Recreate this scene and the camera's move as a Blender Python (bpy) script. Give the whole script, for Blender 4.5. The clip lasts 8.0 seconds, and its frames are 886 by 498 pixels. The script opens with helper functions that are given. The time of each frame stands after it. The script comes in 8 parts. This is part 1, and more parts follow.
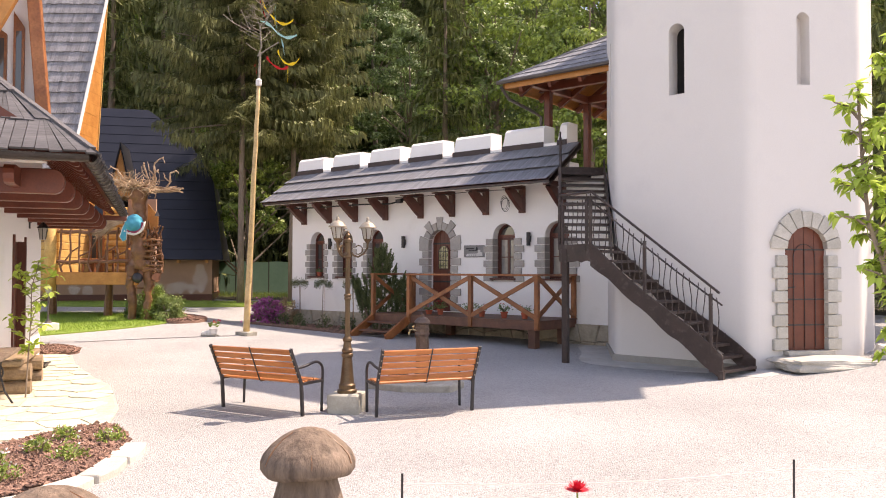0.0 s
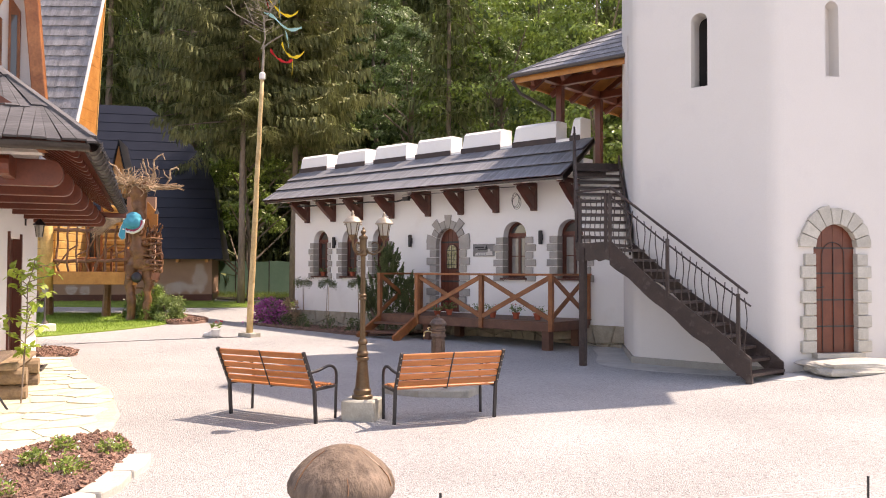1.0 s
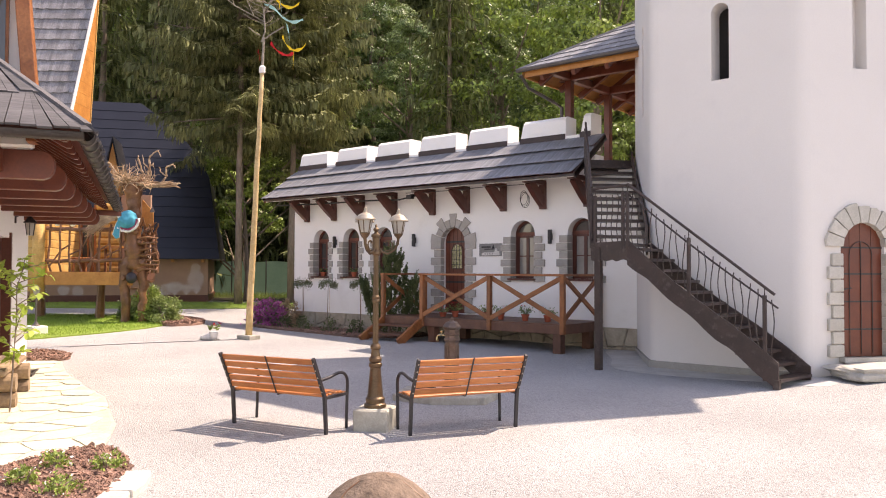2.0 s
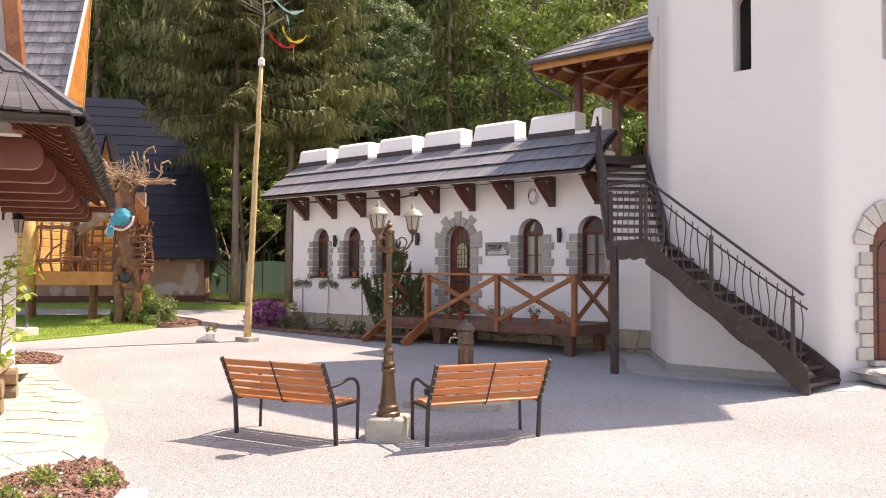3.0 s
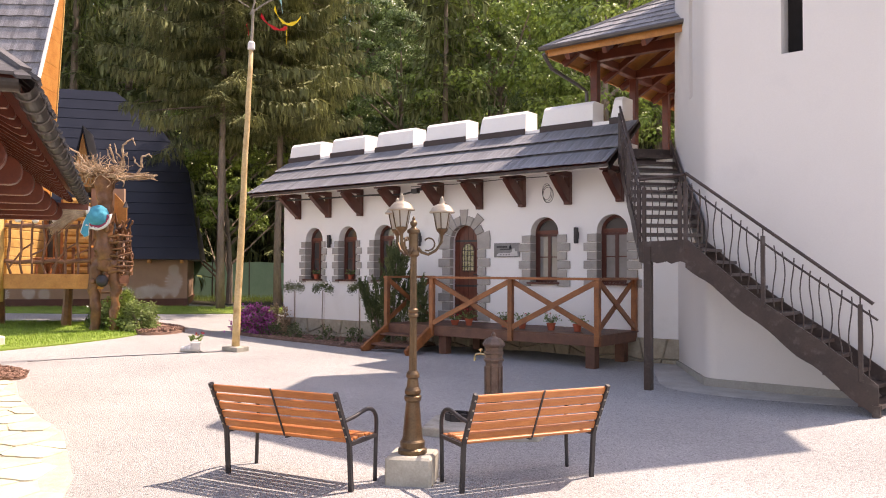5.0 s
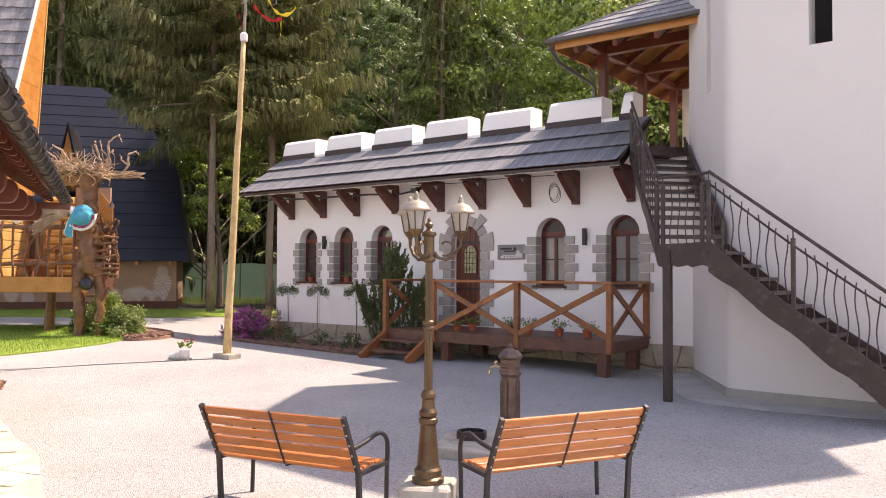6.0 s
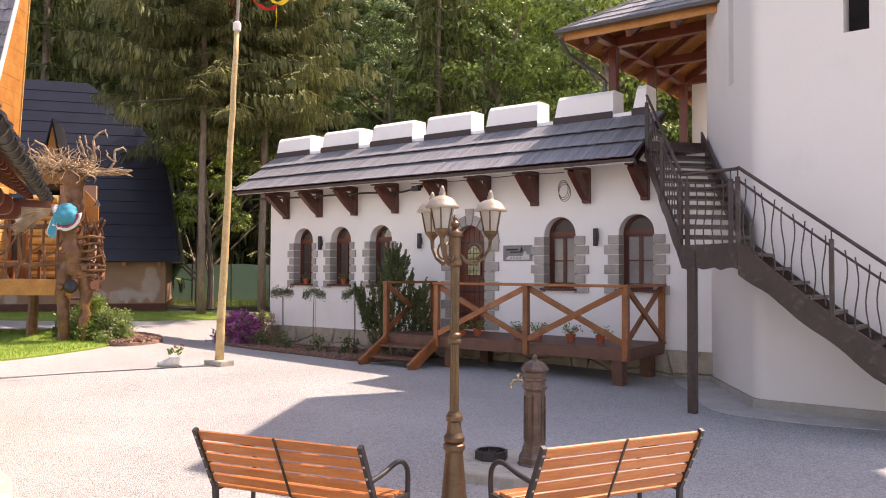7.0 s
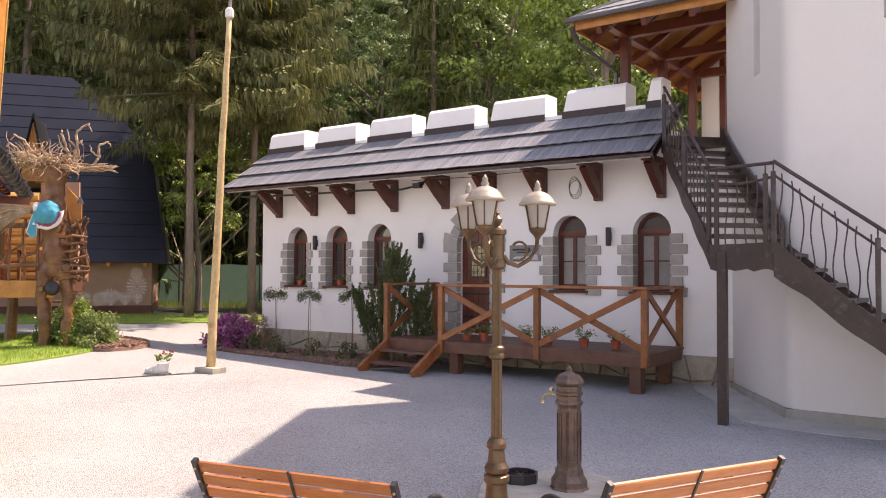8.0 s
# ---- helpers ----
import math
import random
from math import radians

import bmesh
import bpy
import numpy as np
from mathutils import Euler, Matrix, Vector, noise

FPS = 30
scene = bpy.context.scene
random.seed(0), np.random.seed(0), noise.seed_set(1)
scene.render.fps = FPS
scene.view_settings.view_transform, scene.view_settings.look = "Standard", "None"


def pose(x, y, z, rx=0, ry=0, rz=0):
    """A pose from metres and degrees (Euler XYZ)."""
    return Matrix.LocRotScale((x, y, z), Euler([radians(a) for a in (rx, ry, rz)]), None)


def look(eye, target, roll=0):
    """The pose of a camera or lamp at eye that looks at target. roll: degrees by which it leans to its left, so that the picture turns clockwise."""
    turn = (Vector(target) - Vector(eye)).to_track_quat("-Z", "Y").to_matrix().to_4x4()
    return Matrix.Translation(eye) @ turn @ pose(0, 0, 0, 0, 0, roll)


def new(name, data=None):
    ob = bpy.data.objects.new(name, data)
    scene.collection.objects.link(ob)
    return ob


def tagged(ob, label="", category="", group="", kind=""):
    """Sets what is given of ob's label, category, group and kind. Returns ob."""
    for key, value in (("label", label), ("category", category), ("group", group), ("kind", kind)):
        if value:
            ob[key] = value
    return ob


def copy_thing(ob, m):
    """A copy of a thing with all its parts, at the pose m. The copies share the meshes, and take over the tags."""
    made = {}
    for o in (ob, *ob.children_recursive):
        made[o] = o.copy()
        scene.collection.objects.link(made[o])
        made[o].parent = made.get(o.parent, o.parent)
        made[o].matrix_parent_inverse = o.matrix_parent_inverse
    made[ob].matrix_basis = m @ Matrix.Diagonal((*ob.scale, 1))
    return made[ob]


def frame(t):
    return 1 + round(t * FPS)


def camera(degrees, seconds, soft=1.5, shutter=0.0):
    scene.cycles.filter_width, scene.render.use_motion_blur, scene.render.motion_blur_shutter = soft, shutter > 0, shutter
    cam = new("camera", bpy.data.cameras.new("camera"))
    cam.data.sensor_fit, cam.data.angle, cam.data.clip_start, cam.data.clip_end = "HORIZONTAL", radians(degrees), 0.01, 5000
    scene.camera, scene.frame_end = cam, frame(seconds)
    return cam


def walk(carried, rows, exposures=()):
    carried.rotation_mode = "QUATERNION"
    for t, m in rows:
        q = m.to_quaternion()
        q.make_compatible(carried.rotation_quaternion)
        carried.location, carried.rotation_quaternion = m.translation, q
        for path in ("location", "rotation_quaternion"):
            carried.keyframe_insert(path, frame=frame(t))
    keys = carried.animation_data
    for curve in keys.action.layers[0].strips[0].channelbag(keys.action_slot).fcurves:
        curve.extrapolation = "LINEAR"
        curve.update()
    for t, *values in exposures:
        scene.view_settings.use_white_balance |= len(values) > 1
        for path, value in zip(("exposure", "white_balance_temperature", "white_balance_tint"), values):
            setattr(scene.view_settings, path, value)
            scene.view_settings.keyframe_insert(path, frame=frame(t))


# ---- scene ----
cam = camera(58.6, 8.0, soft=1.0)
PATH = [
    (0, look((13.440, -15.698, 1.795), (10.209, -11.885, 1.928), 0.14)),
    (0.5, look((13.135, -15.576, 1.776), (9.911, -11.757, 1.910), 0.16)),
    (1, look((12.859, -15.460, 1.773), (9.643, -11.634, 1.908), 0.17)),
    (1.5, look((12.561, -15.325, 1.775), (9.360, -11.487, 1.910), 0.18)),
    (3, look((11.704, -14.889, 1.752), (8.545, -11.015, 1.892), 0.21)),
    (3.5, look((11.400, -14.712, 1.747), (8.257, -10.825, 1.883), 0.19)),
    (4, look((11.097, -14.513, 1.755), (7.971, -10.613, 1.892), 0.21)),
    (4.5, look((10.778, -14.295, 1.783), (7.673, -10.379, 1.922), 0.23)),
    (6, look((9.846, -13.642, 1.872), (6.811, -9.672, 2.013), 0.25)),
    (6.5, look((9.509, -13.420, 1.892), (6.498, -9.431, 2.033), 0.24)),
    (7, look((9.188, -13.210, 1.909), (6.204, -9.201, 2.050), 0.24)),
    (7.5, look((8.832, -12.997, 1.924), (5.883, -8.962, 2.064), 0.22)),
    (8, look((8.484, -12.799, 1.927), (5.570, -8.739, 2.069), 0.21)),
]
walk(cam, PATH, exposures=[(0.0, 1.37, 8900, 27), (8.0, 1.42, 8900, 30)])

# ---- world, sun ----
SUN_FROM = Vector((0.44 * 0.635, 0.898 * 0.635, 1.0)).normalized()
world = bpy.data.worlds.new("sky")
scene.world = world
world.use_nodes = True
wn = world.node_tree
wn.nodes.clear()
sky = wn.nodes.new("ShaderNodeTexSky")
sky.sky_type = "NISHITA"
sky.sun_disc = False
sky.sun_elevation = math.asin(SUN_FROM.z)
sky.sun_rotation = math.atan2(SUN_FROM.x, SUN_FROM.y)
bg = wn.nodes.new("ShaderNodeBackground")
bg.inputs["Strength"].default_value = 0.15
wo = wn.nodes.new("ShaderNodeOutputWorld")
wn.links.new(sky.outputs[0], bg.inputs[0])
wn.links.new(bg.outputs[0], wo.inputs[0])
sun_data = bpy.data.lights.new("sun", "SUN")
sun_data.energy = 2.9
sun_data.angle = radians(0.6)
sun_data.color = (0.955, 0.992, 0.98)
sun_ob = new("sun", sun_data)
sun_ob.matrix_world = look(SUN_FROM * 60, (0, 0, 0))

# ---- materials ----
def surf(name, c1, c2, scale=3.0, rough=0.7, metal=0.0, bump=0.3, bscale=40.0, stretch=(1, 1, 1), rand=0.0,
         coords="object", c3=None, s3=0.6, fine=0.25, gloss=0.5, sub=0.0, dist=0.01):
    """A procedural surface: two colours mixed by large noise, a third by patches, fine grain and relief."""
    m = bpy.data.materials.new(name)
    m.use_nodes = True
    nt = m.node_tree
    bs = nt.nodes["Principled BSDF"]
    bs.inputs["Roughness"].default_value = rough
    bs.inputs["Metallic"].default_value = metal
    bs.inputs["Specular IOR Level"].default_value = gloss
    if coords == "object":
        src = nt.nodes.new("ShaderNodeTexCoord").outputs["Object"]
    else:
        src = nt.nodes.new("ShaderNodeNewGeometry").outputs["Position"]
    mp = nt.nodes.new("ShaderNodeMapping")
    mp.inputs["Scale"].default_value = stretch
    nt.links.new(src, mp.inputs[0])

    def noise_tex(sc, detail=4.0):
        n = nt.nodes.new("ShaderNodeTexNoise")
        n.inputs["Scale"].default_value = sc
        n.inputs["Detail"].default_value = detail
        n.inputs["Roughness"].default_value = 0.6
        nt.links.new(mp.outputs[0], n.inputs["Vector"])
        return n

    def ramp(sock, lo, hi):
        r = nt.nodes.new("ShaderNodeMapRange")
        r.inputs["From Min"].default_value, r.inputs["From Max"].default_value = lo, hi
        nt.links.new(sock, r.inputs["Value"])
        return r.outputs["Result"]

    def mix(fac, a, b, kind="MIX"):
        x = nt.nodes.new("ShaderNodeMix")
        x.data_type, x.blend_type = "RGBA", kind
        if isinstance(fac, float):
            x.inputs[0].default_value = fac
        else:
            nt.links.new(fac, x.inputs[0])
        for sock, v in ((x.inputs[6], a), (x.inputs[7], b)):
            if isinstance(v, tuple):
                sock.default_value = (*v, 1)
            else:
                nt.links.new(v, sock)
        return x.outputs[2]

    big = noise_tex(scale)
    col = mix(ramp(big.outputs["Fac"], 0.35, 0.65), c1, c2)
    if c3:
        col = mix(ramp(noise_tex(scale * s3, 6.0).outputs["Fac"], 0.55, 0.7), col, c3)
    grain = noise_tex(bscale, 5.0)
    if fine:
        col = mix(fine, col, mix(ramp(grain.outputs["Fac"], 0.3, 0.7), (0.25, 0.25, 0.25), (1.0, 1.0, 1.0)), "MULTIPLY")
    if rand:
        info = nt.nodes.new("ShaderNodeObjectInfo")
        geo = nt.nodes.new("ShaderNodeNewGeometry")
        add = nt.nodes.new("ShaderNodeMath")
        add.operation = "ADD"
        nt.links.new(info.outputs["Random"], add.inputs[0])
        nt.links.new(geo.outputs["Random Per Island"], add.inputs[1])
        fr = nt.nodes.new("ShaderNodeMath")
        fr.operation = "FRACT"
        nt.links.new(add.outputs[0], fr.inputs[0])
        hsv = nt.nodes.new("ShaderNodeHueSaturation")
        r = nt.nodes.new("ShaderNodeMapRange")
        r.inputs["To Min"].default_value, r.inputs["To Max"].default_value = 1 - rand, 1 + rand
        nt.links.new(fr.outputs[0], r.inputs["Value"])
        nt.links.new(r.outputs["Result"], hsv.inputs["Value"])
        nt.links.new(col, hsv.inputs["Color"])
        col = hsv.outputs["Color"]
    nt.links.new(col, bs.inputs["Base Color"])
    if bump:
        b = nt.nodes.new("ShaderNodeBump")
        b.inputs["Strength"].default_value = bump
        b.inputs["Distance"].default_value = dist
        nt.links.new(grain.outputs["Fac"], b.inputs["Height"])
        nt.links.new(b.outputs[0], bs.inputs["Normal"])
    if sub:
        tr = nt.nodes.new("ShaderNodeBsdfTranslucent")
        nt.links.new(col, tr.inputs[0])
        ms = nt.nodes.new("ShaderNodeMixShader")
        ms.inputs[0].default_value = sub
        nt.links.new(bs.outputs[0], ms.inputs[1])
        nt.links.new(tr.outputs[0], ms.inputs[2])
        nt.links.new(ms.outputs[0], nt.nodes["Material Output"].inputs[0])
    return m


def glass(name, tint, rough=0.03):
    m = bpy.data.materials.new(name)
    m.use_nodes = True
    bs = m.node_tree.nodes["Principled BSDF"]
    bs.inputs["Base Color"].default_value = (*tint, 1)
    bs.inputs["Roughness"].default_value = rough
    bs.inputs["Specular IOR Level"].default_value = 0.9
    return m


def gravel_surface():
    """Crushed pale stone: cells of differing grey with dark gaps, and broad paler and darker drifts."""
    m = bpy.data.materials.new("gravel_mat")
    m.use_nodes = True
    nt = m.node_tree
    bs = nt.nodes["Principled BSDF"]
    bs.inputs["Roughness"].default_value = 0.95
    bs.inputs["Specular IOR Level"].default_value = 0.2
    pos = nt.nodes.new("ShaderNodeNewGeometry").outputs["Position"]
    vo = nt.nodes.new("ShaderNodeTexVoronoi")
    vo.inputs["Scale"].default_value = 78
    nt.links.new(pos, vo.inputs["Vector"])
    sep = nt.nodes.new("ShaderNodeSeparateColor")
    nt.links.new(vo.outputs["Color"], sep.inputs[0])
    cell = nt.nodes.new("ShaderNodeValToRGB")
    el = cell.color_ramp.elements
    el[0].position, el[0].color = 0.0, (0.20, 0.20, 0.20, 1)
    el[1].position, el[1].color = 1.0, (0.51, 0.503, 0.495, 1)
    e = el.new(0.10)
    e.color = (0.345, 0.341, 0.336, 1)
    e = el.new(0.55)
    e.color = (0.40, 0.396, 0.39, 1)
    nt.links.new(sep.outputs[0], cell.inputs[0])
    gap = nt.nodes.new("ShaderNodeMapRange")
    gap.inputs["From Min"].default_value, gap.inputs["From Max"].default_value = 0.35, 0.85
    gap.inputs["To Min"].default_value, gap.inputs["To Max"].default_value = 1.0, 0.76
    nt.links.new(vo.outputs["Distance"], gap.inputs["Value"])
    big = nt.nodes.new("ShaderNodeTexNoise")
    big.inputs["Scale"].default_value, big.inputs["Detail"].default_value = 0.45, 6
    nt.links.new(pos, big.inputs["Vector"])
    drift = nt.nodes.new("ShaderNodeMapRange")
    drift.inputs["From Min"].default_value, drift.inputs["From Max"].default_value = 0.3, 0.7
    drift.inputs["To Min"].default_value, drift.inputs["To Max"].default_value = 0.90, 1.12
    nt.links.new(big.outputs["Fac"], drift.inputs["Value"])
    mul = nt.nodes.new("ShaderNodeMath")
    mul.operation = "MULTIPLY"
    nt.links.new(gap.outputs[0], mul.inputs[0])
    nt.links.new(drift.outputs[0], mul.inputs[1])
    mx = nt.nodes.new("ShaderNodeVectorMath")
    mx.operation = "SCALE"
    nt.links.new(cell.outputs[0], mx.inputs[0])
    nt.links.new(mul.outputs[0], mx.inputs["Scale"])
    nt.links.new(mx.outputs[0], bs.inputs["Base Color"])
    b = nt.nodes.new("ShaderNodeBump")
    b.inputs["Strength"].default_value, b.inputs["Distance"].default_value = 1.0, 0.009
    b.invert = True
    nt.links.new(vo.outputs["Distance"], b.inputs["Height"])
    nt.links.new(b.outputs[0], bs.inputs["Normal"])
    return m


M_GRAVEL = gravel_surface()
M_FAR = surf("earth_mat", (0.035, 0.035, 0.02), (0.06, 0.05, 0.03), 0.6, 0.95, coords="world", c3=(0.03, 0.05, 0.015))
M_LAWN = surf("lawn_mat", (0.21, 0.32, 0.045), (0.28, 0.40, 0.07), 1.5, 0.9, bump=0.6, bscale=60, coords="world", fine=0.5)
# one white plaster in two tones: walls' brighter, tower's dimmer light put into colour
M_PLASTER = surf("plaster_mat", (0.90, 0.88, 0.85), (0.92, 0.90, 0.87), 0.7, 0.9, bump=0.12, bscale=60, coords="world", c3=(0.87, 0.845, 0.81), s3=2.0, fine=0.06)
M_TOWER = surf("dimmed_tower_render_mat", (0.705, 0.668, 0.632), (0.735, 0.698, 0.662), 0.5, 0.9, bump=0.10, bscale=50, coords="world", c3=(0.69, 0.655, 0.625), s3=2.0, fine=0.05)
M_PLINTH = surf("plinth_mat", (0.40, 0.345, 0.265), (0.50, 0.44, 0.35), 5, 0.9, bump=0.6, bscale=22, coords="world", c3=(0.31, 0.265, 0.205), rand=0.08)
M_PLINTH_GREY = surf("plinth_grey_mat", (0.36, 0.34, 0.31), (0.42, 0.40, 0.36), 5, 0.9, bump=0.3, bscale=50, coords="world")
M_STONE = surf("stone_mat", (0.40, 0.37, 0.335), (0.48, 0.445, 0.405), 6, 0.9, bump=0.4, bscale=50, coords="world", rand=0.10)
M_TSTONE = surf("pale_stone_mat", (0.50, 0.47, 0.41), (0.58, 0.55, 0.49), 6, 0.9, bump=0.5, bscale=40, coords="world", rand=0.10)
M_MORTAR = surf("mortar_mat", (0.68, 0.66, 0.63), (0.74, 0.72, 0.70), 6, 0.9, bump=0.2, coords="world")
M_SHINGLE = surf("slate_shingle_mat", (0.205, 0.21, 0.23), (0.30, 0.306, 0.33), 4, 0.60, bump=0.5, bscale=40, stretch=(1.0, 0.10, 1), rand=0.2, fine=0.6, gloss=1.0, dist=0.006)
M_SHINGLE_OLD = surf("grey_shingle_mat", (0.085, 0.082, 0.086), (0.14, 0.133, 0.138), 4, 0.7, bump=0.6, bscale=50, stretch=(1, 0.08, 1), rand=0.25, fine=0.6)
M_JOINT = surf("joint_sand_mat", (0.50, 0.45, 0.34), (0.58, 0.53, 0.42), 8, 0.95, bump=0.5, coords="world")
M_SHINGLE_LIGHT = surf("weathered_shingle_mat", (0.25, 0.235, 0.24), (0.36, 0.345, 0.35), 4, 0.65, bump=0.6, bscale=45, stretch=(1, 0.08, 1), rand=0.22, fine=0.65)
M_ROOF_DARK = surf("dark_roof_mat", (0.013, 0.0140, 0.021), (0.018, 0.0192, 0.028), 1.5, 0.32, bump=0.12, bscale=30, coords="world", rand=0.08, gloss=0.55)
M_REDWOOD = surf("red_stain_mat", (0.14, 0.032, 0.017), (0.185, 0.046, 0.022), 4, 0.4, bump=0.2, bscale=40, coords="world", fine=0.3)
M_DARKRED = surf("dark_red_stain_mat", (0.10, 0.026, 0.017), (0.13, 0.036, 0.022), 4, 0.4, bump=0.2, bscale=40, coords="world", fine=0.3)
M_PORCH = surf("porch_wood_mat", (0.29, 0.092, 0.030), (0.42, 0.15, 0.052), 5, 0.45, bump=0.3, bscale=34, coords="world", fine=0.45, c3=(0.22, 0.075, 0.03), rand=0.18)
M_DECK = surf("deck_mat", (0.12, 0.050, 0.033), (0.175, 0.075, 0.046), 5, 0.55, bump=0.25, bscale=30, coords="world", rand=0.15)
M_BENCH = surf("bench_slat_mat", (0.50, 0.155, 0.045), (0.60, 0.215, 0.07), 5, 0.38, bump=0.15, bscale=25, stretch=(1, 7, 7), rand=0.16, fine=0.3)
M_IRON = surf("black_iron_mat", (0.025, 0.022, 0.024), (0.04, 0.035, 0.036), 8, 0.45, bump=0.2, bscale=80, fine=0.3)
M_STAIR = surf("stair_steel_mat", (0.046, 0.029, 0.025), (0.075, 0.046, 0.038), 3, 0.45, bump=0.3, bscale=40, coords="world", c3=(0.115, 0.09, 0.08), s3=2.6, fine=0.4)
M_BRONZE = surf("bronze_mat", (0.125, 0.080, 0.046), (0.19, 0.122, 0.068), 5, 0.40, metal=0.6, bump=0.2, bscale=60, c3=(0.12, 0.08, 0.04), fine=0.35)
M_BRASS = surf("brass_mat", (0.60, 0.47, 0.25), (0.68, 0.55, 0.31), 8, 0.25, metal=1.0, bump=0.1)
M_PUMP = surf("pump_iron_mat", (0.13, 0.088, 0.068), (0.24, 0.165, 0.13), 9, 0.36, metal=0.5, bump=0.25, bscale=60, fine=0.35)
M_GLOBE = surf("lamp_glass_mat", (0.52, 0.50, 0.45), (0.58, 0.56, 0.51), 5, 0.3, bump=0.0, fine=0.0, sub=0.4)
M_LAMPCAP = surf("lamp_cap_mat", (0.36, 0.30, 0.23), (0.46, 0.40, 0.32), 7, 0.45, metal=0.3, bump=0.2)
M_ORANGE = surf("orange_wood_mat", (0.50, 0.19, 0.045), (0.64, 0.28, 0.075), 3, 0.5, bump=0.2, bscale=30, coords="world", fine=0.3)
M_RAIL = surf("dark_branch_mat", (0.17, 0.07, 0.038), (0.28, 0.13, 0.07), 5, 0.6, bump=0.4, bscale=22, coords="world", fine=0.35)
M_LOG = surf("pale_log_mat", (0.62, 0.35, 0.105), (0.72, 0.44, 0.15), 4, 0.6, bump=0.3, bscale=25, coords="world", c3=(0.45, 0.24, 0.08), fine=0.3)
M_POLE = surf("peeled_pole_mat", (0.62, 0.42, 0.19), (0.72, 0.52, 0.27), 6, 0.6, bump=0.3, bscale=25, coords="world", c3=(0.45, 0.27, 0.11), fine=0.3)
M_TRUNK = surf("carved_trunk_mat", (0.17, 0.070, 0.032), (0.31, 0.14, 0.06), 4, 0.38, bump=0.5, bscale=20, coords="world", c3=(0.14, 0.06, 0.03), fine=0.35)
M_TWIG = surf("twig_mat", (0.34, 0.21, 0.12), (0.56, 0.40, 0.26), 5, 0.8, bump=0.2, rand=0.25)
M_BARK = surf("bark_mat", (0.24, 0.18, 0.135), (0.36, 0.275, 0.215), 4, 0.9, bump=0.8, bscale=18, stretch=(1, 1, 0.3), coords="world", fine=0.4, dist=0.03)
M_BROWNWALL = surf("brown_render_mat", (0.37, 0.22, 0.15), (0.43, 0.26, 0.175), 1.5, 0.9, bump=0.2, bscale=40, coords="world", fine=0.15)
M_WHITEPAINT = surf("white_paint_mat", (0.72, 0.68, 0.64), (0.78, 0.74, 0.70), 5, 0.8, bump=0.0, fine=0.0)
M_FENCE = surf("green_fence_mat", (0.27, 0.44, 0.345), (0.32, 0.49, 0.39), 2, 0.6, bump=0.2, bscale=40, coords="world", fine=0.2, sub=0.55)
M_GUTTER = surf("gutter_mat", (0.10, 0.085, 0.075), (0.13, 0.11, 0.10), 4, 0.35, metal=0.3, bump=0.05)
M_GLASS = glass("window_glass_mat", (0.075, 0.07, 0.066))
M_CURTAIN_GLASS = surf("curtained_glass_mat", (0.25, 0.235, 0.22), (0.33, 0.31, 0.29), 3, 0.12, bump=0.0, fine=0.0, gloss=0.8)
# near-black, the shade of unlit rooms put into the colour
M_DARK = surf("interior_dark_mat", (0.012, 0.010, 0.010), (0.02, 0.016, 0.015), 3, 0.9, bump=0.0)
M_CONCRETE = surf("concrete_mat", (0.40, 0.37, 0.31), (0.50, 0.47, 0.40), 6, 0.9, bump=0.4, bscale=50, coords="world", c3=(0.30, 0.28, 0.23))
M_MULCH = surf("bark_mulch_mat", (0.28, 0.15, 0.11), (0.42, 0.25, 0.185), 30, 0.9, bump=1.0, bscale=45, coords="world", rand=0.35, fine=0.5, dist=0.03)
M_FLAG = surf("flagstone_mat", (0.58, 0.555, 0.43), (0.65, 0.625, 0.51), 4, 0.85, bump=0.3, bscale=30, coords="world", c3=(0.56, 0.50, 0.38), rand=0.08)
M_SPRUCE = surf("spruce_mat", (0.11, 0.125, 0.048), (0.29, 0.295, 0.115), 1.3, 0.7, bump=0.0, coords="world", rand=0.35, fine=0.0, sub=0.15)
M_SPRUCE_DARK = surf("dark_spruce_mat", (0.105, 0.13, 0.05), (0.25, 0.275, 0.105), 0.9, 0.75, bump=0.0, coords="world", rand=0.4, fine=0.0, sub=0.15)
M_LEAF = surf("leaf_mat", (0.155, 0.24, 0.05), (0.30, 0.39, 0.09), 0.7, 0.42, bump=0.0, coords="world", rand=0.4, fine=0.0, sub=0.28)
M_LEAF_DEEP = surf("deep_leaf_mat", (0.12, 0.19, 0.07), (0.22, 0.30, 0.105), 0.7, 0.40, bump=0.0, coords="world", rand=0.35, fine=0.0, sub=0.3)
M_JUNIPER = surf("juniper_mat", (0.085, 0.115, 0.042), (0.15, 0.18, 0.07), 3, 0.8, bump=0.0, coords="world", rand=0.35, fine=0.0, sub=0.25)
M_PINK = surf("rhododendron_flower_mat", (0.46, 0.09, 0.31), (0.62, 0.19, 0.46), 6, 0.7, bump=0.0, coords="world", rand=0.3, fine=0.0, sub=0.2)
M_RED = surf("red_flower_mat", (0.55, 0.015, 0.03), (0.7, 0.03, 0.06), 9, 0.6, bump=0.0, rand=0.2, fine=0.0)
M_TERRA = surf("terracotta_mat", (0.50, 0.10, 0.05), (0.58, 0.14, 0.07), 8, 0.7, bump=0.1)
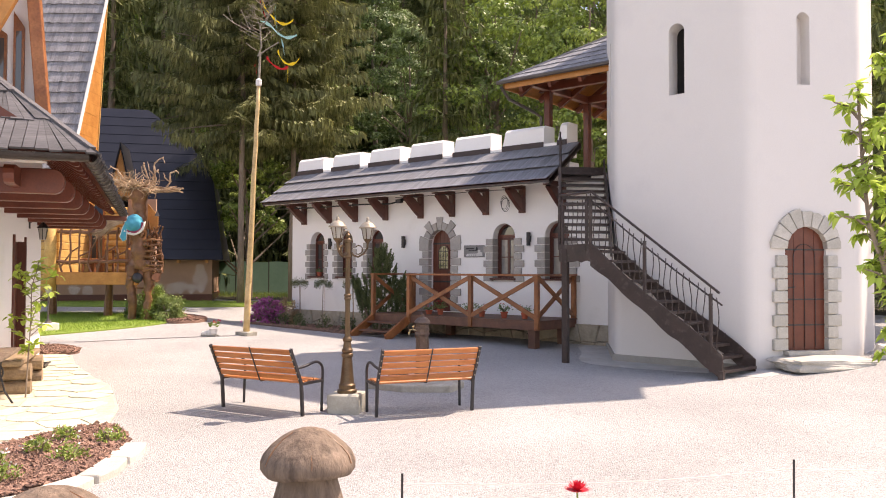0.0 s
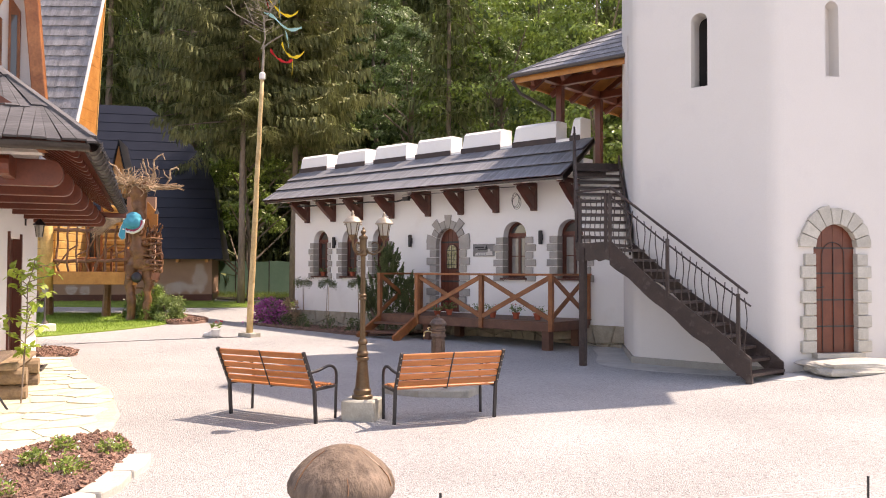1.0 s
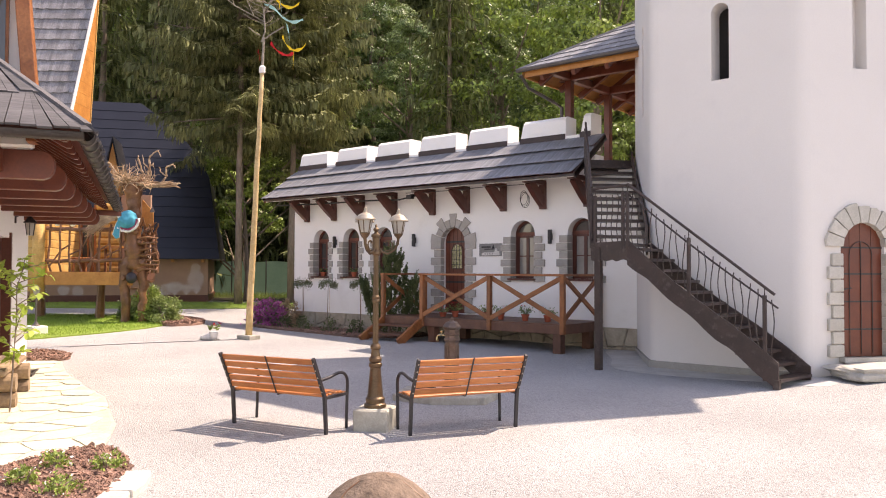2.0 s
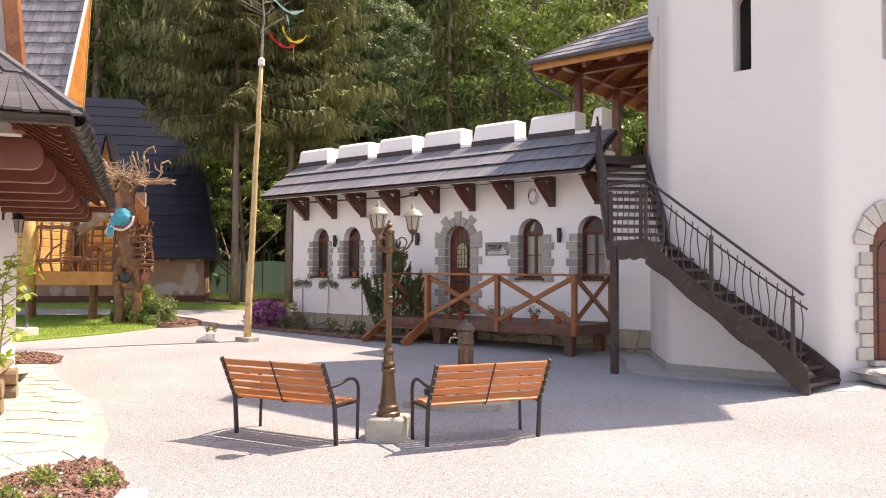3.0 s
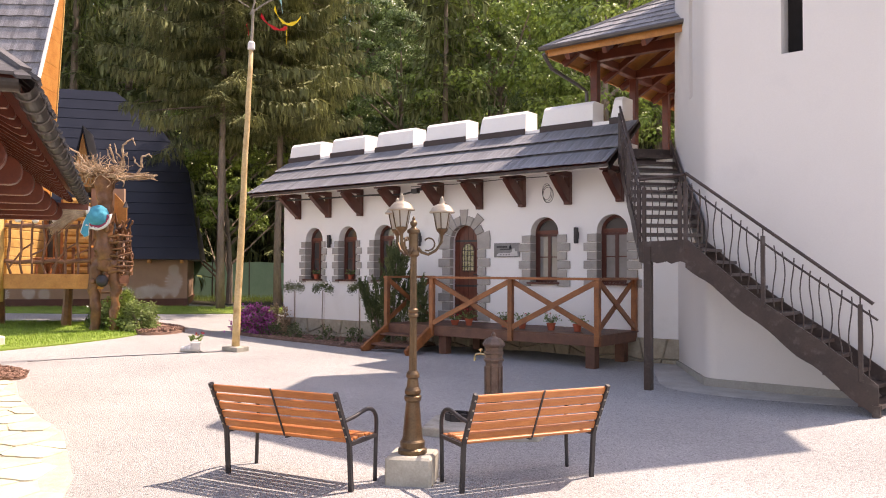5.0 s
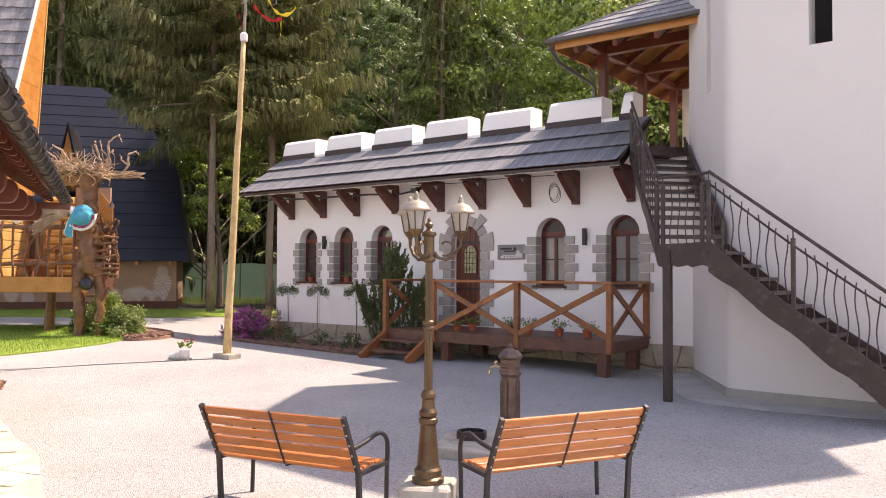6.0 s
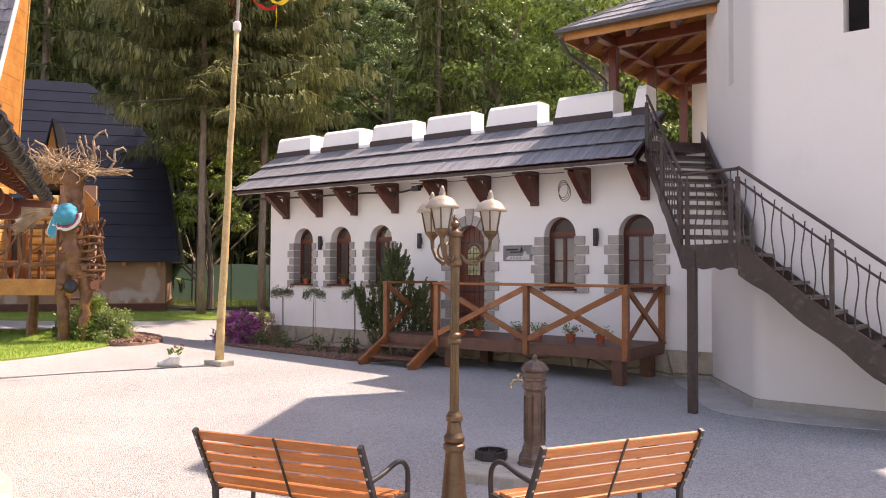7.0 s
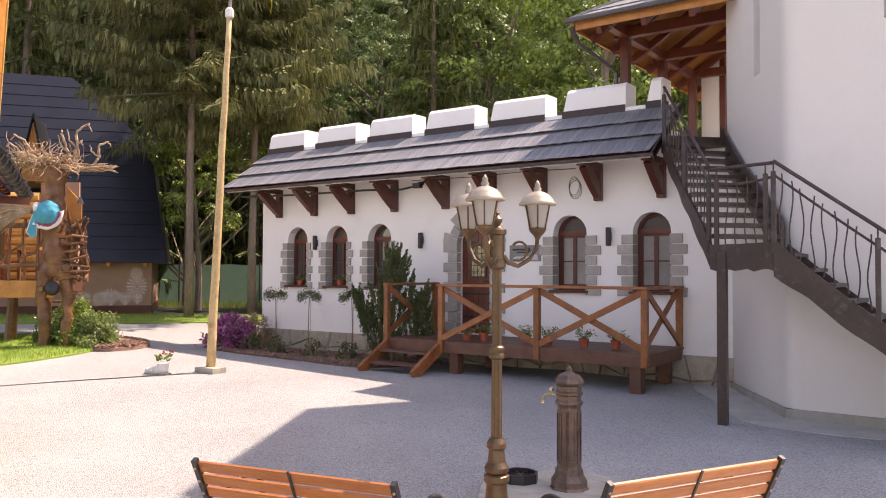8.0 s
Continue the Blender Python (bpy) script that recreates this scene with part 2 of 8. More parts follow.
M_MUSHROOM = surf("carved_mushroom_mat", (0.17, 0.115, 0.08), (0.29, 0.205, 0.15), 5, 0.8, bump=0.9, bscale=26, stretch=(1, 1, 0.25), c3=(0.10, 0.065, 0.045), s3=1.6, fine=0.65, dist=0.02)
M_TURQ = surf("turquoise_cloth_mat", (0.02, 0.30, 0.42), (0.03, 0.38, 0.5), 4, 0.85, bump=0.2)
M_CLOTHRED = surf("red_cloth_mat", (0.35, 0.04, 0.09), (0.5, 0.1, 0.15), 30, 0.9, bump=0.2)
M_YELLOW = surf("yellow_ribbon_mat", (0.8, 0.62, 0.05), (0.85, 0.68, 0.08), 4, 0.6, bump=0.0, fine=0.0, sub=0.3)
M_CYANRIB = surf("pale_ribbon_mat", (0.35, 0.62, 0.6), (0.45, 0.7, 0.68), 4, 0.6, bump=0.0, fine=0.0, sub=0.3)
M_REDRIB = surf("red_ribbon_mat", (0.6, 0.03, 0.04), (0.7, 0.05, 0.05), 4, 0.6, bump=0.0, fine=0.0, sub=0.3)
M_CABLE = surf("cable_mat", (0.03, 0.03, 0.03), (0.05, 0.05, 0.05), 4, 0.6, bump=0.0)


# ---- mesh helpers ----
def gz(x, y):
    """Height of the yard: a gentle rise away from the benches, a dip along the wall, a bank by the tower door."""
    s = max(0.0, -0.8 * (x - 6) + 0.6 * (y + 9))
    s1 = min(s, 15.0)
    dip = min(0.32, 0.04 * max(0.0, 2 - x)) * math.exp(-(min(0.0, y + 0.4) / 1.6) ** 2) * math.exp(-(min(0.0, x + 6.6) / 1.5) ** 2)
    return 0.012 * s1 + 0.001 * s1 * s1 + (s - s1) * 0.02 + 0.36 * math.exp(-((x - 11.5) ** 2 + y * y) / 8) - dip


def link(name, bm, material, parent=None, label="", smooth=False):
    me = bpy.data.meshes.new(name)
    bm.normal_update()
    bm.to_mesh(me)
    bm.free()
    if material:
        me.materials.append(material)
    if smooth:
        me.polygons.foreach_set("use_smooth", [True] * len(me.polygons))
    ob = new(name, me)
    if parent:
        ob.parent = parent
    if label:
        ob["label"] = label
    return ob


def part(name, bm, material, parent, label="", smooth=False):
    return link(name, bm, material, parent, label, smooth)


def thing(name, m, label, category, group="", kind=""):
    """An Empty at the thing's base."""
    ob = new(name)
    ob.matrix_basis = m
    return tagged(ob, label, category, group, kind)


def box(bm, x0, x1, y0, y1, z0, z1, m=None):
    vs = [Vector((x, y, z)) for z in (z0, z1) for y in (y0, y1) for x in (x0, x1)]
    if m is not None:
        vs = [m @ v for v in vs]
    v = [bm.verts.new(c) for c in vs]
    for f in ((0, 2, 3, 1), (4, 5, 7, 6), (0, 1, 5, 4), (2, 6, 7, 3), (0, 4, 6, 2), (1, 3, 7, 5)):
        bm.faces.new([v[i] for i in f])
    return v


def boxm(*a, m=None, bevel=0.0):
    bm = bmesh.new()
    box(bm, *a, m=m)
    if bevel:
        bmesh.ops.bevel(bm, geom=bm.edges[:], offset=bevel, segments=1, affect="EDGES", profile=0.5)
    return bm


def beam(bm, a, b, w, h, up=(0, 0, 1)):
    """A squared beam from a to b, w across and h along up."""
    a, b, up = Vector(a), Vector(b), Vector(up)
    d = b - a
    t = d.normalized()
    s = t.cross(up)
    if s.length < 1e-4:
        s = t.cross(Vector((0, 1, 0)))
    s.normalize()
    u = s.cross(t).normalized()
    m = Matrix((s, t, u)).transposed().to_4x4()
    m.translation = a
    return box(bm, -w / 2, w / 2, 0, d.length, -h / 2, h / 2, m)


def beamm(a, b, w, h, up=(0, 0, 1), bevel=0.0):
    bm = bmesh.new()
    beam(bm, a, b, w, h, up)
    if bevel:
        bmesh.ops.bevel(bm, geom=bm.edges[:], offset=bevel, segments=1, affect="EDGES", profile=0.5)
    return bm


def lathe(bm, prof, n=16, centre=(0, 0, 0), m=None, rot=0.0):
    """Turns (radius, height) rows round the z axis; closes both ends."""
    c = Vector(centre)
    rings = []
    for r, z in prof:
        ring = []
        for i in range(n):
            a = rot + 2 * math.pi * i / n
            v = c + Vector((r * math.cos(a), r * math.sin(a), z))
            ring.append(bm.verts.new(m @ v if m is not None else v))
        rings.append(ring)
    for p, q in zip(rings, rings[1:]):
        for i in range(n):
            j = (i + 1) % n
            bm.faces.new((p[i], p[j], q[j], q[i]))
    bm.faces.new(rings[0][::-1])
    bm.faces.new(rings[-1])
    return rings


def lathem(prof, n=16, centre=(0, 0, 0), m=None, rot=0.0):
    bm = bmesh.new()
    lathe(bm, prof, n, centre, m, rot)
    return bm


def tube(bm, pts, radii, n=8):
    """A round bar along points; radii one number or one a point."""
    pts = [Vector(p) for p in pts]
    if not isinstance(radii, (list, tuple)):
        radii = [radii] * len(pts)
    rings = []
    ref = Vector((0.31, 0.17, 0.93)).normalized()
    for i, p in enumerate(pts):
        t = (pts[min(i + 1, len(pts) - 1)] - pts[max(i - 1, 0)]).normalized()
        s = t.cross(ref)
        if s.length < 0.1:
            s = t.cross(Vector((1, 0, 0)))
        s.normalize()
        u = t.cross(s)
        rings.append([bm.verts.new(p + (s * math.cos(2 * math.pi * k / n) + u * math.sin(2 * math.pi * k / n)) * radii[i]) for k in range(n)])
    for p, q in zip(rings, rings[1:]):
        for i in range(n):
            j = (i + 1) % n
            bm.faces.new((p[i], p[j], q[j], q[i]))
    bm.faces.new(rings[0][::-1])
    bm.faces.new(rings[-1])


def tubem(pts, radii, n=8):
    bm = bmesh.new()
    tube(bm, pts, radii, n)
    return bm


def slab(bm, poly, z0, z1, m=None):
    """An upright prism over an outline of (x, y)."""
    lo = [bm.verts.new((m @ Vector((x, y, z0))) if m is not None else (x, y, z0)) for x, y in poly]
    hi = [bm.verts.new((m @ Vector((x, y, z1))) if m is not None else (x, y, z1)) for x, y in poly]
    n = len(poly)
    bm.faces.new(lo[::-1])
    bm.faces.new(hi)
    for i in range(n):
        j = (i + 1) % n
        bm.faces.new((lo[i], lo[j], hi[j], hi[i]))


def slabm(poly, z0, z1, m=None, bevel=0.0):
    bm = bmesh.new()
    slab(bm, poly, z0, z1, m)
    bmesh.ops.recalc_face_normals(bm, faces=bm.faces[:])
    if bevel:
        bmesh.ops.bevel(bm, geom=bm.edges[:], offset=bevel, segments=2, affect="EDGES", profile=0.5)
    return bm


def arch_outline(w, h, n=10):
    """Outline of an opening w wide and h high with a round head, from the lower left, in (x, z)."""
    r = w / 2
    pts = [(-r, 0.0), (r, 0.0)]
    for i in range(n + 1):
        a = math.pi * i / n
        pts.append((r * math.cos(a), h - r + r * math.sin(a)))
    return pts


def facet(origin, along):
    """A frame on a wall: x along it, y into it, z up."""
    a = Vector((along[0], along[1], 0)).normalized()
    m = Matrix((a, Vector((-a.y, a.x, 0)), Vector((0, 0, 1)))).transposed().to_4x4()
    m.translation = origin
    return m


def arched_wall(bm, x0, x1, z0, z1, y0, y1, holes, m=None):
    """A wall with round-headed openings (centre, sill, width, height) that go right through it."""
    n = 12

    def v(x, y, z):
        p = Vector((x, y, z))
        return bm.verts.new(m @ p if m is not None else p)

    def quad(*pts):
        bm.faces.new([v(*p) for p in pts])

    for y, flip in ((y0, 1), (y1, -1)):
        cur = x0
        for c, s, w, h in sorted(holes):
            l, r = c - w / 2, c + w / 2
            q = [(cur, z0), (l, z0), (l, z1), (cur, z1)]
            quad(*[(a, y, b) for a, b in q][::flip])
            quad(*[(a, y, b) for a, b in [(l, z0), (r, z0), (r, s), (l, s)]][::flip]) if s > z0 + 1e-4 else None
            arc = [(c + w / 2 * math.cos(math.pi * (1 - i / n)), s + h - w / 2 + w / 2 * math.sin(math.pi * (1 - i / n))) for i in range(n + 1)]
            for (a, b), (d, e) in zip(arc, arc[1:]):
                quad(*[(p, y, k) for p, k in [(a, b), (d, e), (d, z1), (a, z1)]][::flip])
            cur = r
        quad(*[(a, y, b) for a, b in [(cur, z0), (x1, z0), (x1, z1), (cur, z1)]][::flip])
    quad((x0, y0, z1), (x1, y0, z1), (x1, y1, z1), (x0, y1, z1))
    quad((x0, y0, z0), (x0, y1, z0), (x1, y1, z0), (x1, y0, z0))
    quad((x0, y0, z0), (x0, y0, z1), (x0, y1, z1), (x0, y1, z0))
    quad((x1, y0, z0), (x1, y1, z0), (x1, y1, z1), (x1, y0, z1))
    for c, s, w, h in holes:
        l, r = c - w / 2, c + w / 2
        arc = [(l, s)] + [(c + w / 2 * math.cos(math.pi * (1 - i / n)), s + h - w / 2 + w / 2 * math.sin(math.pi * (1 - i / n))) for i in range(n + 1)] + [(r, s), (l, s)]
        for (a, b), (d, e) in zip(arc, arc[1:]):
            quad((a, y0, b), (a, y1, b), (d, y1, e), (d, y0, e))


# x stays, the outline's second number becomes height, its depth comes out of the wall
UPRIGHT_OUT = Matrix(((1, 0, 0, 0), (0, 0, -1, 0), (0, 1, 0, 0), (0, 0, 0, 1)))


# ---- ground ----
def smooth_outline(pts, steps=5):
    out = []
    n = len(pts)
    for i in range(n):
        p0, p1, p2, p3 = (Vector(pts[(i + k - 1) % n]) for k in range(4))
        for s in range(steps):
            t = s / steps
            out.append(0.5 * ((2 * p1) + (p2 - p0) * t + (2 * p0 - 5 * p1 + 4 * p2 - p3) * t * t + (3 * p1 - p0 - 3 * p2 + p3) * t ** 3))
    return [(p.x, p.y) for p in out]


def sheet(pts, lift, thick=0.05):
    """A flat bed over the ground with an edge, following the slope."""
    bm = bmesh.new()
    cx = sum(p[0] for p in pts) / len(pts)
    cy = sum(p[1] for p in pts) / len(pts)
    rings = []
    for k in (0.0, 0.25, 0.5, 0.75, 0.93, 1.0, 1.0):
        rings.append([(cx + (x - cx) * k, cy + (y - cy) * k) for x, y in pts])
    vs = []
    for j, ring in enumerate(rings):
        if j == 0:
            vs.append([bm.verts.new((cx, cy, gz(cx, cy) + lift))])
            continue
        h = lift if j < 5 else (lift * 0.6 if j == 5 else -thick)
        vs.append([bm.verts.new((x, y, gz(x, y) + h)) for x, y in ring])
    n = len(pts)
    for i in range(n):
        j = (i + 1) % n
        bm.faces.new((vs[0][0], vs[1][i], vs[1][j]))
        for a, b in zip(vs[1:], vs[2:]):
            bm.faces.new((a[i], b[i], b[j], a[j]))
    bmesh.ops.recalc_face_normals(bm, faces=bm.faces[:])
    return bm


def hill(x, y):
    """The wooded slope behind the place."""
    d = max(0.0, -0.45 * x + 0.89 * y - 16.0)
    return gz(x, y) + d * 0.42


bm = bmesh.new()
axis_x = [-900, -300, -120, -80, -60, -50, -42, -36, -30, -26] + [-22 + i for i in range(40)] + [19, 22, 26, 32, 40, 60, 120, 300, 900]
axis_y = [-900, -300, -120, -60, -40, -30, -25] + [-21 + i for i in range(34)] + [14, 16, 18, 21, 24, 28, 33, 40, 50, 65, 90, 150, 300, 900]
grid = [[bm.verts.new((x, y, min(hill(x, y), 60.0))) for x in axis_x] for y in axis_y]
for r0, r1 in zip(grid, grid[1:]):
    for i in range(len(axis_x) - 1):
        bm.faces.new((r0[i], r0[i + 1], r1[i + 1], r1[i]))
ground = tagged(link("ground", bm, None, smooth=True), "pale crushed gravel yard with earth under the wood behind", "ground", kind="structure")
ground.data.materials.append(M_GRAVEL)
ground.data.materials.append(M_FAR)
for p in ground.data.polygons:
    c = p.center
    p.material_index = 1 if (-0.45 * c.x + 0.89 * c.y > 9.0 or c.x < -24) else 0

# ---- long white building ----
WALL_L, WALL_R = -6.0, 5.2
WINDOWS = [(-4.82, 1.60, 0.64, 1.33), (-3.59, 1.60, 0.64, 1.33), (-2.36, 1.60, 0.64, 1.33), (2.09, 1.60, 0.66, 1.34), (3.61, 1.60, 0.66, 1.34)]
DOOR = (0.04, 0.72, 0.76, 2.13)
bm = bmesh.new()
arched_wall(bm, WALL_L, WALL_R, 0.58, 3.94, 0.0, 0.42, WINDOWS + [DOOR])
box(bm, WALL_L, 3.95, 0.0, 0.42, 3.94, 4.3)
tagged(link("wall_front", bm, M_PLASTER), "white plastered wall with arched windows and a door", "wall", kind="structure")
bm = bmesh.new()
box(bm, WALL_L, WALL_L + 0.4, 0.42, 6.5, 0.3, 4.6)
tagged(link("wall_side", bm, M_PLASTER), "white plastered end wall of the long building", "wall", kind="structure")
bm = bmesh.new()
box(bm, WALL_L, 5.2, 6.1, 6.5, 0.3, 4.6)
tagged(link("wall_back", bm, M_PLASTER), "plain plastered back wall", "wall", kind="structure")
# added unseen sheet, coloured as the darkness inside; no built wall stands here
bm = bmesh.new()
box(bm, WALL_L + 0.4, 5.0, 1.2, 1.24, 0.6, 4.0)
tagged(link("wall_inner", bm, M_DARK), "near-black sheet standing in for the unlit rooms behind the windows", "wall", kind="structure")
bm = bmesh.new()
box(bm, WALL_L - 0.1, 4.6, 0.9, 6.1, 4.0, 4.1)
tagged(link("terrace_floor", bm, M_CONCRETE), "grey concrete roof terrace behind the battlements", "floor", kind="structure")

plinth = tagged(link("plinth", boxm(WALL_L + 0.02, 5.35, 0.02, 0.40, -0.2, 0.575), M_MORTAR), "rough yellowish stone plinth along the white wall", "plinth", kind="structure")
rng = random.Random(5)
cols, x = [], WALL_L - 0.02
while x < 5.30:
    cols.append(x)
    x += rng.uniform(0.32, 0.62)
cols.append(5.35)
seams = [(x, rng.uniform(0.16, 0.40), rng.uniform(-0.12, 0.12)) for x in cols]
for (xa, ca, la), (xb, cb, lb) in zip(seams, seams[1:]):
    la, lb = (0.0 if xa < WALL_L else la), (0.0 if xb > 5.3 else lb)
    g = 0.004
    lower = [(xa - la + g, -0.05), (xb - lb - g, -0.05), (xb - g, cb - g), (xa + g, ca - g)]
    upper = [(xa + g, ca + g), (xb - g, cb + g), (xb + lb - g, 0.58), (xa + la + g, 0.58)]
    for quad in (lower, upper):
        out = rng.uniform(0.035, 0.06)
        cx, cz = sum(p[0] for p in quad) / 4, sum(p[1] for p in quad) / 4
        bm = bmesh.new()
        back = [bm.verts.new((px, 0.03, pz)) for px, pz in quad]
        mid = [bm.verts.new((px, -out + 0.02, pz)) for px, pz in quad]
        top = [bm.verts.new((px + (cx - px) * 0.09, -out - rng.uniform(0.0, 0.018), pz + (cz - pz) * (0.10 if pz < 0.57 else 0.03))) for px, pz in quad]
        for p, q in ((back, mid), (mid, top)):
            for i in range(4):
                bm.faces.new((p[i], p[(i + 1) % 4], q[(i + 1) % 4], q[i]))
        bm.faces.new(top)
        bmesh.ops.recalc_face_normals(bm, faces=bm.faces[:])
        part("stone", bm, M_PLINTH, plinth)


def casement(c, sill, w, h, glassy=True):
    """A round-headed brown window set back in its opening, with a sill board."""
    win = thing("window", pose(c, 0, sill), "brown wooden round-headed window set deep in a white wall", "window", "windows of the long building", "structure")
    y0, y1 = 0.20, 0.27
    r = w / 2
    t = 0.062
    bm = bmesh.new()
    n = 12
    rise = h - r
    outer = [(-r, 0.0)] + [(r * math.cos(math.pi * (1 - i / n)), rise + r * math.sin(math.pi * (1 - i / n))) for i in range(n + 1)] + [(r, 0.0)]
    ri = r - t
    inner = [(-ri, t)] + [(ri * math.cos(math.pi * (1 - i / n)), rise + ri * math.sin(math.pi * (1 - i / n))) for i in range(n + 1)] + [(ri, t)]
    rows = []
    for y, pts in ((y0, outer), (y0, inner), (y1, inner), (y1, outer)):
        rows.append([bm.verts.new((px, y, pz)) for px, pz in pts])
    k = len(outer)
    for a, b in ((0, 1), (1, 2), (2, 3)):
        for i in range(k):
            j = (i + 1) % k
            bm.faces.new((rows[a][i], rows[b][i], rows[b][j], rows[a][j]))
    bmesh.ops.recalc_face_normals(bm, faces=bm.faces[:])
    part("window_frame", bm, M_DARKRED, win)
    part("transom", boxm(-ri, ri, y0 - 0.015, y1, rise - 0.02, rise + 0.06), M_REDWOOD, win)
    for a, b in ((-ri, 0.0), (0.0, ri)):
        bm = bmesh.new()
        for q in ((a, a + 0.035, t, rise - 0.02), (b - 0.035, b, t, rise - 0.02), (a + 0.035, b - 0.035, t, t + 0.045), (a + 0.035, b - 0.035, rise - 0.065, rise - 0.02), (a + 0.035, b - 0.035, 0.50 * rise, 0.50 * rise + 0.025)):
            box(bm, q[0], q[1], y0 + 0.005, y1 - 0.01, q[2], q[3])
        part("sash", bm, M_DARKRED, win)
    for a, b, z0, z1 in ((-ri + 0.03, -0.03, t, 0.5 * rise), (0.03, ri - 0.03, t, 0.5 * rise), (-ri + 0.03, -0.03, 0.5 * rise + 0.02, rise - 0.04), (0.03, ri - 0.03, 0.5 * rise + 0.02, rise - 0.04)):
        part("pane", boxm(a, b, y0 + 0.03, y0 + 0.036, z0, z1), M_CURTAIN_GLASS if glassy else M_GLASS, win)
    poly = [(ri * math.cos(math.pi * i / n), rise + ri * math.sin(math.pi * i / n)) for i in range(n + 1)]
    part("pane", slabm(poly, -(y0 + 0.04), -(y0 + 0.034), UPRIGHT_OUT), M_GLASS, win)
    part("window_sill", boxm(-r - 0.06, r + 0.04, -0.07, 0.22, -0.045, 0.0, bevel=0.006), M_DARKRED, win)
    if glassy:
        bm = bmesh.new()
        for k in range(9):
            for s in (-1, 1):
                a = s * (0.03 + k * 0.028)
                box(bm, a - 0.012, a + 0.012, 0.36 + 0.012 * (k % 2), 0.365 + 0.012 * (k % 2), 0.1, rise + 0.05)
        part("curtain", bm, M_WHITEPAINT, win, "pale net curtain behind the panes")
    return win


for i, (c, s, w, h) in enumerate(WINDOWS):
    casement(c, s, w, h, i >= 3)

# stones round the openings of the long building
quoins = tagged(new("window_surround"), "grey cut stones in steps round the openings", "stonework", kind="structure")
for c, s, w, h in WINDOWS:
    for side in (-1, 1):
        for k in range(6):
            lng = (0.28 if k % 2 == 0 else 0.205) if c > 1 else ((0.215 if k % 2 == 0 else 0.15) if side < 0 else (0.17 if k % 2 == 0 else 0.115))
            z0 = s - 0.09 + k * 0.178
            a = c + side * (w / 2 - 0.004)
            b = a + side * lng
            bm = boxm(min(a, b), max(a, b), -0.035, 0.06, z0 + 0.011, z0 + 0.167, bevel=0.006)
            part("stone", bm, M_STONE, quoins)
            inner = boxm(c + side * (w / 2) - 0.012 if side > 0 else c + side * (w / 2) - 0.006, c + side * (w / 2) + 0.006 if side > 0 else c + side * (w / 2) + 0.012, -0.033, 0.195, z0 + 0.007, z0 + 0.171)
            part("stone", inner, M_STONE, quoins)
dc, ds, dw, dh = DOOR
for side in (-1, 1):
    for k in range(9):
        lng = 0.33 if k % 2 == 0 else 0.22
        z0 = ds + 0.02 + k * 0.195
        a = dc + side * (dw / 2 - 0.004)
        b = a + side * lng
        part("stone", boxm(min(a, b), max(a, b), -0.04, 0.10, z0 + 0.008, z0 + 0.187, bevel=0.006), M_STONE, quoins)
n = 9
for i in range(n):
    a0, a1 = math.pi * i / n + 0.02, math.pi * (i + 1) / n - 0.02
    ro = dw / 2 + (0.34 if i % 2 == 0 else 0.20)
    poly = [(dc + r * math.cos(a), ds + dh - dw / 2 + r * math.sin(a)) for r, a in ((dw / 2 - 0.004, a0), (ro, a0), (ro, a1), (dw / 2 - 0.004, a1))]
    part("stone", slabm(poly, -0.10, 0.04, UPRIGHT_OUT, bevel=0.005), M_STONE, quoins)


def arched_door(m, w, h, material, iron, glazed, name):
    door = thing(name, m, "dark red plank door with a round head and iron bands" if not glazed else "dark red plank door with a round head and a small barred window", "door", kind="structure")
    r = w / 2
    n = 6 if glazed else 4
    for i in range(n):
        x0, x1 = -r + w * i / n, -r + w * (i + 1) / n
        pts = [(x0 + 0.004, 0.0), (x1 - 0.004, 0.0)]
        for k in range(7):
            xx = x1 - 0.004 - (x1 - x0 - 0.008) * k / 6
            pts.append((xx, h - r + math.sqrt(max(0.0, r * r - xx * xx))))
        part("plank", slabm(pts, -0.06, 0.0, UPRIGHT_OUT), material, door)
    return door


d1 = arched_door(pose(dc, 0.16, ds), dw, dh, M_REDWOOD, M_IRON, True, "door_1")
# glazed and barred light in the door
poly = [(p[0], p[1] + 1.10) for p in arch_outline(0.34, 0.62)]
part("pane", slabm(poly, 0.0, 0.012, UPRIGHT_OUT), surf("amber_glass_mat", (0.20, 0.22, 0.08), (0.62, 0.55, 0.36), 14, 0.15, bump=0.0, fine=0.0), d1, "amber and clear leaded glass")
bm = bmesh.new()
for k in (-0.085, 0.0, 0.085):
    tube(bm, [(k, -0.035, 1.08), (k, -0.035, 1.69)], 0.007, 6)
for k in (1.2, 1.32, 1.44, 1.56):
    tube(bm, [(-0.17, -0.035, k), (0.17, -0.035, k)], 0.007, 6)
part("grille", bm, M_IRON, d1)
bm = bmesh.new()
for p, q in zip(poly, poly[1:] + poly[:1]):
    beam(bm, (p[0], -0.012, p[1]), (q[0], -0.012, q[1]), 0.03, 0.03, (0, 1, 0))
part("light_frame", bm, M_DARKRED, d1)
part("door_handle", tubem([(0.27, -0.0, 1.02), (0.27, -0.06, 1.02), (0.18, -0.06, 1.02)], 0.011, 6), M_IRON, d1)
for k in (0.3, 0.75, 1.75):
    part("iron_band", boxm(-0.34, 0.34, -0.016, 0.0, k, k + 0.045), M_IRON, d1)


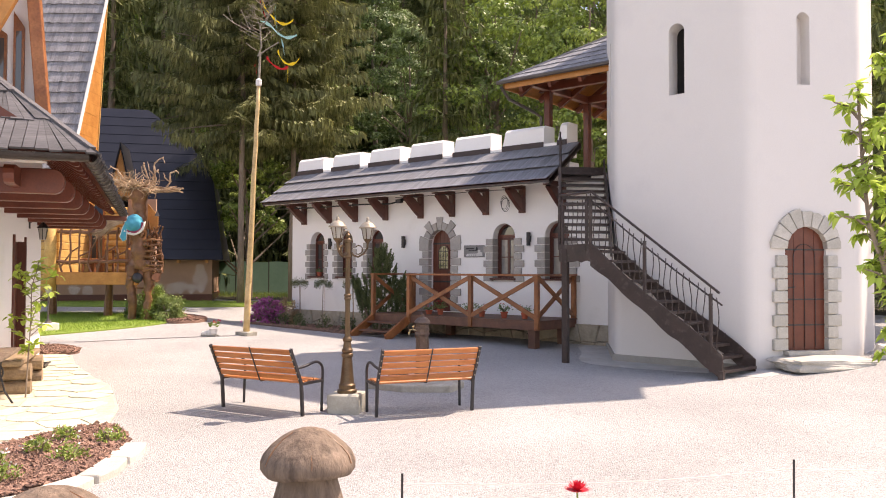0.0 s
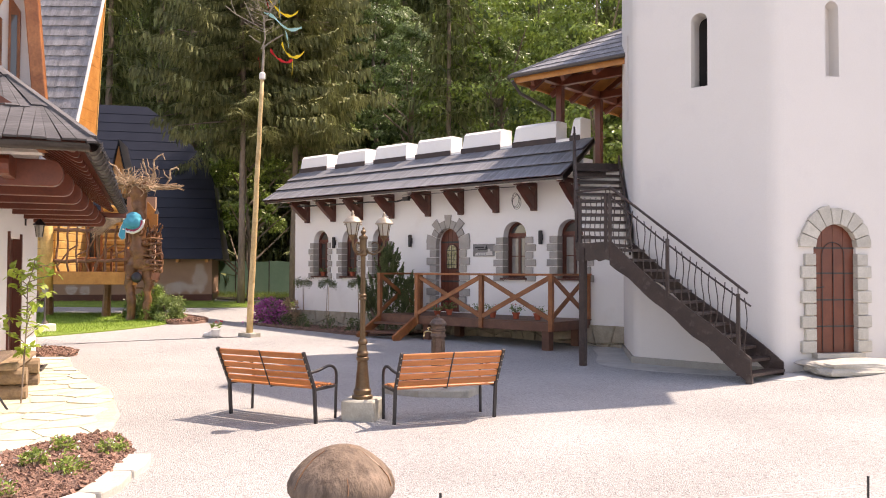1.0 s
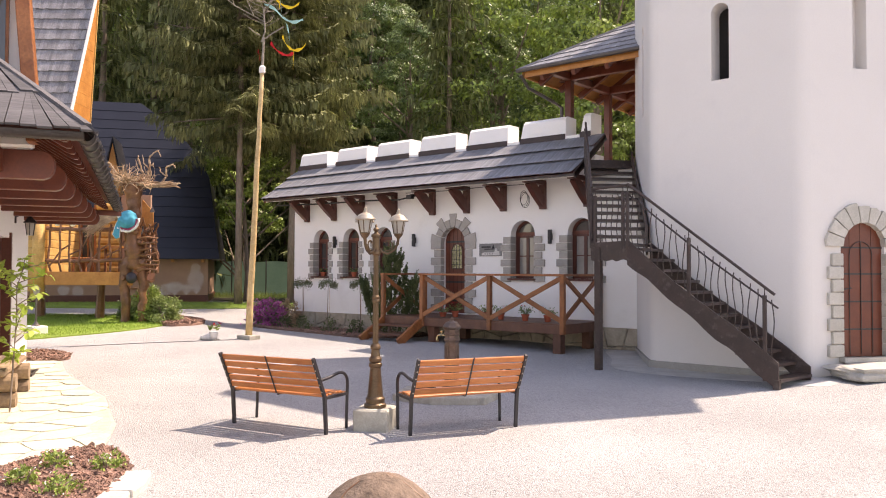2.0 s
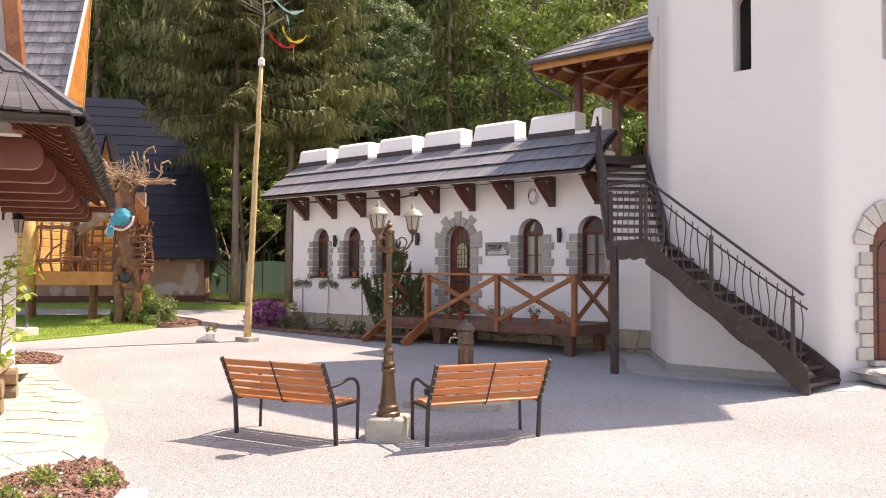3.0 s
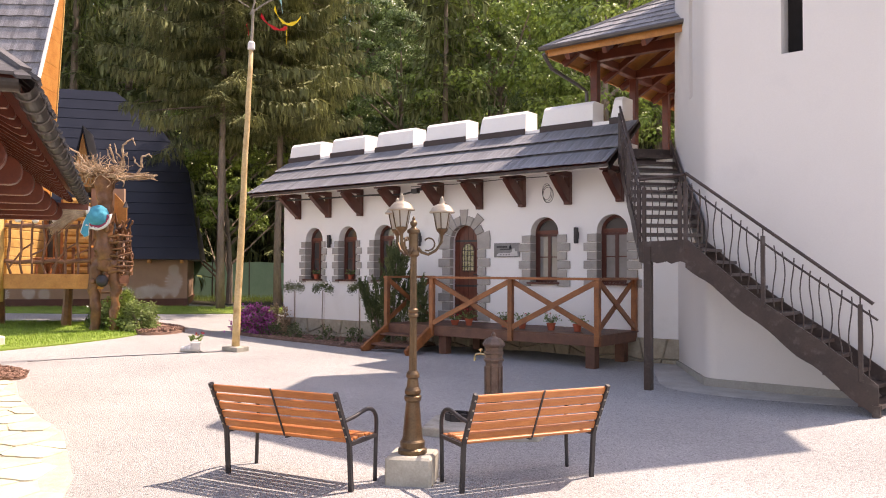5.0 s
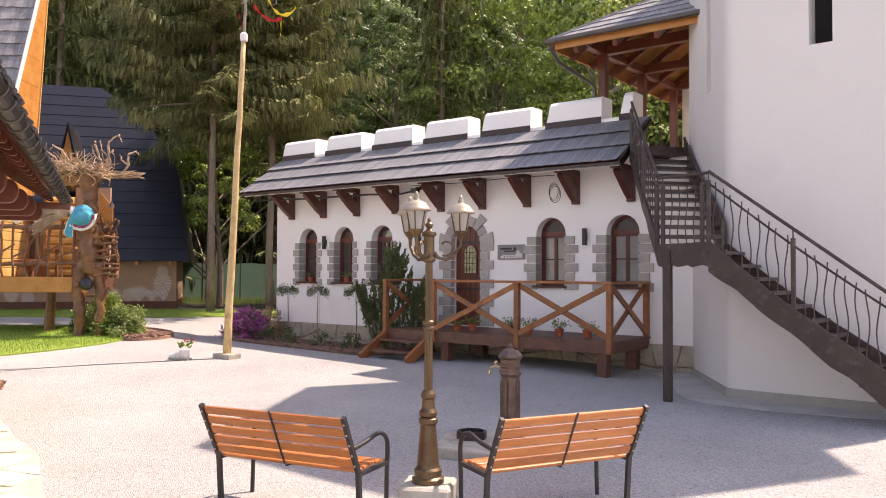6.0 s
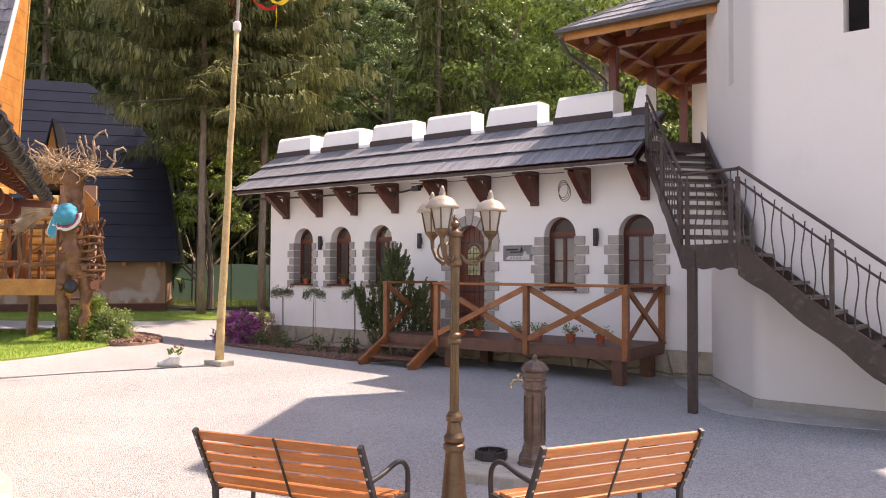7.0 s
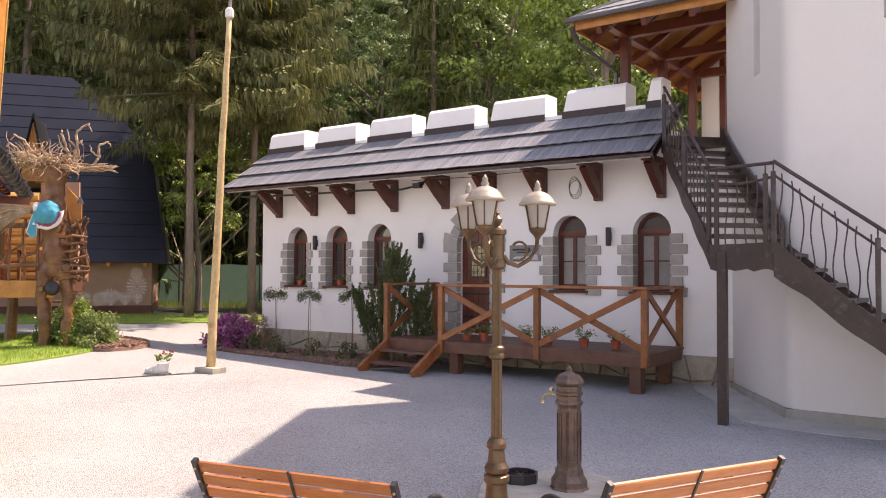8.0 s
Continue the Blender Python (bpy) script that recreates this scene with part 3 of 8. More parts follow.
# lean-to roof with courses of shingles
EAVE_Y, EAVE_Z, TOP_Y, TOP_Z = -0.89, 3.82, 0.46, 4.80
ROOF_L, ROOF_R = -6.34, 3.98
slope = Vector((0, TOP_Y - EAVE_Y, TOP_Z - EAVE_Z))
slope_len = slope.length
slope.normalize()
roof_n = Vector((0, -slope.z, slope.y))
roof = thing("roof", pose(0, 0, 0), "lean-to roof of dark slate-grey shingles over the white wall", "roof", kind="structure")
bm = bmesh.new()
beam(bm, ((ROOF_L + ROOF_R) / 2, EAVE_Y, EAVE_Z - 0.045), ((ROOF_L + ROOF_R) / 2, TOP_Y, TOP_Z - 0.045), ROOF_R - ROOF_L, 0.05, roof_n)
part("boarding", bm, M_DARKRED, roof)
bm = bmesh.new()
beam(bm, ((ROOF_L + ROOF_R) / 2, EAVE_Y + 0.05, EAVE_Z - 0.05), ((ROOF_L + ROOF_R) / 2, -0.01, EAVE_Z - 0.05 + 0.82 * 0.7015), ROOF_R - ROOF_L - 0.12, 0.012, roof_n)
for v in bm.verts:
    v.co.z -= 0.032
part("soffit", bm, M_PLASTER, roof, "white plastered soffit under the eaves")
part("fascia", boxm(ROOF_L, ROOF_R, EAVE_Y - 0.02, EAVE_Y + 0.02, EAVE_Z - 0.065, EAVE_Z - 0.02), M_STAIR, roof)
for xx in (ROOF_L + 0.015, ROOF_R - 0.015):
    part("barge_board", beamm((xx, EAVE_Y, EAVE_Z - 0.06), (xx, TOP_Y, TOP_Z - 0.06), 0.03, 0.14, roof_n), M_STAIR, roof)
rng = random.Random(11)
ROWS = 3
step = slope_len / ROWS
protos = []
for k in range(6):
    w = 0.098
    bm = bmesh.new()
    box(bm, 0.003, w - 0.003, 0.0, step * 1.12, 0.0, 0.016)
    for v in bm.verts:
        v.co.z += 0.055 * (1 - v.co.y / (step * 1.12))
        v.co.y += rng.uniform(-0.012, 0.012) if v.co.y < 0.1 else 0
    me = bpy.data.meshes.new("shingle")
    bm.normal_update()
    bm.to_mesh(me)
    bm.free()
    me.materials.append(M_SHINGLE)
    protos.append(me)
basis = Matrix((Vector((1, 0, 0)), slope, roof_n)).transposed().to_4x4()
count = int((ROOF_R - ROOF_L) / 0.098)
for r in range(ROWS):
    for i in range(count):
        ob = new("shingle", rng.choice(protos))
        ob.parent = roof
        p = Vector((ROOF_L + i * 0.098 + (0.03 if r % 2 else 0), EAVE_Y, EAVE_Z - 0.012)) + slope * (r * step - 0.05) + roof_n * (0.006 + rng.uniform(0, 0.006))
        mm = basis.copy()
        mm.translation = p
        ob.matrix_basis = mm

# battlements
M_FLASHING = surf("flashing_mat", (0.045, 0.028, 0.026), (0.06, 0.038, 0.034), 4, 0.6, bump=0.1, coords="world")
par = tagged(link("parapet_wall", boxm(-6.30, 3.63, 0.41, 0.86, 4.5, 4.855), M_PLASTER), "white rendered parapet behind the lean-to roof", "parapet", kind="structure")
MERLONS = [-6.30, -4.67, -3.06, -1.47, 0.13, 1.74]
for i, x in enumerate(MERLONS + [3.36]):
    w = 1.24 if i < 6 else 0.27
    z1 = 5.16 + 0.008 * i
    prof = [(0.425, 4.86), (0.425, z1 + 0.045), (0.50, z1 + 0.115), (0.90, z1 + 0.115), (0.90, 4.86)]
    bm = bmesh.new()
    lo = [bm.verts.new((x, y, z)) for y, z in prof]
    hi = [bm.verts.new((x + w, y, z)) for y, z in prof]
    bm.faces.new(lo)
    bm.faces.new(hi[::-1])
    for a in range(5):
        b = (a + 1) % 5
        bm.faces.new((lo[a], hi[a], hi[b], lo[b]))
    for v in lo:
        if v.co.z > z1 + 0.02:
            v.co.x += 0.09
    bmesh.ops.recalc_face_normals(bm, faces=bm.faces[:])
    tagged(link("merlon", bm, M_PLASTER), "white rendered merlon with a sloping top", "merlon", "battlements", "structure")
    part("flashing", boxm(x, x + w, 0.385, 0.405, 4.70, 4.905), M_FLASHING, roof, "dark brown flashing board under a merlon")


def bracket(x):
    """A dark red timber bracket under the eaves: post, arm and shaped brace."""
    br = thing("roof_bracket", pose(x, 0, 3.165), "dark red stained timber bracket under the eaves", "bracket", "brackets under the eaves")
    part("post", boxm(-0.07, 0.07, -0.12, 0.0, 0.0, 0.62, bevel=0.01), M_DARKRED, br)
    part("arm", beamm((0, 0.0, 0.60), (0, -0.80, 0.60), 0.13, 0.11, bevel=0.008), M_DARKRED, br)
    bm = bmesh.new()
    prof = []
    for k in range(7):
        s = k / 6
        prof.append((-0.08 - 0.62 * s, 0.03 + 0.48 * s ** 1.15))
    back = [(a + 0.05 * k / 6, min(0.55, b + 0.27)) for k, (a, b) in enumerate(prof)][::-1]
    pts = prof + back
    lo = [bm.verts.new((-0.06, a, b)) for a, b in pts]
    hi = [bm.verts.new((0.06, a, b)) for a, b in pts]
    n = len(pts)
    for k in range(len(prof) - 1):
        a, b, c, d = k, k + 1, n - 2 - k, n - 1 - k
        bm.faces.new((lo[a], lo[b], lo[c], lo[d]))
        bm.faces.new((hi[a], hi[d], hi[c], hi[b]))
    for k in range(n):
        j = (k + 1) % n
        bm.faces.new((lo[k], hi[k], hi[j], lo[j]))
    bmesh.ops.recalc_face_normals(bm, faces=bm.faces[:])
    part("brace", bm, M_DARKRED, br)
    return br


first = bracket(-5.38)
for x in (-4.24, -3.12, -1.91, -0.60, 0.49, 1.58, 2.67, 3.80):
    copy_thing(first, pose(x, 0, 3.165))

# ---- tower ----
M_CEMENT = surf("cement_mat", (0.46, 0.45, 0.43), (0.58, 0.57, 0.55), 2.2, 0.95, bump=0.5, bscale=60, coords="world", c3=(0.50, 0.47, 0.43), fine=0.35)
TV = [Vector(p) for p in ((4.73, 0.32, 0), (6.17, -2.03, 0), (8.74, -2.09, 0), (10.09, -0.36, 0), (9.7, 2.5, 0), (6.2, 2.75, 0))]
TC = Vector((7.47, 0.27, 0))
tower = thing("tower", pose(0, 0, 0), "white plastered six-sided tower with slit windows", "tower", kind="structure")
SLITS = {0: (1.64, 4.75, 0.27, 1.75, False), 1: (1.275, 5.00, 0.30, 1.30, True), 2: (1.07, 5.03, 0.255, 1.27, False)}
TDOOR = (1.08, 0.43, 0.80, 2.14)
T_TOP = 10.09
CUT = 0.16
for i in range(6):
    a, b, nx = TV[i], TV[(i + 1) % 6], TV[(i + 2) % 6]
    L = (b - a).length
    m = facet(a, b - a)
    bm = bmesh.new()
    holes = []
    if i in SLITS:
        c, s, w, h, _ = SLITS[i]
        holes = [(c, s, w, h)]
    if i == 2:
        arched_wall(bm, CUT, L - CUT, -0.3, 3.6, 0.0, 0.45, [TDOOR], m)
        arched_wall(bm, CUT, L - CUT, 3.6, T_TOP, 0.0, 0.45, holes, m)
    else:
        arched_wall(bm, CUT, L - CUT, -0.3, T_TOP, 0.0, 0.45, holes, m)
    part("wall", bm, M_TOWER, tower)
    # rounded corner between this side and the next
    bm = bmesh.new()
    p0, p2 = b - (b - a).normalized() * CUT, b + (nx - b).normalized() * CUT
    cols = []
    for k in range(7):
        t = k / 6
        q = p0 * (1 - t) ** 2 + b * 2 * t * (1 - t) + p2 * t * t
        cols.append((bm.verts.new((q.x, q.y, -0.3)), bm.verts.new((q.x, q.y, T_TOP))))
    for c0, c1 in zip(cols, cols[1:]):
        bm.faces.new((c0[0], c1[0], c1[1], c0[1]))
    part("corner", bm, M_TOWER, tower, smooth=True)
    if holes:
        dark = SLITS[i][4]
        part("slit_window", boxm(c - w / 2 - 0.02, c + w / 2 + 0.02, 0.36 if dark else 0.24, 0.41, s - 0.02, s + h + 0.02, m=m), M_DARK if dark else M_TOWER, tower)
    if i not in (2, 3):
        bm = bmesh.new()
        box(bm, -0.02, L + 0.02, -0.045, 0.05, -0.3, 0.20, m)
        part("plinth", bm, M_PLINTH_GREY, tower)
bm = bmesh.new()
eave = [TC + Vector((math.cos(radians(k)), math.sin(radians(k)), 0)) * 3.77 for k in (180, 240, 300, 0, 60, 120)]
lo = [bm.verts.new((v.x, v.y, T_TOP - 0.1)) for v in eave]
tip = bm.verts.new((TC.x, TC.y, T_TOP + 4.0))
bm.faces.new(lo[::-1])
for i in range(6):
    bm.faces.new((lo[i], lo[(i + 1) % 6], tip))
part("roof", bm, M_SHINGLE, tower)

# arched tower door with stones round it
a, b = TV[2], TV[3]
TD = facet(a, b - a)
c, s, w, h = TDOOR
surround = tagged(new("door_surround"), "pale hewn stones round the tower door", "stonework", kind="structure")
for side in (-1, 1):
    for k in range(8):
        lng = 0.27 if k % 2 == 0 else 0.20
        z0 = s - 0.0 + k * 0.205
        p = c + side * (w / 2 - 0.01)
        q = p + side * lng
        part("stone", boxm(min(p, q), max(p, q), -0.06, 0.12, z0 + 0.006, z0 + 0.199, m=TD, bevel=0.01), M_TSTONE, surround)
n = 9
rng = random.Random(3)
for i in range(n):
    a0, a1 = math.pi * i / n + 0.012, math.pi * (i + 1) / n - 0.012
    ro = w / 2 + 0.27 + rng.uniform(-0.03, 0.04)
    poly = [(c + r * math.cos(t), s + h - w / 2 + r * math.sin(t)) for r, t in ((w / 2 - 0.01, a0), (ro, a0), (ro + rng.uniform(-0.01, 0.03), (a0 + a1) / 2), (ro, a1), (w / 2 - 0.01, a1))]
    part("stone", slabm(poly, -0.12, 0.06, TD @ UPRIGHT_OUT, bevel=0.008), M_TSTONE, surround)
d2 = arched_door(TD @ pose(c, 0.055, s), w, h, M_REDWOOD, M_IRON, False, "door_2")
for k in (0.42, 0.86, 1.30, 1.72):
    part("iron_band", boxm(-0.41, 0.41, -0.010, 0.0, k, k + 0.026), M_IRON, d2)
bm = bmesh.new()
tube(bm, [(-0.21, -0.012, 0.05), (-0.21, -0.012, 1.62)] + [(0.21 * math.cos(math.pi * (1 - i / 8)), -0.012, 1.62 + 0.21 * math.sin(math.pi * (1 - i / 8))) for i in range(1, 9)] + [(0.21, -0.012, 0.05)], 0.006, 6)
tube(bm, [(0, -0.012, 0.05), (0, -0.012, 1.83)], 0.006, 6)
part("iron_strap", bm, M_IRON, d2)
bm = bmesh.new()
tube(bm, [(-0.35, 0.0, 1.07), (-0.35, -0.06, 1.07), (-0.22, -0.07, 1.09)], 0.011, 6)
box(bm, -0.375, -0.325, -0.014, 0.0, 0.95, 1.13)
part("door_handle", bm, M_IRON, d2)
part("threshold", boxm(-w / 2 - 0.05, w / 2 + 0.05, -0.2, 0.1, -0.07, 0.0), M_TSTONE, d2)

# ---- covered gallery on the terrace ----
gallery = thing("gallery", pose(0, 0, 4.1), "open timber gallery with a shingled roof beside the tower", "gallery", kind="structure")
GZ = 2.16
for gx, gy in ((2.75, 0.98), (2.75, 2.9), (2.75, 4.8)):
    part("post", boxm(gx - 0.08, gx + 0.08, gy - 0.08, gy + 0.08, 0.0, GZ, bevel=0.01), M_REDWOOD, gallery)
part("plate", beamm((2.75, -0.2, GZ + 0.09), (2.75, 5.6, GZ + 0.09), 0.16, 0.18, bevel=0.01), M_REDWOOD, gallery)
part("plate", beamm((2.4, 0.98, GZ + 0.10), (6.0, 0.98, GZ + 0.10), 0.16, 0.20, bevel=0.01), M_REDWOOD, gallery)
for gy in (2.9, 4.8):
    part("tie_beam", beamm((2.4, gy, GZ + 0.10), (6.0, gy, GZ + 0.10), 0.15, 0.18, bevel=0.01), M_REDWOOD, gallery)
GE = 2.08
bm = bmesh.new()
gpts = [(2.38, -0.36, GE), (6.6, -0.36, GE), (6.6, 2.4, GE + 1.71), (4.9, 2.4, GE + 1.71), (2.38, 7.0, GE), (4.9, 7.0, GE + 1.71)]
gv = [bm.verts.new(p) for p in gpts]
bm.faces.new((gv[0], gv[1], gv[2], gv[3]))
bm.faces.new((gv[4], gv[0], gv[3], gv[5]))
ret = bmesh.ops.solidify(bm, geom=bm.faces[:], thickness=0.05)
part("roof_boarding", bm, M_ORANGE, gallery, "orange-stained plank soffit")
part("fascia", boxm(2.40, 6.4, -0.40, -0.365, GE - 0.05, GE + 0.12), M_ORANGE, gallery)
part("fascia", boxm(2.345, 2.375, -0.40, 7.0, GE - 0.05, GE + 0.12), M_ORANGE, gallery)
# shingle courses on the front slope and the left slope
rng = random.Random(21)
up1 = Vector((0, 2.76, 1.71)).normalized()
n1 = Vector((0, -up1.z, up1.y))
up2 = Vector((2.68, 0, 1.71)).normalized()
n2 = Vector((-up2.z, 0, up2.x))
for up, nn, along, org, L0 in ((up1, n1, Vector((1, 0, 0)), Vector((2.30, -0.46, GE + 0.09)), 4.4), (up2, n2, Vector((0, 1, 0)), Vector((2.30, -0.46, GE + 0.09)), 7.4)):
    run = abs(up.x) + abs(up.y)
    for r in range(9):
        bm = bmesh.new()
        x = r * 0.36 * run - 0.06
        while x < L0:
            w = 0.125
            butt = r * 0.36 + rng.uniform(-0.012, 0.012)
            vs = []
            for u in (butt, r * 0.36 + 0.40):
                lift = 0.012 if u > butt + 0.1 else 0.034
                for h in (0.0, 0.016):
                    for a in (x + 0.003, x + w - 0.003):
                        vs.append(bm.verts.new(org + along * max(a, u * run) + up * u + nn * (lift + h)))
            for q in ((0, 1, 3, 2), (4, 6, 7, 5), (0, 2, 6, 4), (1, 5, 7, 3), (2, 3, 7, 6), (0, 4, 5, 1)):
                bm.faces.new([vs[k] for k in q])
            x += w
        bmesh.ops.recalc_face_normals(bm, faces=bm.faces[:])
        part("shingle_course", bm, M_SHINGLE, gallery)
part("hip_cap", tubem([(2.30, -0.46, GE + 0.13), (5.01, 2.25, GE + 0.13 + 2.71 * 0.62)], 0.045, 6), M_SHINGLE, gallery)
part("gutter", tubem([(2.26, -0.50, GE + 0.10), (6.3, -0.50, GE + 0.10)], 0.05, 8), M_GUTTER, gallery)
part("downpipe", tubem([(2.34, -0.46, GE), (2.38, -0.2, GE - 0.25), (2.55, 0.55, GE - 0.45), (2.60, 0.88, GE - 0.55), (2.60, 0.88, 0.2)], 0.04, 8), M_GUTTER, gallery)
for k in range(7):
    ry = 0.2 + k * 0.9
    reach = min(2.5, ry + 0.30)
    part("rafter", beamm((2.43, ry, GE - 0.09), (2.38 + reach, ry, GE - 0.10 + 0.62 * reach), 0.09, 0.13), M_REDWOOD, gallery)
for k in range(4):
    rx = 2.8 + k * 0.8
    reach = min(2.5, rx - 2.28)
    part("rafter", beamm((rx, -0.31, GE - 0.09), (rx, -0.36 + reach, GE - 0.10 + 0.62 * reach), 0.09, 0.13), M_REDWOOD, gallery)
part("white_pier", boxm(2.88, 3.27, 5.0, 5.3, 0.0, GE + 0.55), M_PLASTER, gallery, "white plastered pier")
part("post", boxm(3.275, 3.40, 5.02, 5.16, 0.0, GE + 0.6, bevel=0.01), M_REDWOOD, gallery)
# worn cement strip along the foot of the tower
strip = smooth_outline([(4.60, -0.05), (4.45, -0.45), (5.05, -1.35), (5.75, -2.55), (6.8, -2.75), (8.2, -2.62), (9.1, -2.75), (9.3, -2.2), (8.7, -1.9), (6.3, -1.8), (5.2, -0.1)], 3)
tagged(link("cement_strip", sheet(strip, 0.012, 0.03), M_CEMENT), "worn pale cement strip along the tower wall", "pavement", kind="structure")

# ---- timber porch in front of the door ----
PX0, PX1, PY, PZ, PR = -0.83, 4.10, -1.58, 0.71, 1.71
porch = thing("porch", pose(0, 0, 0), "brown stained timber porch with crossed rails and steps", "porch")
for k in range(11):
    y0 = PY + k * (0.0 - PY) / 11
    part("deck_board", boxm(PX0 - 0.04, PX1 + 0.05, y0 + 0.004, y0 - PY / 11 - 0.004, PZ - 0.03, PZ), M_DECK, porch)
part("beam", boxm(PX0 - 0.02, PX1 + 0.03, PY + 0.0, PY + 0.06, PZ - 0.20, PZ - 0.032, bevel=0.005), M_DECK, porch)
part("beam", boxm(PX0 - 0.02, PX0 + 0.04, PY + 0.06, -0.02, PZ - 0.20, PZ - 0.032), M_DECK, porch)
part("beam", boxm(PX1 - 0.03, PX1 + 0.03, PY + 0.06, -0.02, PZ - 0.20, PZ - 0.032), M_DECK, porch)
for sx in (0.62, 3.92):
    part("footing", boxm(sx - 0.09, sx + 0.09, PY + 0.06, PY + 0.24, -0.05, PZ - 0.2, bevel=0.006), M_DECK, porch)
    part("footing", boxm(sx - 0.09, sx + 0.09, -0.35, -0.17, -0.05, PZ - 0.2), M_DECK, porch)
posts = [(PX0, PY), (PX0, -0.08), (0.40, PY), (2.30, PY), (PX1, PY), (PX1, -0.08)]
for i, (sx, sy) in enumerate(posts):
    z0 = PZ - 0.2 if sy == PY else PZ
    part("post", boxm(sx - 0.048, sx + 0.048, sy - 0.048, sy + 0.048, z0, PR - 0.045, bevel=0.006), M_PORCH, porch)
part("rail", boxm(0.33, PX1 + 0.07, PY - 0.065, PY + 0.065, PR - 0.045, PR, bevel=0.006), M_PORCH, porch)
for sx in (PX0, PX1):
    part("rail", boxm(sx - 0.06, sx + 0.06, PY + 0.07 if sx == PX1 else PY - 0.06, -0.01, PR - 0.045, PR, bevel=0.006), M_PORCH, porch)
for (ax, ay), (bx, by) in (((0.40, PY), (2.30, PY)), ((2.30, PY), (PX1, PY)), ((PX0, PY), (PX0, -0.08)), ((PX1, PY), (PX1, -0.08))):
    off = Vector((0, 0.022, 0)) if ay == by else Vector((0.022, 0, 0))
    d = (Vector((bx, by, 0)) - Vector((ax, ay, 0))).normalized() * 0.04
    a, b = Vector((ax, ay, 0)) + d, Vector((bx, by, 0)) - d
    lo, hi = Vector((0, 0, PZ + 0.06)), Vector((0, 0, PR - 0.09))
    part("cross_brace", beamm(a + hi + off, b + lo + off, 0.035, 0.095), M_PORCH, porch)
    part("cross_brace", beamm(a + lo - off, b + hi - off, 0.035, 0.095), M_PORCH, porch)
# steps
for sx in (PX0 + 0.02, 0.37):
    part("stringer", beamm((sx, PY - 0.02, PZ - 0.12), (sx, -2.34, 0.17), 0.075, 0.20, bevel=0.006), M_PORCH, porch)
    part("foot_plate", boxm(sx - 0.07, sx + 0.07, -2.46, -2.24, 0.06, 0.125), M_CONCRETE, porch)
for k in range(2):
    zz = PZ - 0.19 * (k + 1)
    yy = PY - 0.27 * (k + 1)
    part("tread", boxm(PX0 + 0.06, 0.33, yy - 0.02, yy + 0.26, zz - 0.04, zz, bevel=0.005), M_DECK, porch)

# ---- outdoor steel stairs ----
stairs = thing("outdoor_stairs", pose(0, 0, 0), "dark brown steel stairs with wavy balusters against the tower", "stairs")
LZ = 2.25
FO, FI = Vector((8.70, -3.22, 0)), Vector((8.88, -2.24, 0))
TO, TI = Vector((6.26, -3.10, 0)), Vector((6.20, -2.10, 0))
D2 = (TV[0] - TV[1]).normalized()
SO = Vector((5.46, -2.86, 0))
SI = TV[1] + Vector((-0.03, -0.08, 0))
RUN2 = 2.77
TOPZ = 3.97


def plate(a, b, wave, hgt, cap=0.08, n=26, thick=0.035, seed=1):
    """A stringer plate from a to b with a wavy lower edge."""
    rr = random.Random(seed)
    a, b = Vector(a), Vector(b)
    side = (b - a).cross(Vector((0, 0, 1))).normalized() * thick / 2
    bm = bmesh.new()
    cols = []
    for i in range(n + 1):
        s = i / n
        p = a.lerp(b, s)
        lowz = p.z - hgt + wave * math.sin(s * 7.0 * math.pi + seed) + rr.uniform(-0.008, 0.008)
        topz = p.z + cap * math.sin(s * 2.0 * math.pi + 0.6) * 0.5 + rr.uniform(-0.004, 0.004)
        cols.append([bm.verts.new((p.x + q.x, p.y + q.y, z)) for q, z in ((side, topz), (-side, topz), (-side, lowz), (side, lowz))])
    for c, d in zip(cols, cols[1:]):
        for k in range(4):
            bm.faces.new((c[k], c[(k + 1) % 4], d[(k + 1) % 4], d[k]))
    bm.faces.new(cols[0])
    bm.faces.new(cols[-1][::-1])
    bmesh.ops.recalc_face_normals(bm, faces=bm.faces[:])
    return bm


Z = Vector((0, 0, 1))
part("stringer", plate(FO + Z * 0.42, TO + Z * (LZ + 0.03), 0.02, 0.38, seed=2), M_STAIR, stairs)
part("stringer", plate(FI + Z * 0.30, TI + Z * (LZ + 0.02), 0.03, 0.34, seed=4), M_STAIR, stairs)
part("landing_plate", plate(TO + Z * (LZ + 0.03), SO + Z * (LZ + 0.02), 0.012, 0.32, cap=0.0, n=10, seed=5), M_STAIR, stairs)
part("stringer", plate(SO + Z * (LZ + 0.02), SO + D2 * RUN2 + Z * (TOPZ + 0.06), 0.02, 0.27, seed=6), M_STAIR, stairs)
part("stringer", plate(SI + Z * (LZ + 0.32), SI + D2 * RUN2 + Z * (TOPZ + 0.32), 0.02, 0.52, seed=7), M_STAIR, stairs)
bm = bmesh.new()
slab(bm, [(TO.x, TO.y), (TI.x, TI.y), (SI.x, SI.y), (SO.x, SO.y)], LZ - 0.05, LZ)
bmesh.ops.recalc_face_normals(bm, faces=bm.faces[:])
part("landing", bm, M_STAIR, stairs)
part("post", boxm(5.555, 5.665, -2.955, -2.845, -0.05, LZ - 0.06, bevel=0.006), M_STAIR, stairs)
part("foot_post", boxm(8.63, 8.72, -3.26, -3.18, -0.05, 0.2), M_STAIR, stairs)
N1, N2 = 12, 11
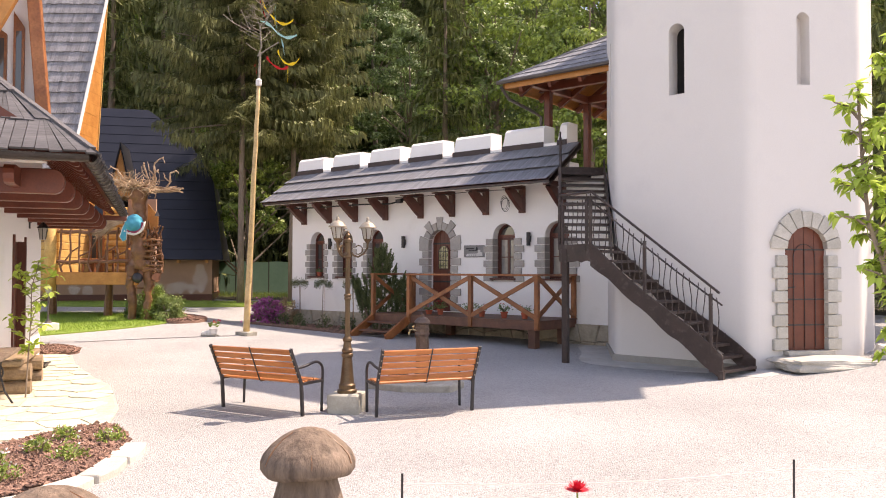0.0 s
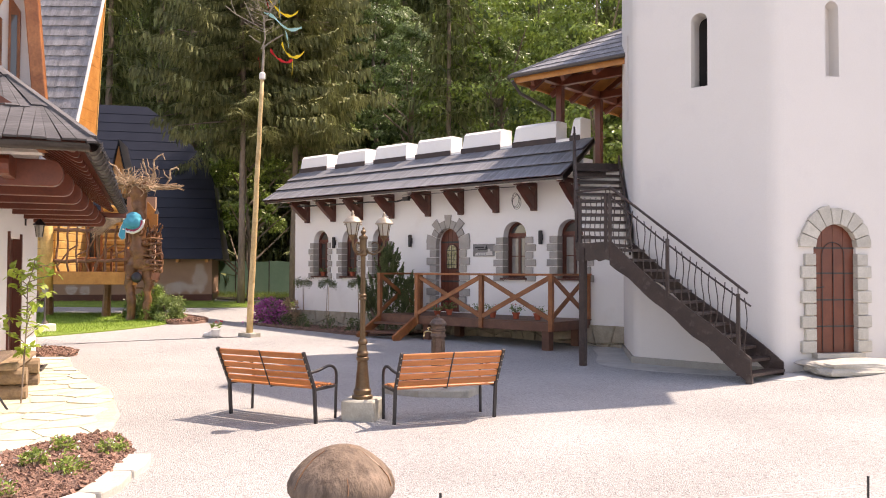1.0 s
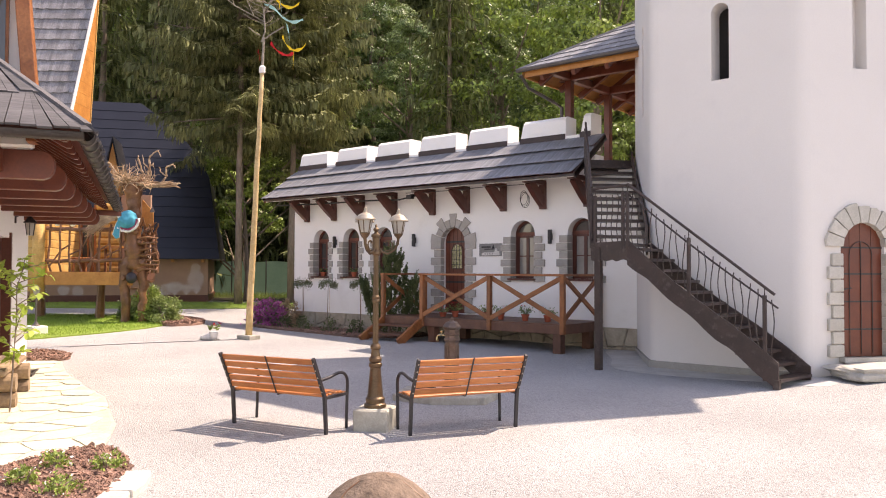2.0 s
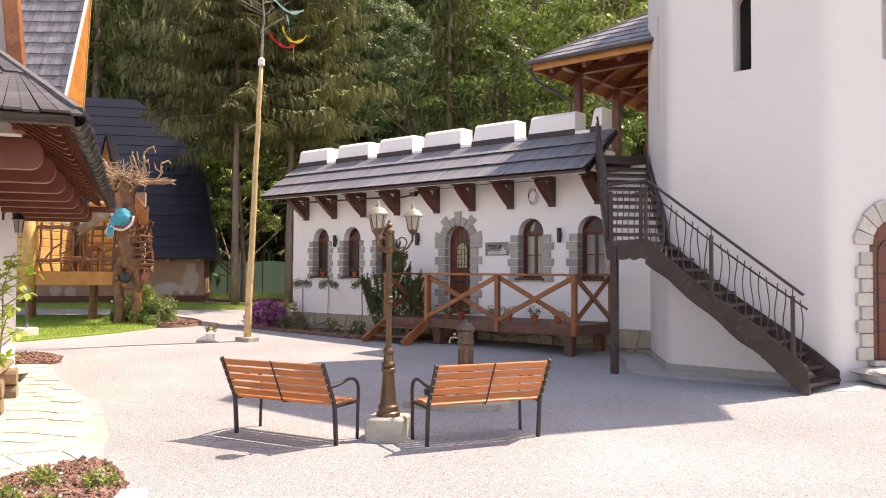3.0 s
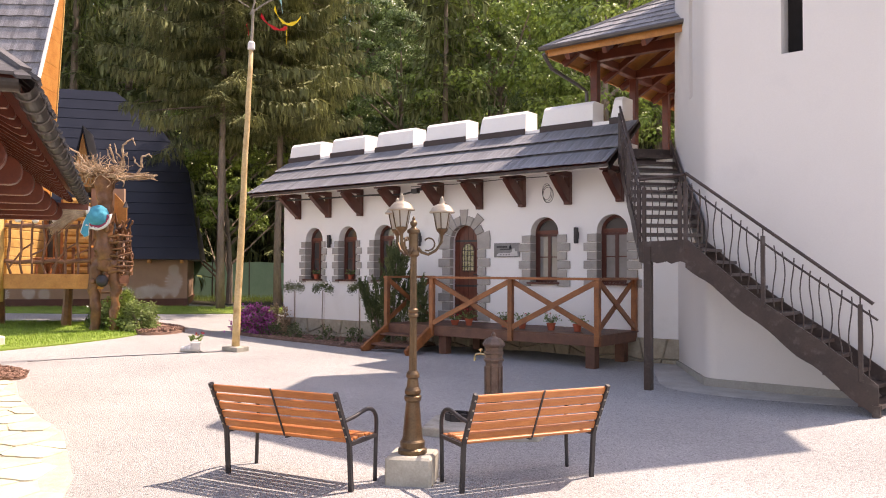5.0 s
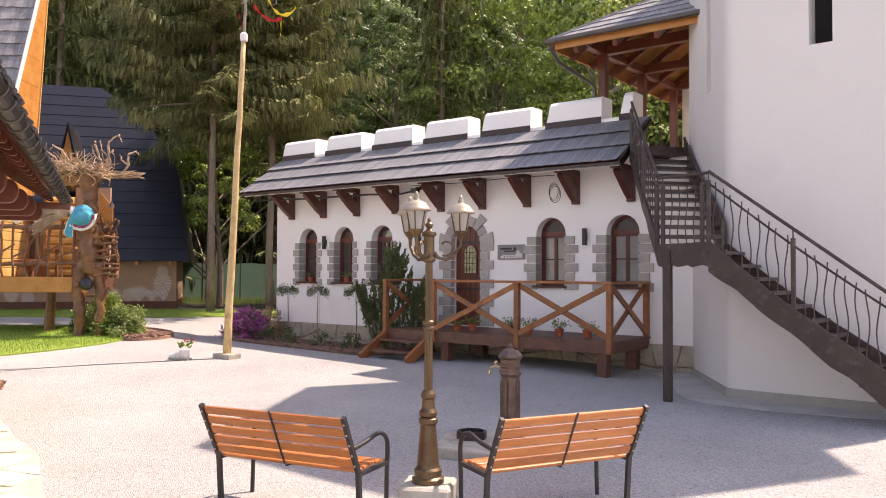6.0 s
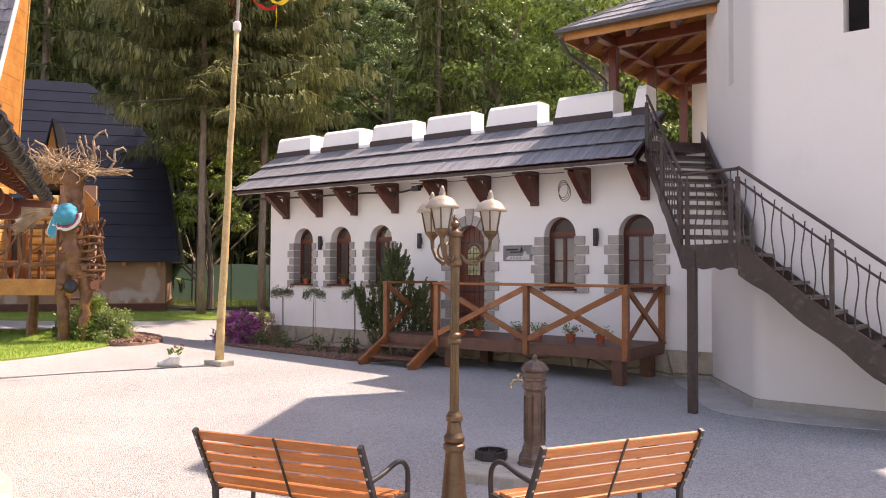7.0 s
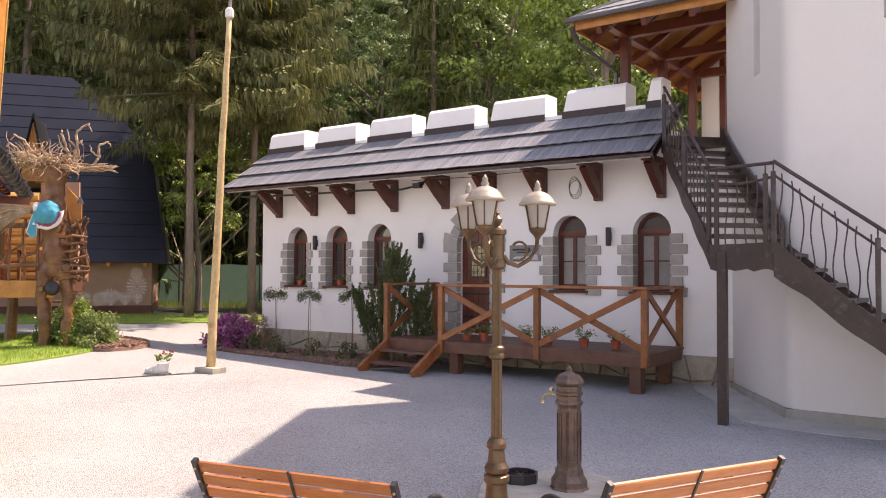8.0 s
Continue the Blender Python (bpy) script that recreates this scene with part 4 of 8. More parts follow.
for k in range(N1):
    s = (k + 0.5) / N1
    a, b = FO.lerp(TO, s), FI.lerp(TI, s)
    zz = 0.12 + (LZ - 0.12) * (k + 0.5) / N1
    d = (TO - FO).normalized() * 0.13
    bm = bmesh.new()
    slab(bm, [(p.x, p.y) for p in (a - d, b - d, b + d, a + d)], zz - 0.045, zz)
    bmesh.ops.recalc_face_normals(bm, faces=bm.faces[:])
    part("tread", bm, M_STAIR, stairs)
for k in range(N2):
    a, b = SO + D2 * RUN2 * (k + 0.3) / N2, SI + D2 * RUN2 * (k + 0.3) / N2
    zz = LZ + (TOPZ - LZ) * (k + 1) / N2
    d = D2 * 0.13
    bm = bmesh.new()
    slab(bm, [(p.x, p.y) for p in (a - d, b - d, b + d, a + d)], zz - 0.05, zz)
    bmesh.ops.recalc_face_normals(bm, faces=bm.faces[:])
    part("tread", bm, M_STAIR, stairs)
part("top_landing", slabm([((SO + D2 * RUN2).x, (SO + D2 * RUN2).y), ((SI + D2 * RUN2).x, (SI + D2 * RUN2).y), (4.7, 1.2), (3.6, 1.2)], TOPZ - 0.15, TOPZ - 0.02), M_STAIR, stairs)


def railing(a, b, za, zb, posts, bars, seed):
    """Hand rail, lower rail with a slight sag, posts and wavy balusters between two points."""
    rr = random.Random(seed)
    a, b = Vector(a), Vector(b)
    d = (b - a).normalized()
    top = lambda s: a.lerp(b, s) + Z * (za + (zb - za) * s)
    bm = bmesh.new()
    tube(bm, [top(0.02) + Z * 0.98, top(0.5) + Z * 0.98, top(1.0) + Z * 0.98], 0.022, 8)
    part("handrail", bm, M_STAIR, stairs)
    bm = bmesh.new()
    tube(bm, [top(i / 12) + Z * (0.82 - 0.05 * math.sin(math.pi * i / 12)) for i in range(13)], 0.016, 6)
    part("lower_rail", bm, M_STAIR, stairs)
    for s in posts:
        p = top(s)
        part("baluster_post", boxm(p.x - 0.026, p.x + 0.026, p.y - 0.026, p.y + 0.026, p.z - 0.1, p.z + 0.86, bevel=0.004), M_STAIR, stairs)
        part("rail_pin", tubem([p + Z * 0.85, p + Z * 0.97], 0.009, 6), M_STAIR, stairs)
    for k in range(bars):
        s = (k + 0.7) / (bars + 0.4)
        p = top(s)
        if min(abs(s - q) for q in posts) < 0.02:
            continue
        ph = rr.uniform(0, 6.28)
        hgt = 0.82 - 0.05 * math.sin(math.pi * s) + 0.05
        pts = [p + Z * (0.02 + hgt * i / 8) + d * (0.022 * math.sin(ph + i / 8 * 6.28)) for i in range(9)]
        part("baluster", tubem(pts, 0.009, 5), M_STAIR, stairs)


part("top_riser", beamm(SO + D2 * (RUN2 + 0.05) + Z * (TOPZ + 0.02), SI + D2 * (RUN2 + 0.05) + Z * (TOPZ + 0.02), 0.16, 0.26), M_STAIR, stairs)
railing(FO, TO, 0.42, LZ + 0.0, (0.08, 0.56, 1.0), 21, 1)
railing(TO, SO, LZ - 0.02, LZ - 0.02, (0.12, 0.90), 6, 2)
railing(SO, SO + D2 * RUN2, LZ - 0.02, TOPZ - 0.05, (0.03, 0.5, 1.0), 15, 3)


# ---- benches ----
def build_bench(m):
    """A slatted bench: x along it, y the way it faces."""
    L = 1.28
    bench = thing("park_bench", m, "orange-brown slatted wooden bench on black iron frames", "bench", "benches round the lamp")
    for k in range(5):
        s = (k + 0.5) / 5
        y = 0.005 - 0.19 * s
        z = 0.435 + 0.40 * s
        bm = bmesh.new()
        beam(bm, (0.012, y, z), (L - 0.012, y, z), 0.026, 0.068, Vector((0, -0.43, 0.9)))
        bmesh.ops.bevel(bm, geom=bm.edges[:], offset=0.006, segments=1, affect="EDGES", profile=0.5)
        part("back_slat", bm, M_BENCH, bench)
    for k in range(5):
        y = 0.06 + k * 0.088
        z = 0.425 + 0.012 * math.sin(k / 4 * 3.14) - (0.012 if k == 4 else 0)
        part("seat_slat", boxm(0.012, L - 0.012, y - 0.036, y + 0.036, z - 0.026, z, bevel=0.006), M_BENCH, bench)
    for x in (0.0, L):
        bm = bmesh.new()
        beam(bm, (x, 0.045, 0.0), (x, 0.012, 0.42), 0.034, 0.034, (0, 1, 0))
        part("rear_leg", bm, M_IRON, bench)
        bm = bmesh.new()
        beam(bm, (x, 0.015, 0.40), (x, -0.20, 0.84), 0.030, 0.036, (0, 1, 0))
        part("back_post", bm, M_IRON, bench)
        bm = bmesh.new()
        pts = [(x, 0.43, 0.0), (x, 0.44, 0.30), (x, 0.45, 0.50), (x, 0.43, 0.575), (x, 0.37, 0.625), (x, 0.27, 0.64), (x, 0.10, 0.61), (x, -0.08, 0.595)]
        knots = [Vector(p) for p in [pts[0]] + pts + [pts[-1]]]
        curve = [Vector(pts[0])]
        for a, b, c, d in zip(knots, knots[1:], knots[2:], knots[3:]):
            for t in (0.25, 0.5, 0.75, 1.0):
                curve.append(0.5 * (2 * b + (c - a) * t + (2 * a - 5 * b + 4 * c - d) * t * t + (3 * b - a - 3 * c + d) * t ** 3))
        tube(bm, curve, [0.018] * len(curve), 8)
        part("arm_and_leg", bm, M_IRON, bench, smooth=True)
        bm = bmesh.new()
        beam(bm, (x, 0.02, 0.392), (x, 0.45, 0.392), 0.03, 0.03)
        part("side_bar", bm, M_IRON, bench)
        for k in range(5):
            s = (k + 0.5) / 5
            part("bolt", lathem([(0.009, 0), (0.009, 0.008), (0.004, 0.012)], 8, m=Matrix.Translation((x, 0.005 - 0.19 * s - 0.022, 0.435 + 0.40 * s - 0.01)) @ pose(0, 0, 0, 100)), M_LAMPCAP, bench)
    bm = bmesh.new()
    beam(bm, (L / 2, 0.0, 0.41), (L / 2, -0.205, 0.835), 0.015, 0.008, (0, 1, 0.4))
    beam(bm, (L / 2, 0.02, 0.392), (L / 2, 0.45, 0.392), 0.022, 0.012)
    part("middle_strap", bm, M_IRON, bench)
    return bench


bench = build_bench(pose(4.61, -9.715, 0.0, 0, 0, 12.6))
copy_thing(bench, pose(6.62, -8.87, 0.0, 0, 0, 63.0))

# ---- street lamp with three lanterns ----
LX, LY = 6.015, -8.81
block = tagged(link("concrete_block", boxm(-0.20, 0.20, -0.20, 0.20, -0.04, 0.24, bevel=0.02), M_CONCRETE), "rough concrete block under the lamp post", "block")
block.matrix_basis = pose(LX, LY, 0, 0, 0, 28)
lamp = thing("street_lamp", pose(LX, LY, 0.24), "bronze-coloured lamp post with three glass lanterns", "street lamp")
part("base", lathem([(0.125, 0), (0.125, 0.035), (0.105, 0.05), (0.108, 0.10), (0.092, 0.12), (0.087, 0.14), (0.060, 0.44), (0.075, 0.46), (0.075, 0.49), (0.062, 0.50)], 28), M_BRONZE, lamp)
part("collar", lathem([(0.056, 0.50), (0.070, 0.515), (0.072, 0.54), (0.054, 0.57), (0.046, 0.64), (0.058, 0.655), (0.058, 0.68), (0.042, 0.71)], 28), M_BRONZE, lamp)
bm = bmesh.new()
ring = []
for z, sc in ((0.70, 1.0), (1.20, 0.93), (1.21, 0.93), (1.72, 0.85)):
    row = []
    for i in range(24):
        r = (0.033 if i % 2 else 0.028) * sc
        row.append(bm.verts.new((r * math.cos(2 * math.pi * i / 24), r * math.sin(2 * math.pi * i / 24), z)))
    ring.append(row)
for p, q in zip(ring, ring[1:]):
    for i in range(24):
        bm.faces.new((p[i], p[(i + 1) % 24], q[(i + 1) % 24], q[i]))
part("shaft", bm, M_BRONZE, lamp)
part("ring", lathem([(0.034, 1.17), (0.046, 1.18), (0.046, 1.195), (0.038, 1.21), (0.046, 1.225), (0.046, 1.24), (0.034, 1.25)], 28), M_BRONZE, lamp)
part("head", lathem([(0.036, 1.70), (0.052, 1.715), (0.052, 1.74), (0.042, 1.76), (0.042, 1.90), (0.056, 1.91), (0.056, 1.935), (0.03, 1.95), (0.018, 1.965), (0.032, 1.985), (0.032, 2.0), (0.012, 2.02), (0.016, 2.035), (0.003, 2.055)], 28), M_BRONZE, lamp)
for ang in (46, -74, 166):
    m = pose(0, 0, 0, 0, 0, ang)
    pts = [(0.04, 0, 1.78), (0.07, 0, 1.74), (0.13, 0, 1.72), (0.20, 0, 1.76), (0.245, 0, 1.83), (0.25, 0, 1.90)]
    part("arm", tubem([m @ Vector(p) for p in pts], [0.014, 0.014, 0.013, 0.013, 0.014, 0.016], 8), M_BRONZE, lamp)
    part("scroll", tubem([m @ Vector((0.13 + 0.07 * math.cos(-2.0 + 0.5 * i) * (1 - i * 0.05), 0, 1.82 + 0.07 * math.sin(-2.0 + 0.5 * i) * (1 - i * 0.05))) for i in range(10)], 0.008, 6), M_BRONZE, lamp)
    c = m @ Vector((0.25, 0, 0))
    lantern = part("lantern", lathem([(0.046, 1.945), (0.05, 1.955), (0.078, 2.09), (0.078, 2.095)], 24, c), M_GLOBE, lamp, "frosted lantern glass", smooth=True)
    part("cup", lathem([(0.012, 1.88), (0.022, 1.90), (0.045, 1.925), (0.055, 1.945), (0.046, 1.95)], 12, c), M_BRONZE, lantern)
    part("cap", lathem([(0.08, 2.083), (0.112, 2.086), (0.113, 2.096), (0.100, 2.108), (0.090, 2.128), (0.068, 2.150), (0.036, 2.165), (0.02, 2.17), (0.025, 2.185), (0.014, 2.2), (0.018, 2.21), (0.003, 2.235)], 24, c), M_LAMPCAP, lantern, smooth=True)
    for k in range(6):
        a = 2 * math.pi * k / 6
        part("rib", tubem([c + Vector((0.052 * math.cos(a), 0.052 * math.sin(a), 1.945)), c + Vector((0.081 * math.cos(a), 0.081 * math.sin(a), 2.09))], 0.005, 4), M_BRONZE, lantern)

# ---- water pump on its slab ----
tagged(link("stone_slab", slabm([(4.62, -6.75), (4.95, -7.40), (5.55, -7.30), (6.10, -6.85), (5.95, -6.35), (5.25, -6.10)], -0.05, 0.12, bevel=0.02), M_CONCRETE), "flat grey-yellow stone slab under the water pump", "stone slab")
pump = thing("water_pump", pose(5.46, -6.76, 0.09, 0, 0, 20), "dark brown cast-iron water pump with a brass tap", "water pump")
part("base", lathem([(0.17, 0), (0.17, 0.03), (0.15, 0.05), (0.15, 0.10), (0.12, 0.15), (0.115, 0.19)], 8), M_PUMP, pump)
part("column", lathem([(0.108, 0.19), (0.100, 0.22), (0.097, 0.70), (0.106, 0.73)], 8), M_PUMP, pump)
for k in range(8):
    a = 2 * math.pi * (k + 0.5) / 8
    m = pose(0, 0, 0, 0, 0, math.degrees(a))
    bm = bmesh.new()
    for q in ((-0.030, -0.022, 0.26, 0.66), (0.022, 0.030, 0.26, 0.66), (-0.030, 0.030, 0.25, 0.262), (-0.030, 0.030, 0.658, 0.67)):
        box(bm, 0.086, 0.099, q[0], q[1], q[2], q[3], m)
    part("panel_moulding", bm, M_PUMP, pump)
part("collar", lathem([(0.106, 0.72), (0.118, 0.735), (0.118, 0.75), (0.102, 0.765), (0.102, 0.80), (0.114, 0.81), (0.114, 0.83), (0.104, 0.84), (0.104, 0.88), (0.124, 0.895), (0.130, 0.91)], 8), M_PUMP, pump)
part("cap", lathem([(0.132, 0.91), (0.128, 0.925), (0.085, 0.975), (0.035, 0.995), (0.022, 1.005), (0.026, 1.025), (0.012, 1.045), (0.002, 1.05)], 8), M_PUMP, pump)
tapm = pose(0, 0, 0, 0, 0, 195 - 20)
tap = part("tap", tubem([tapm @ Vector(p) for p in ((0.09, 0, 0.79), (0.16, 0, 0.80), (0.21, 0, 0.79), (0.225, 0, 0.76), (0.225, 0, 0.72))], [0.014, 0.013, 0.013, 0.012, 0.014], 8), M_BRASS, pump, "shiny brass tap")
part("tap_handle", lathem([(0.006, 0.80), (0.006, 0.83), (0.024, 0.835), (0.024, 0.85), (0.01, 0.86)], 10, tapm @ Vector((0.15, 0, 0))), M_BRASS, tap)
drain = thing("drain_grate", pose(5.02, -6.82, 0.12), "black iron drain grate beside the pump", "drain grate")
bm = bmesh.new()
for i in range(8):
    a, b = 2 * math.pi * i / 8, 2 * math.pi * (i + 1) / 8
    beam(bm, (0.15 * math.cos(a), 0.15 * math.sin(a), 0.04), (0.15 * math.cos(b), 0.15 * math.sin(b), 0.04), 0.02, 0.08)
part("rim", bm, M_IRON, drain)
bm = bmesh.new()
for i in range(4):
    a = math.pi * i / 4
    beam(bm, (-0.14 * math.cos(a), -0.14 * math.sin(a), 0.05), (0.14 * math.cos(a), 0.14 * math.sin(a), 0.05), 0.012, 0.02)
part("bars", bm, M_IRON, drain)

# ---- maypole ----
MX, MY = -2.53, -4.19
mz = gz(MX, MY)
tagged(link("pole_footing", boxm(MX - 0.24, MX + 0.24, MY - 0.15, MY + 0.15, mz - 0.05, mz + 0.09, bevel=0.012), M_CONCRETE), "low grey concrete footing of the maypole", "footing")
M_DRYBRANCH = surf("dry_branch_mat", (0.25, 0.21, 0.16), (0.36, 0.31, 0.25), 6, 0.9, bump=0.2)
maypole = thing("maypole", pose(MX, MY, mz + 0.08), "tall peeled maypole with a leafless tip and coloured ribbons", "maypole")
rng = random.Random(8)
lean = Vector((0.031, 0.027, 1.0))
pts = [lean * (0.5 * k) + Vector((rng.uniform(-0.008, 0.008), rng.uniform(-0.008, 0.008), 0)) for k in range(13)]
part("pole", tubem(pts, [0.078 - 0.0028 * k for k in range(13)], 12), M_POLE, maypole, smooth=True)
kn = lean * 6.05
part("binding", lathem([(0.05, -0.08), (0.075, -0.06), (0.075, 0.06), (0.04, 0.1)], 10, kn), M_WHITEPAINT, maypole)
part("treetop_stem", tubem([lean * 5.9, lean * 6.8], [0.035, 0.026], 8), M_DRYBRANCH, maypole)
bm = bmesh.new()
for k in range(34):
    h = rng.uniform(7.0, 8.3)
    a = rng.uniform(0, 6.28)
    ln = (8.6 - h) * 0.30 + 0.12
    p = lean * h
    d = Vector((math.cos(a), math.sin(a), rng.uniform(0.1, 0.9))) * ln
    tube(bm, [p, p + d * 0.5 + Vector((0, 0, -0.03)), p + d], [0.008, 0.006, 0.003], 4)
    for j in range(7):
        q = p + d * rng.uniform(0.4, 1.0)
        e = Vector((rng.uniform(-1, 1), rng.uniform(-1, 1), rng.uniform(-0.3, 1))) * 0.10
        tube(bm, [q, q + e], [0.004, 0.002], 3)
part("twig_tuft", bm, M_DRYBRANCH, maypole, "thin grey-brown twigs")


def ribbon(mat, knots, seed):
    """A narrow cloth ribbon that sags from knot to knot."""
    rr = random.Random(seed)
    path = smooth_path([Vector(p) for p in knots])
    bm = bmesh.new()
    prev = None
    for i, p in enumerate(path):
        w = 0.032 + 0.014 * math.sin(i * 1.3 + seed)
        tilt = 0.6 * math.sin(i * 0.9 + seed)
        sd = Vector((0.4 * math.sin(tilt), 0.4 * math.sin(tilt), math.cos(tilt))) * w
        row = [bm.verts.new(p + sd), bm.verts.new(p - sd)]
        if prev:
            bm.faces.new((prev[0], prev[1], row[1], row[0]))
        prev = row
    bmesh.ops.solidify(bm, geom=bm.faces[:], thickness=0.004)
    part("ribbon", bm, mat, maypole)


def smooth_path(pts):
    out = []
    for k in range(len(pts) - 1):
        a, b, c, d = pts[max(k - 1, 0)], pts[k], pts[k + 1], pts[min(k + 2, len(pts) - 1)]
        for t in (0.0, 0.25, 0.5, 0.75):
            out.append(b * (1 - t) + c * t + ((b - a) * (1 - t) - (d - c) * t) * t * (1 - t) * 0.5)
    return out + [pts[-1]]


ribbon(M_YELLOW, [(0.23, 0.2, 8.07), (0.33, 0.29, 7.82), (0.51, 0.44, 7.57), (0.68, 0.58, 7.49), (0.82, 0.7, 7.59)], 0)
ribbon(M_YELLOW, [(0.53, 0.46, 6.85), (0.61, 0.52, 6.62), (0.73, 0.63, 6.51), (0.87, 0.74, 6.55), (0.94, 0.8, 6.66)], 1)
ribbon(M_YELLOW, [(0.73, 0.63, 6.51), (0.72, 0.62, 6.27), (0.72, 0.62, 6.08)], 2)
ribbon(M_YELLOW, [(0.44, 0.38, 7.77), (0.47, 0.41, 7.59), (0.49, 0.42, 7.4)], 3)
ribbon(M_CYANRIB, [(0.21, 0.18, 7.57), (0.38, 0.33, 7.47), (0.54, 0.47, 7.26), (0.71, 0.61, 7.16), (0.89, 0.76, 7.22)], 4)
ribbon(M_CYANRIB, [(0.59, 0.5, 7.15), (0.64, 0.55, 6.93), (0.65, 0.56, 6.74)], 5)
ribbon(M_CYANRIB, [(0.49, 0.42, 7.96), (0.48, 0.41, 7.77), (0.51, 0.44, 7.4)], 6)
ribbon(M_REDRIB, [(0.33, 0.28, 6.68), (0.45, 0.39, 6.49), (0.61, 0.52, 6.39), (0.73, 0.63, 6.45)], 7)
ribbon(M_REDRIB, [(0.11, 0.1, 6.5), (0.13, 0.12, 6.39), (0.14, 0.13, 6.27)], 8)
ribbon(M_REDRIB, [(0.2, 0.17, 8.06), (0.25, 0.22, 7.84), (0.29, 0.26, 7.67)], 9)
part("branch", tubem([(0.16, 0.14, 6.7), (0.35, 0.3, 6.89), (0.55, 0.48, 7.05)], 0.018, 6), M_DRYBRANCH, maypole)
part("branch", tubem([(0.15, 0.13, 6.84), (0.03, 0.04, 6.93), (-0.06, -0.04, 7.03)], 0.014, 6), M_DRYBRANCH, maypole)
part("branch", tubem([(0.17, 0.15, 6.7), (0.23, 0.2, 6.93), (0.2, 0.18, 7.44), (0.33, 0.29, 7.67), (0.42, 0.36, 7.83)], 0.018, 6), M_DRYBRANCH, maypole)
part("branch", tubem([(0.2, 0.18, 7.17), (0.02, 0.03, 7.3), (-0.3, -0.25, 7.53), (-0.49, -0.41, 7.73)], 0.012, 6), M_DRYBRANCH, maypole)
part("branch", tubem([(0.03, 0.04, 7.28), (-0.07, -0.05, 7.59), (-0.16, -0.12, 7.84)], 0.009, 6), M_DRYBRANCH, maypole)
part("branch", tubem([(-0.3, -0.25, 7.53), (-0.38, -0.31, 7.77), (-0.4, -0.33, 7.96)], 0.007, 6), M_DRYBRANCH, maypole)
part("branch", tubem([(0.2, 0.18, 7.44), (0.11, 0.1, 7.71), (0.06, 0.06, 8.0)], 0.009, 6), M_DRYBRANCH, maypole)

# ---- old house with the deep eaves ----
HOUSE = facet((5.5, -11.93, 0), (-0.869, 0.494))
house = thing("house", HOUSE, "white house with red-brown eaves, grey shingles and orange gable boards", "house")
for q in ((1.3, 5.0, 1.40, 1.75, 0, 4.2), (5.0, 6.1, 1.40, 1.75, 2.25, 4.2), (6.1, 8.2, 1.40, 1.75, 0, 4.2), (1.3, 1.65, 1.75, 9.0, 0, 4.2), (7.85, 8.2, 1.75, 9.0, 0, 4.2)):
    part("wall", boxm(*q), M_PLASTER, house)
part("door", boxm(5.02, 6.08, 1.50, 1.56, 0.05, 2.24), M_DARKRED, house)
part("door_frame", boxm(4.93, 5.02, 1.37, 1.5, 0, 2.33), M_DARKRED, house)
part("door_frame", boxm(6.08, 6.17, 1.37, 1.5, 0, 2.33), M_DARKRED, house)
# eaves: gutters, rafters, boarding and shingles
EZ = 2.97
SL = 0.86
bm = bmesh.new()
for a, b in (((-0.02, -0.03, EZ - 0.02), (9.4, -0.03, EZ - 0.02)), ((-0.03, -0.02, EZ - 0.02), (-0.03, 9.0, EZ - 0.02))):
    a, b = Vector(a), Vector(b)
    d = (b - a).normalized()
    s = d.cross(Vector((0, 0, 1)))
    rows = []
    for p in (a, b):
        rows.append([bm.verts.new(p + s * 0.07 * math.cos(t) - Vector((0, 0, 1)) * 0.07 * math.sin(t)) for t in [math.pi * i / 10 for i in range(11)]])
    for i in range(10):
        bm.faces.new((rows[0][i], rows[0][i + 1], rows[1][i + 1], rows[1][i]))
bmesh.ops.solidify(bm, geom=bm.faces[:], thickness=0.006)
part("gutter", bm, M_GUTTER, house)
for k in range(22):
    u = 0.2 + k * 0.42
    bm = bmesh.new()
    tube(bm, [(u, -0.03 + 0.078 * math.cos(t), EZ - 0.02 - 0.078 * math.sin(t)) for t in [math.pi * i / 8 for i in range(9)]], 0.007, 4)
    part("gutter_strap", bm, M_GUTTER, house)
part("boarding", slabm([(0.02, 0.02), (9.35, 0.02), (9.35, 1.75), (1.75, 1.75)], 0, 0.04, Matrix(((1, 0, 0, 0), (0, 1, 0, 0), (0, SL, 1, EZ - 0.02), (0, 0, 0, 1)))), M_REDWOOD, house)
part("boarding", slabm([(0.02, 0.02), (1.75, 1.75), (1.75, 9.0), (0.02, 9.0)], 0, 0.04, Matrix(((1, 0, 0, 0), (0, 1, 0, 0), (SL, 0, 1, EZ - 0.02), (0, 0, 0, 1)))), M_REDWOOD, house)


def tail(length, hgt):
    """A board with a rounded nose."""
    pts = [(0.0, 0.0), (0.0, hgt)]
    pts += [(length - 0.10 + 0.10 * math.sin(a), hgt / 2 + hgt / 2 * math.cos(a)) for a in [math.pi * i / 6 for i in range(7)]]
    return pts


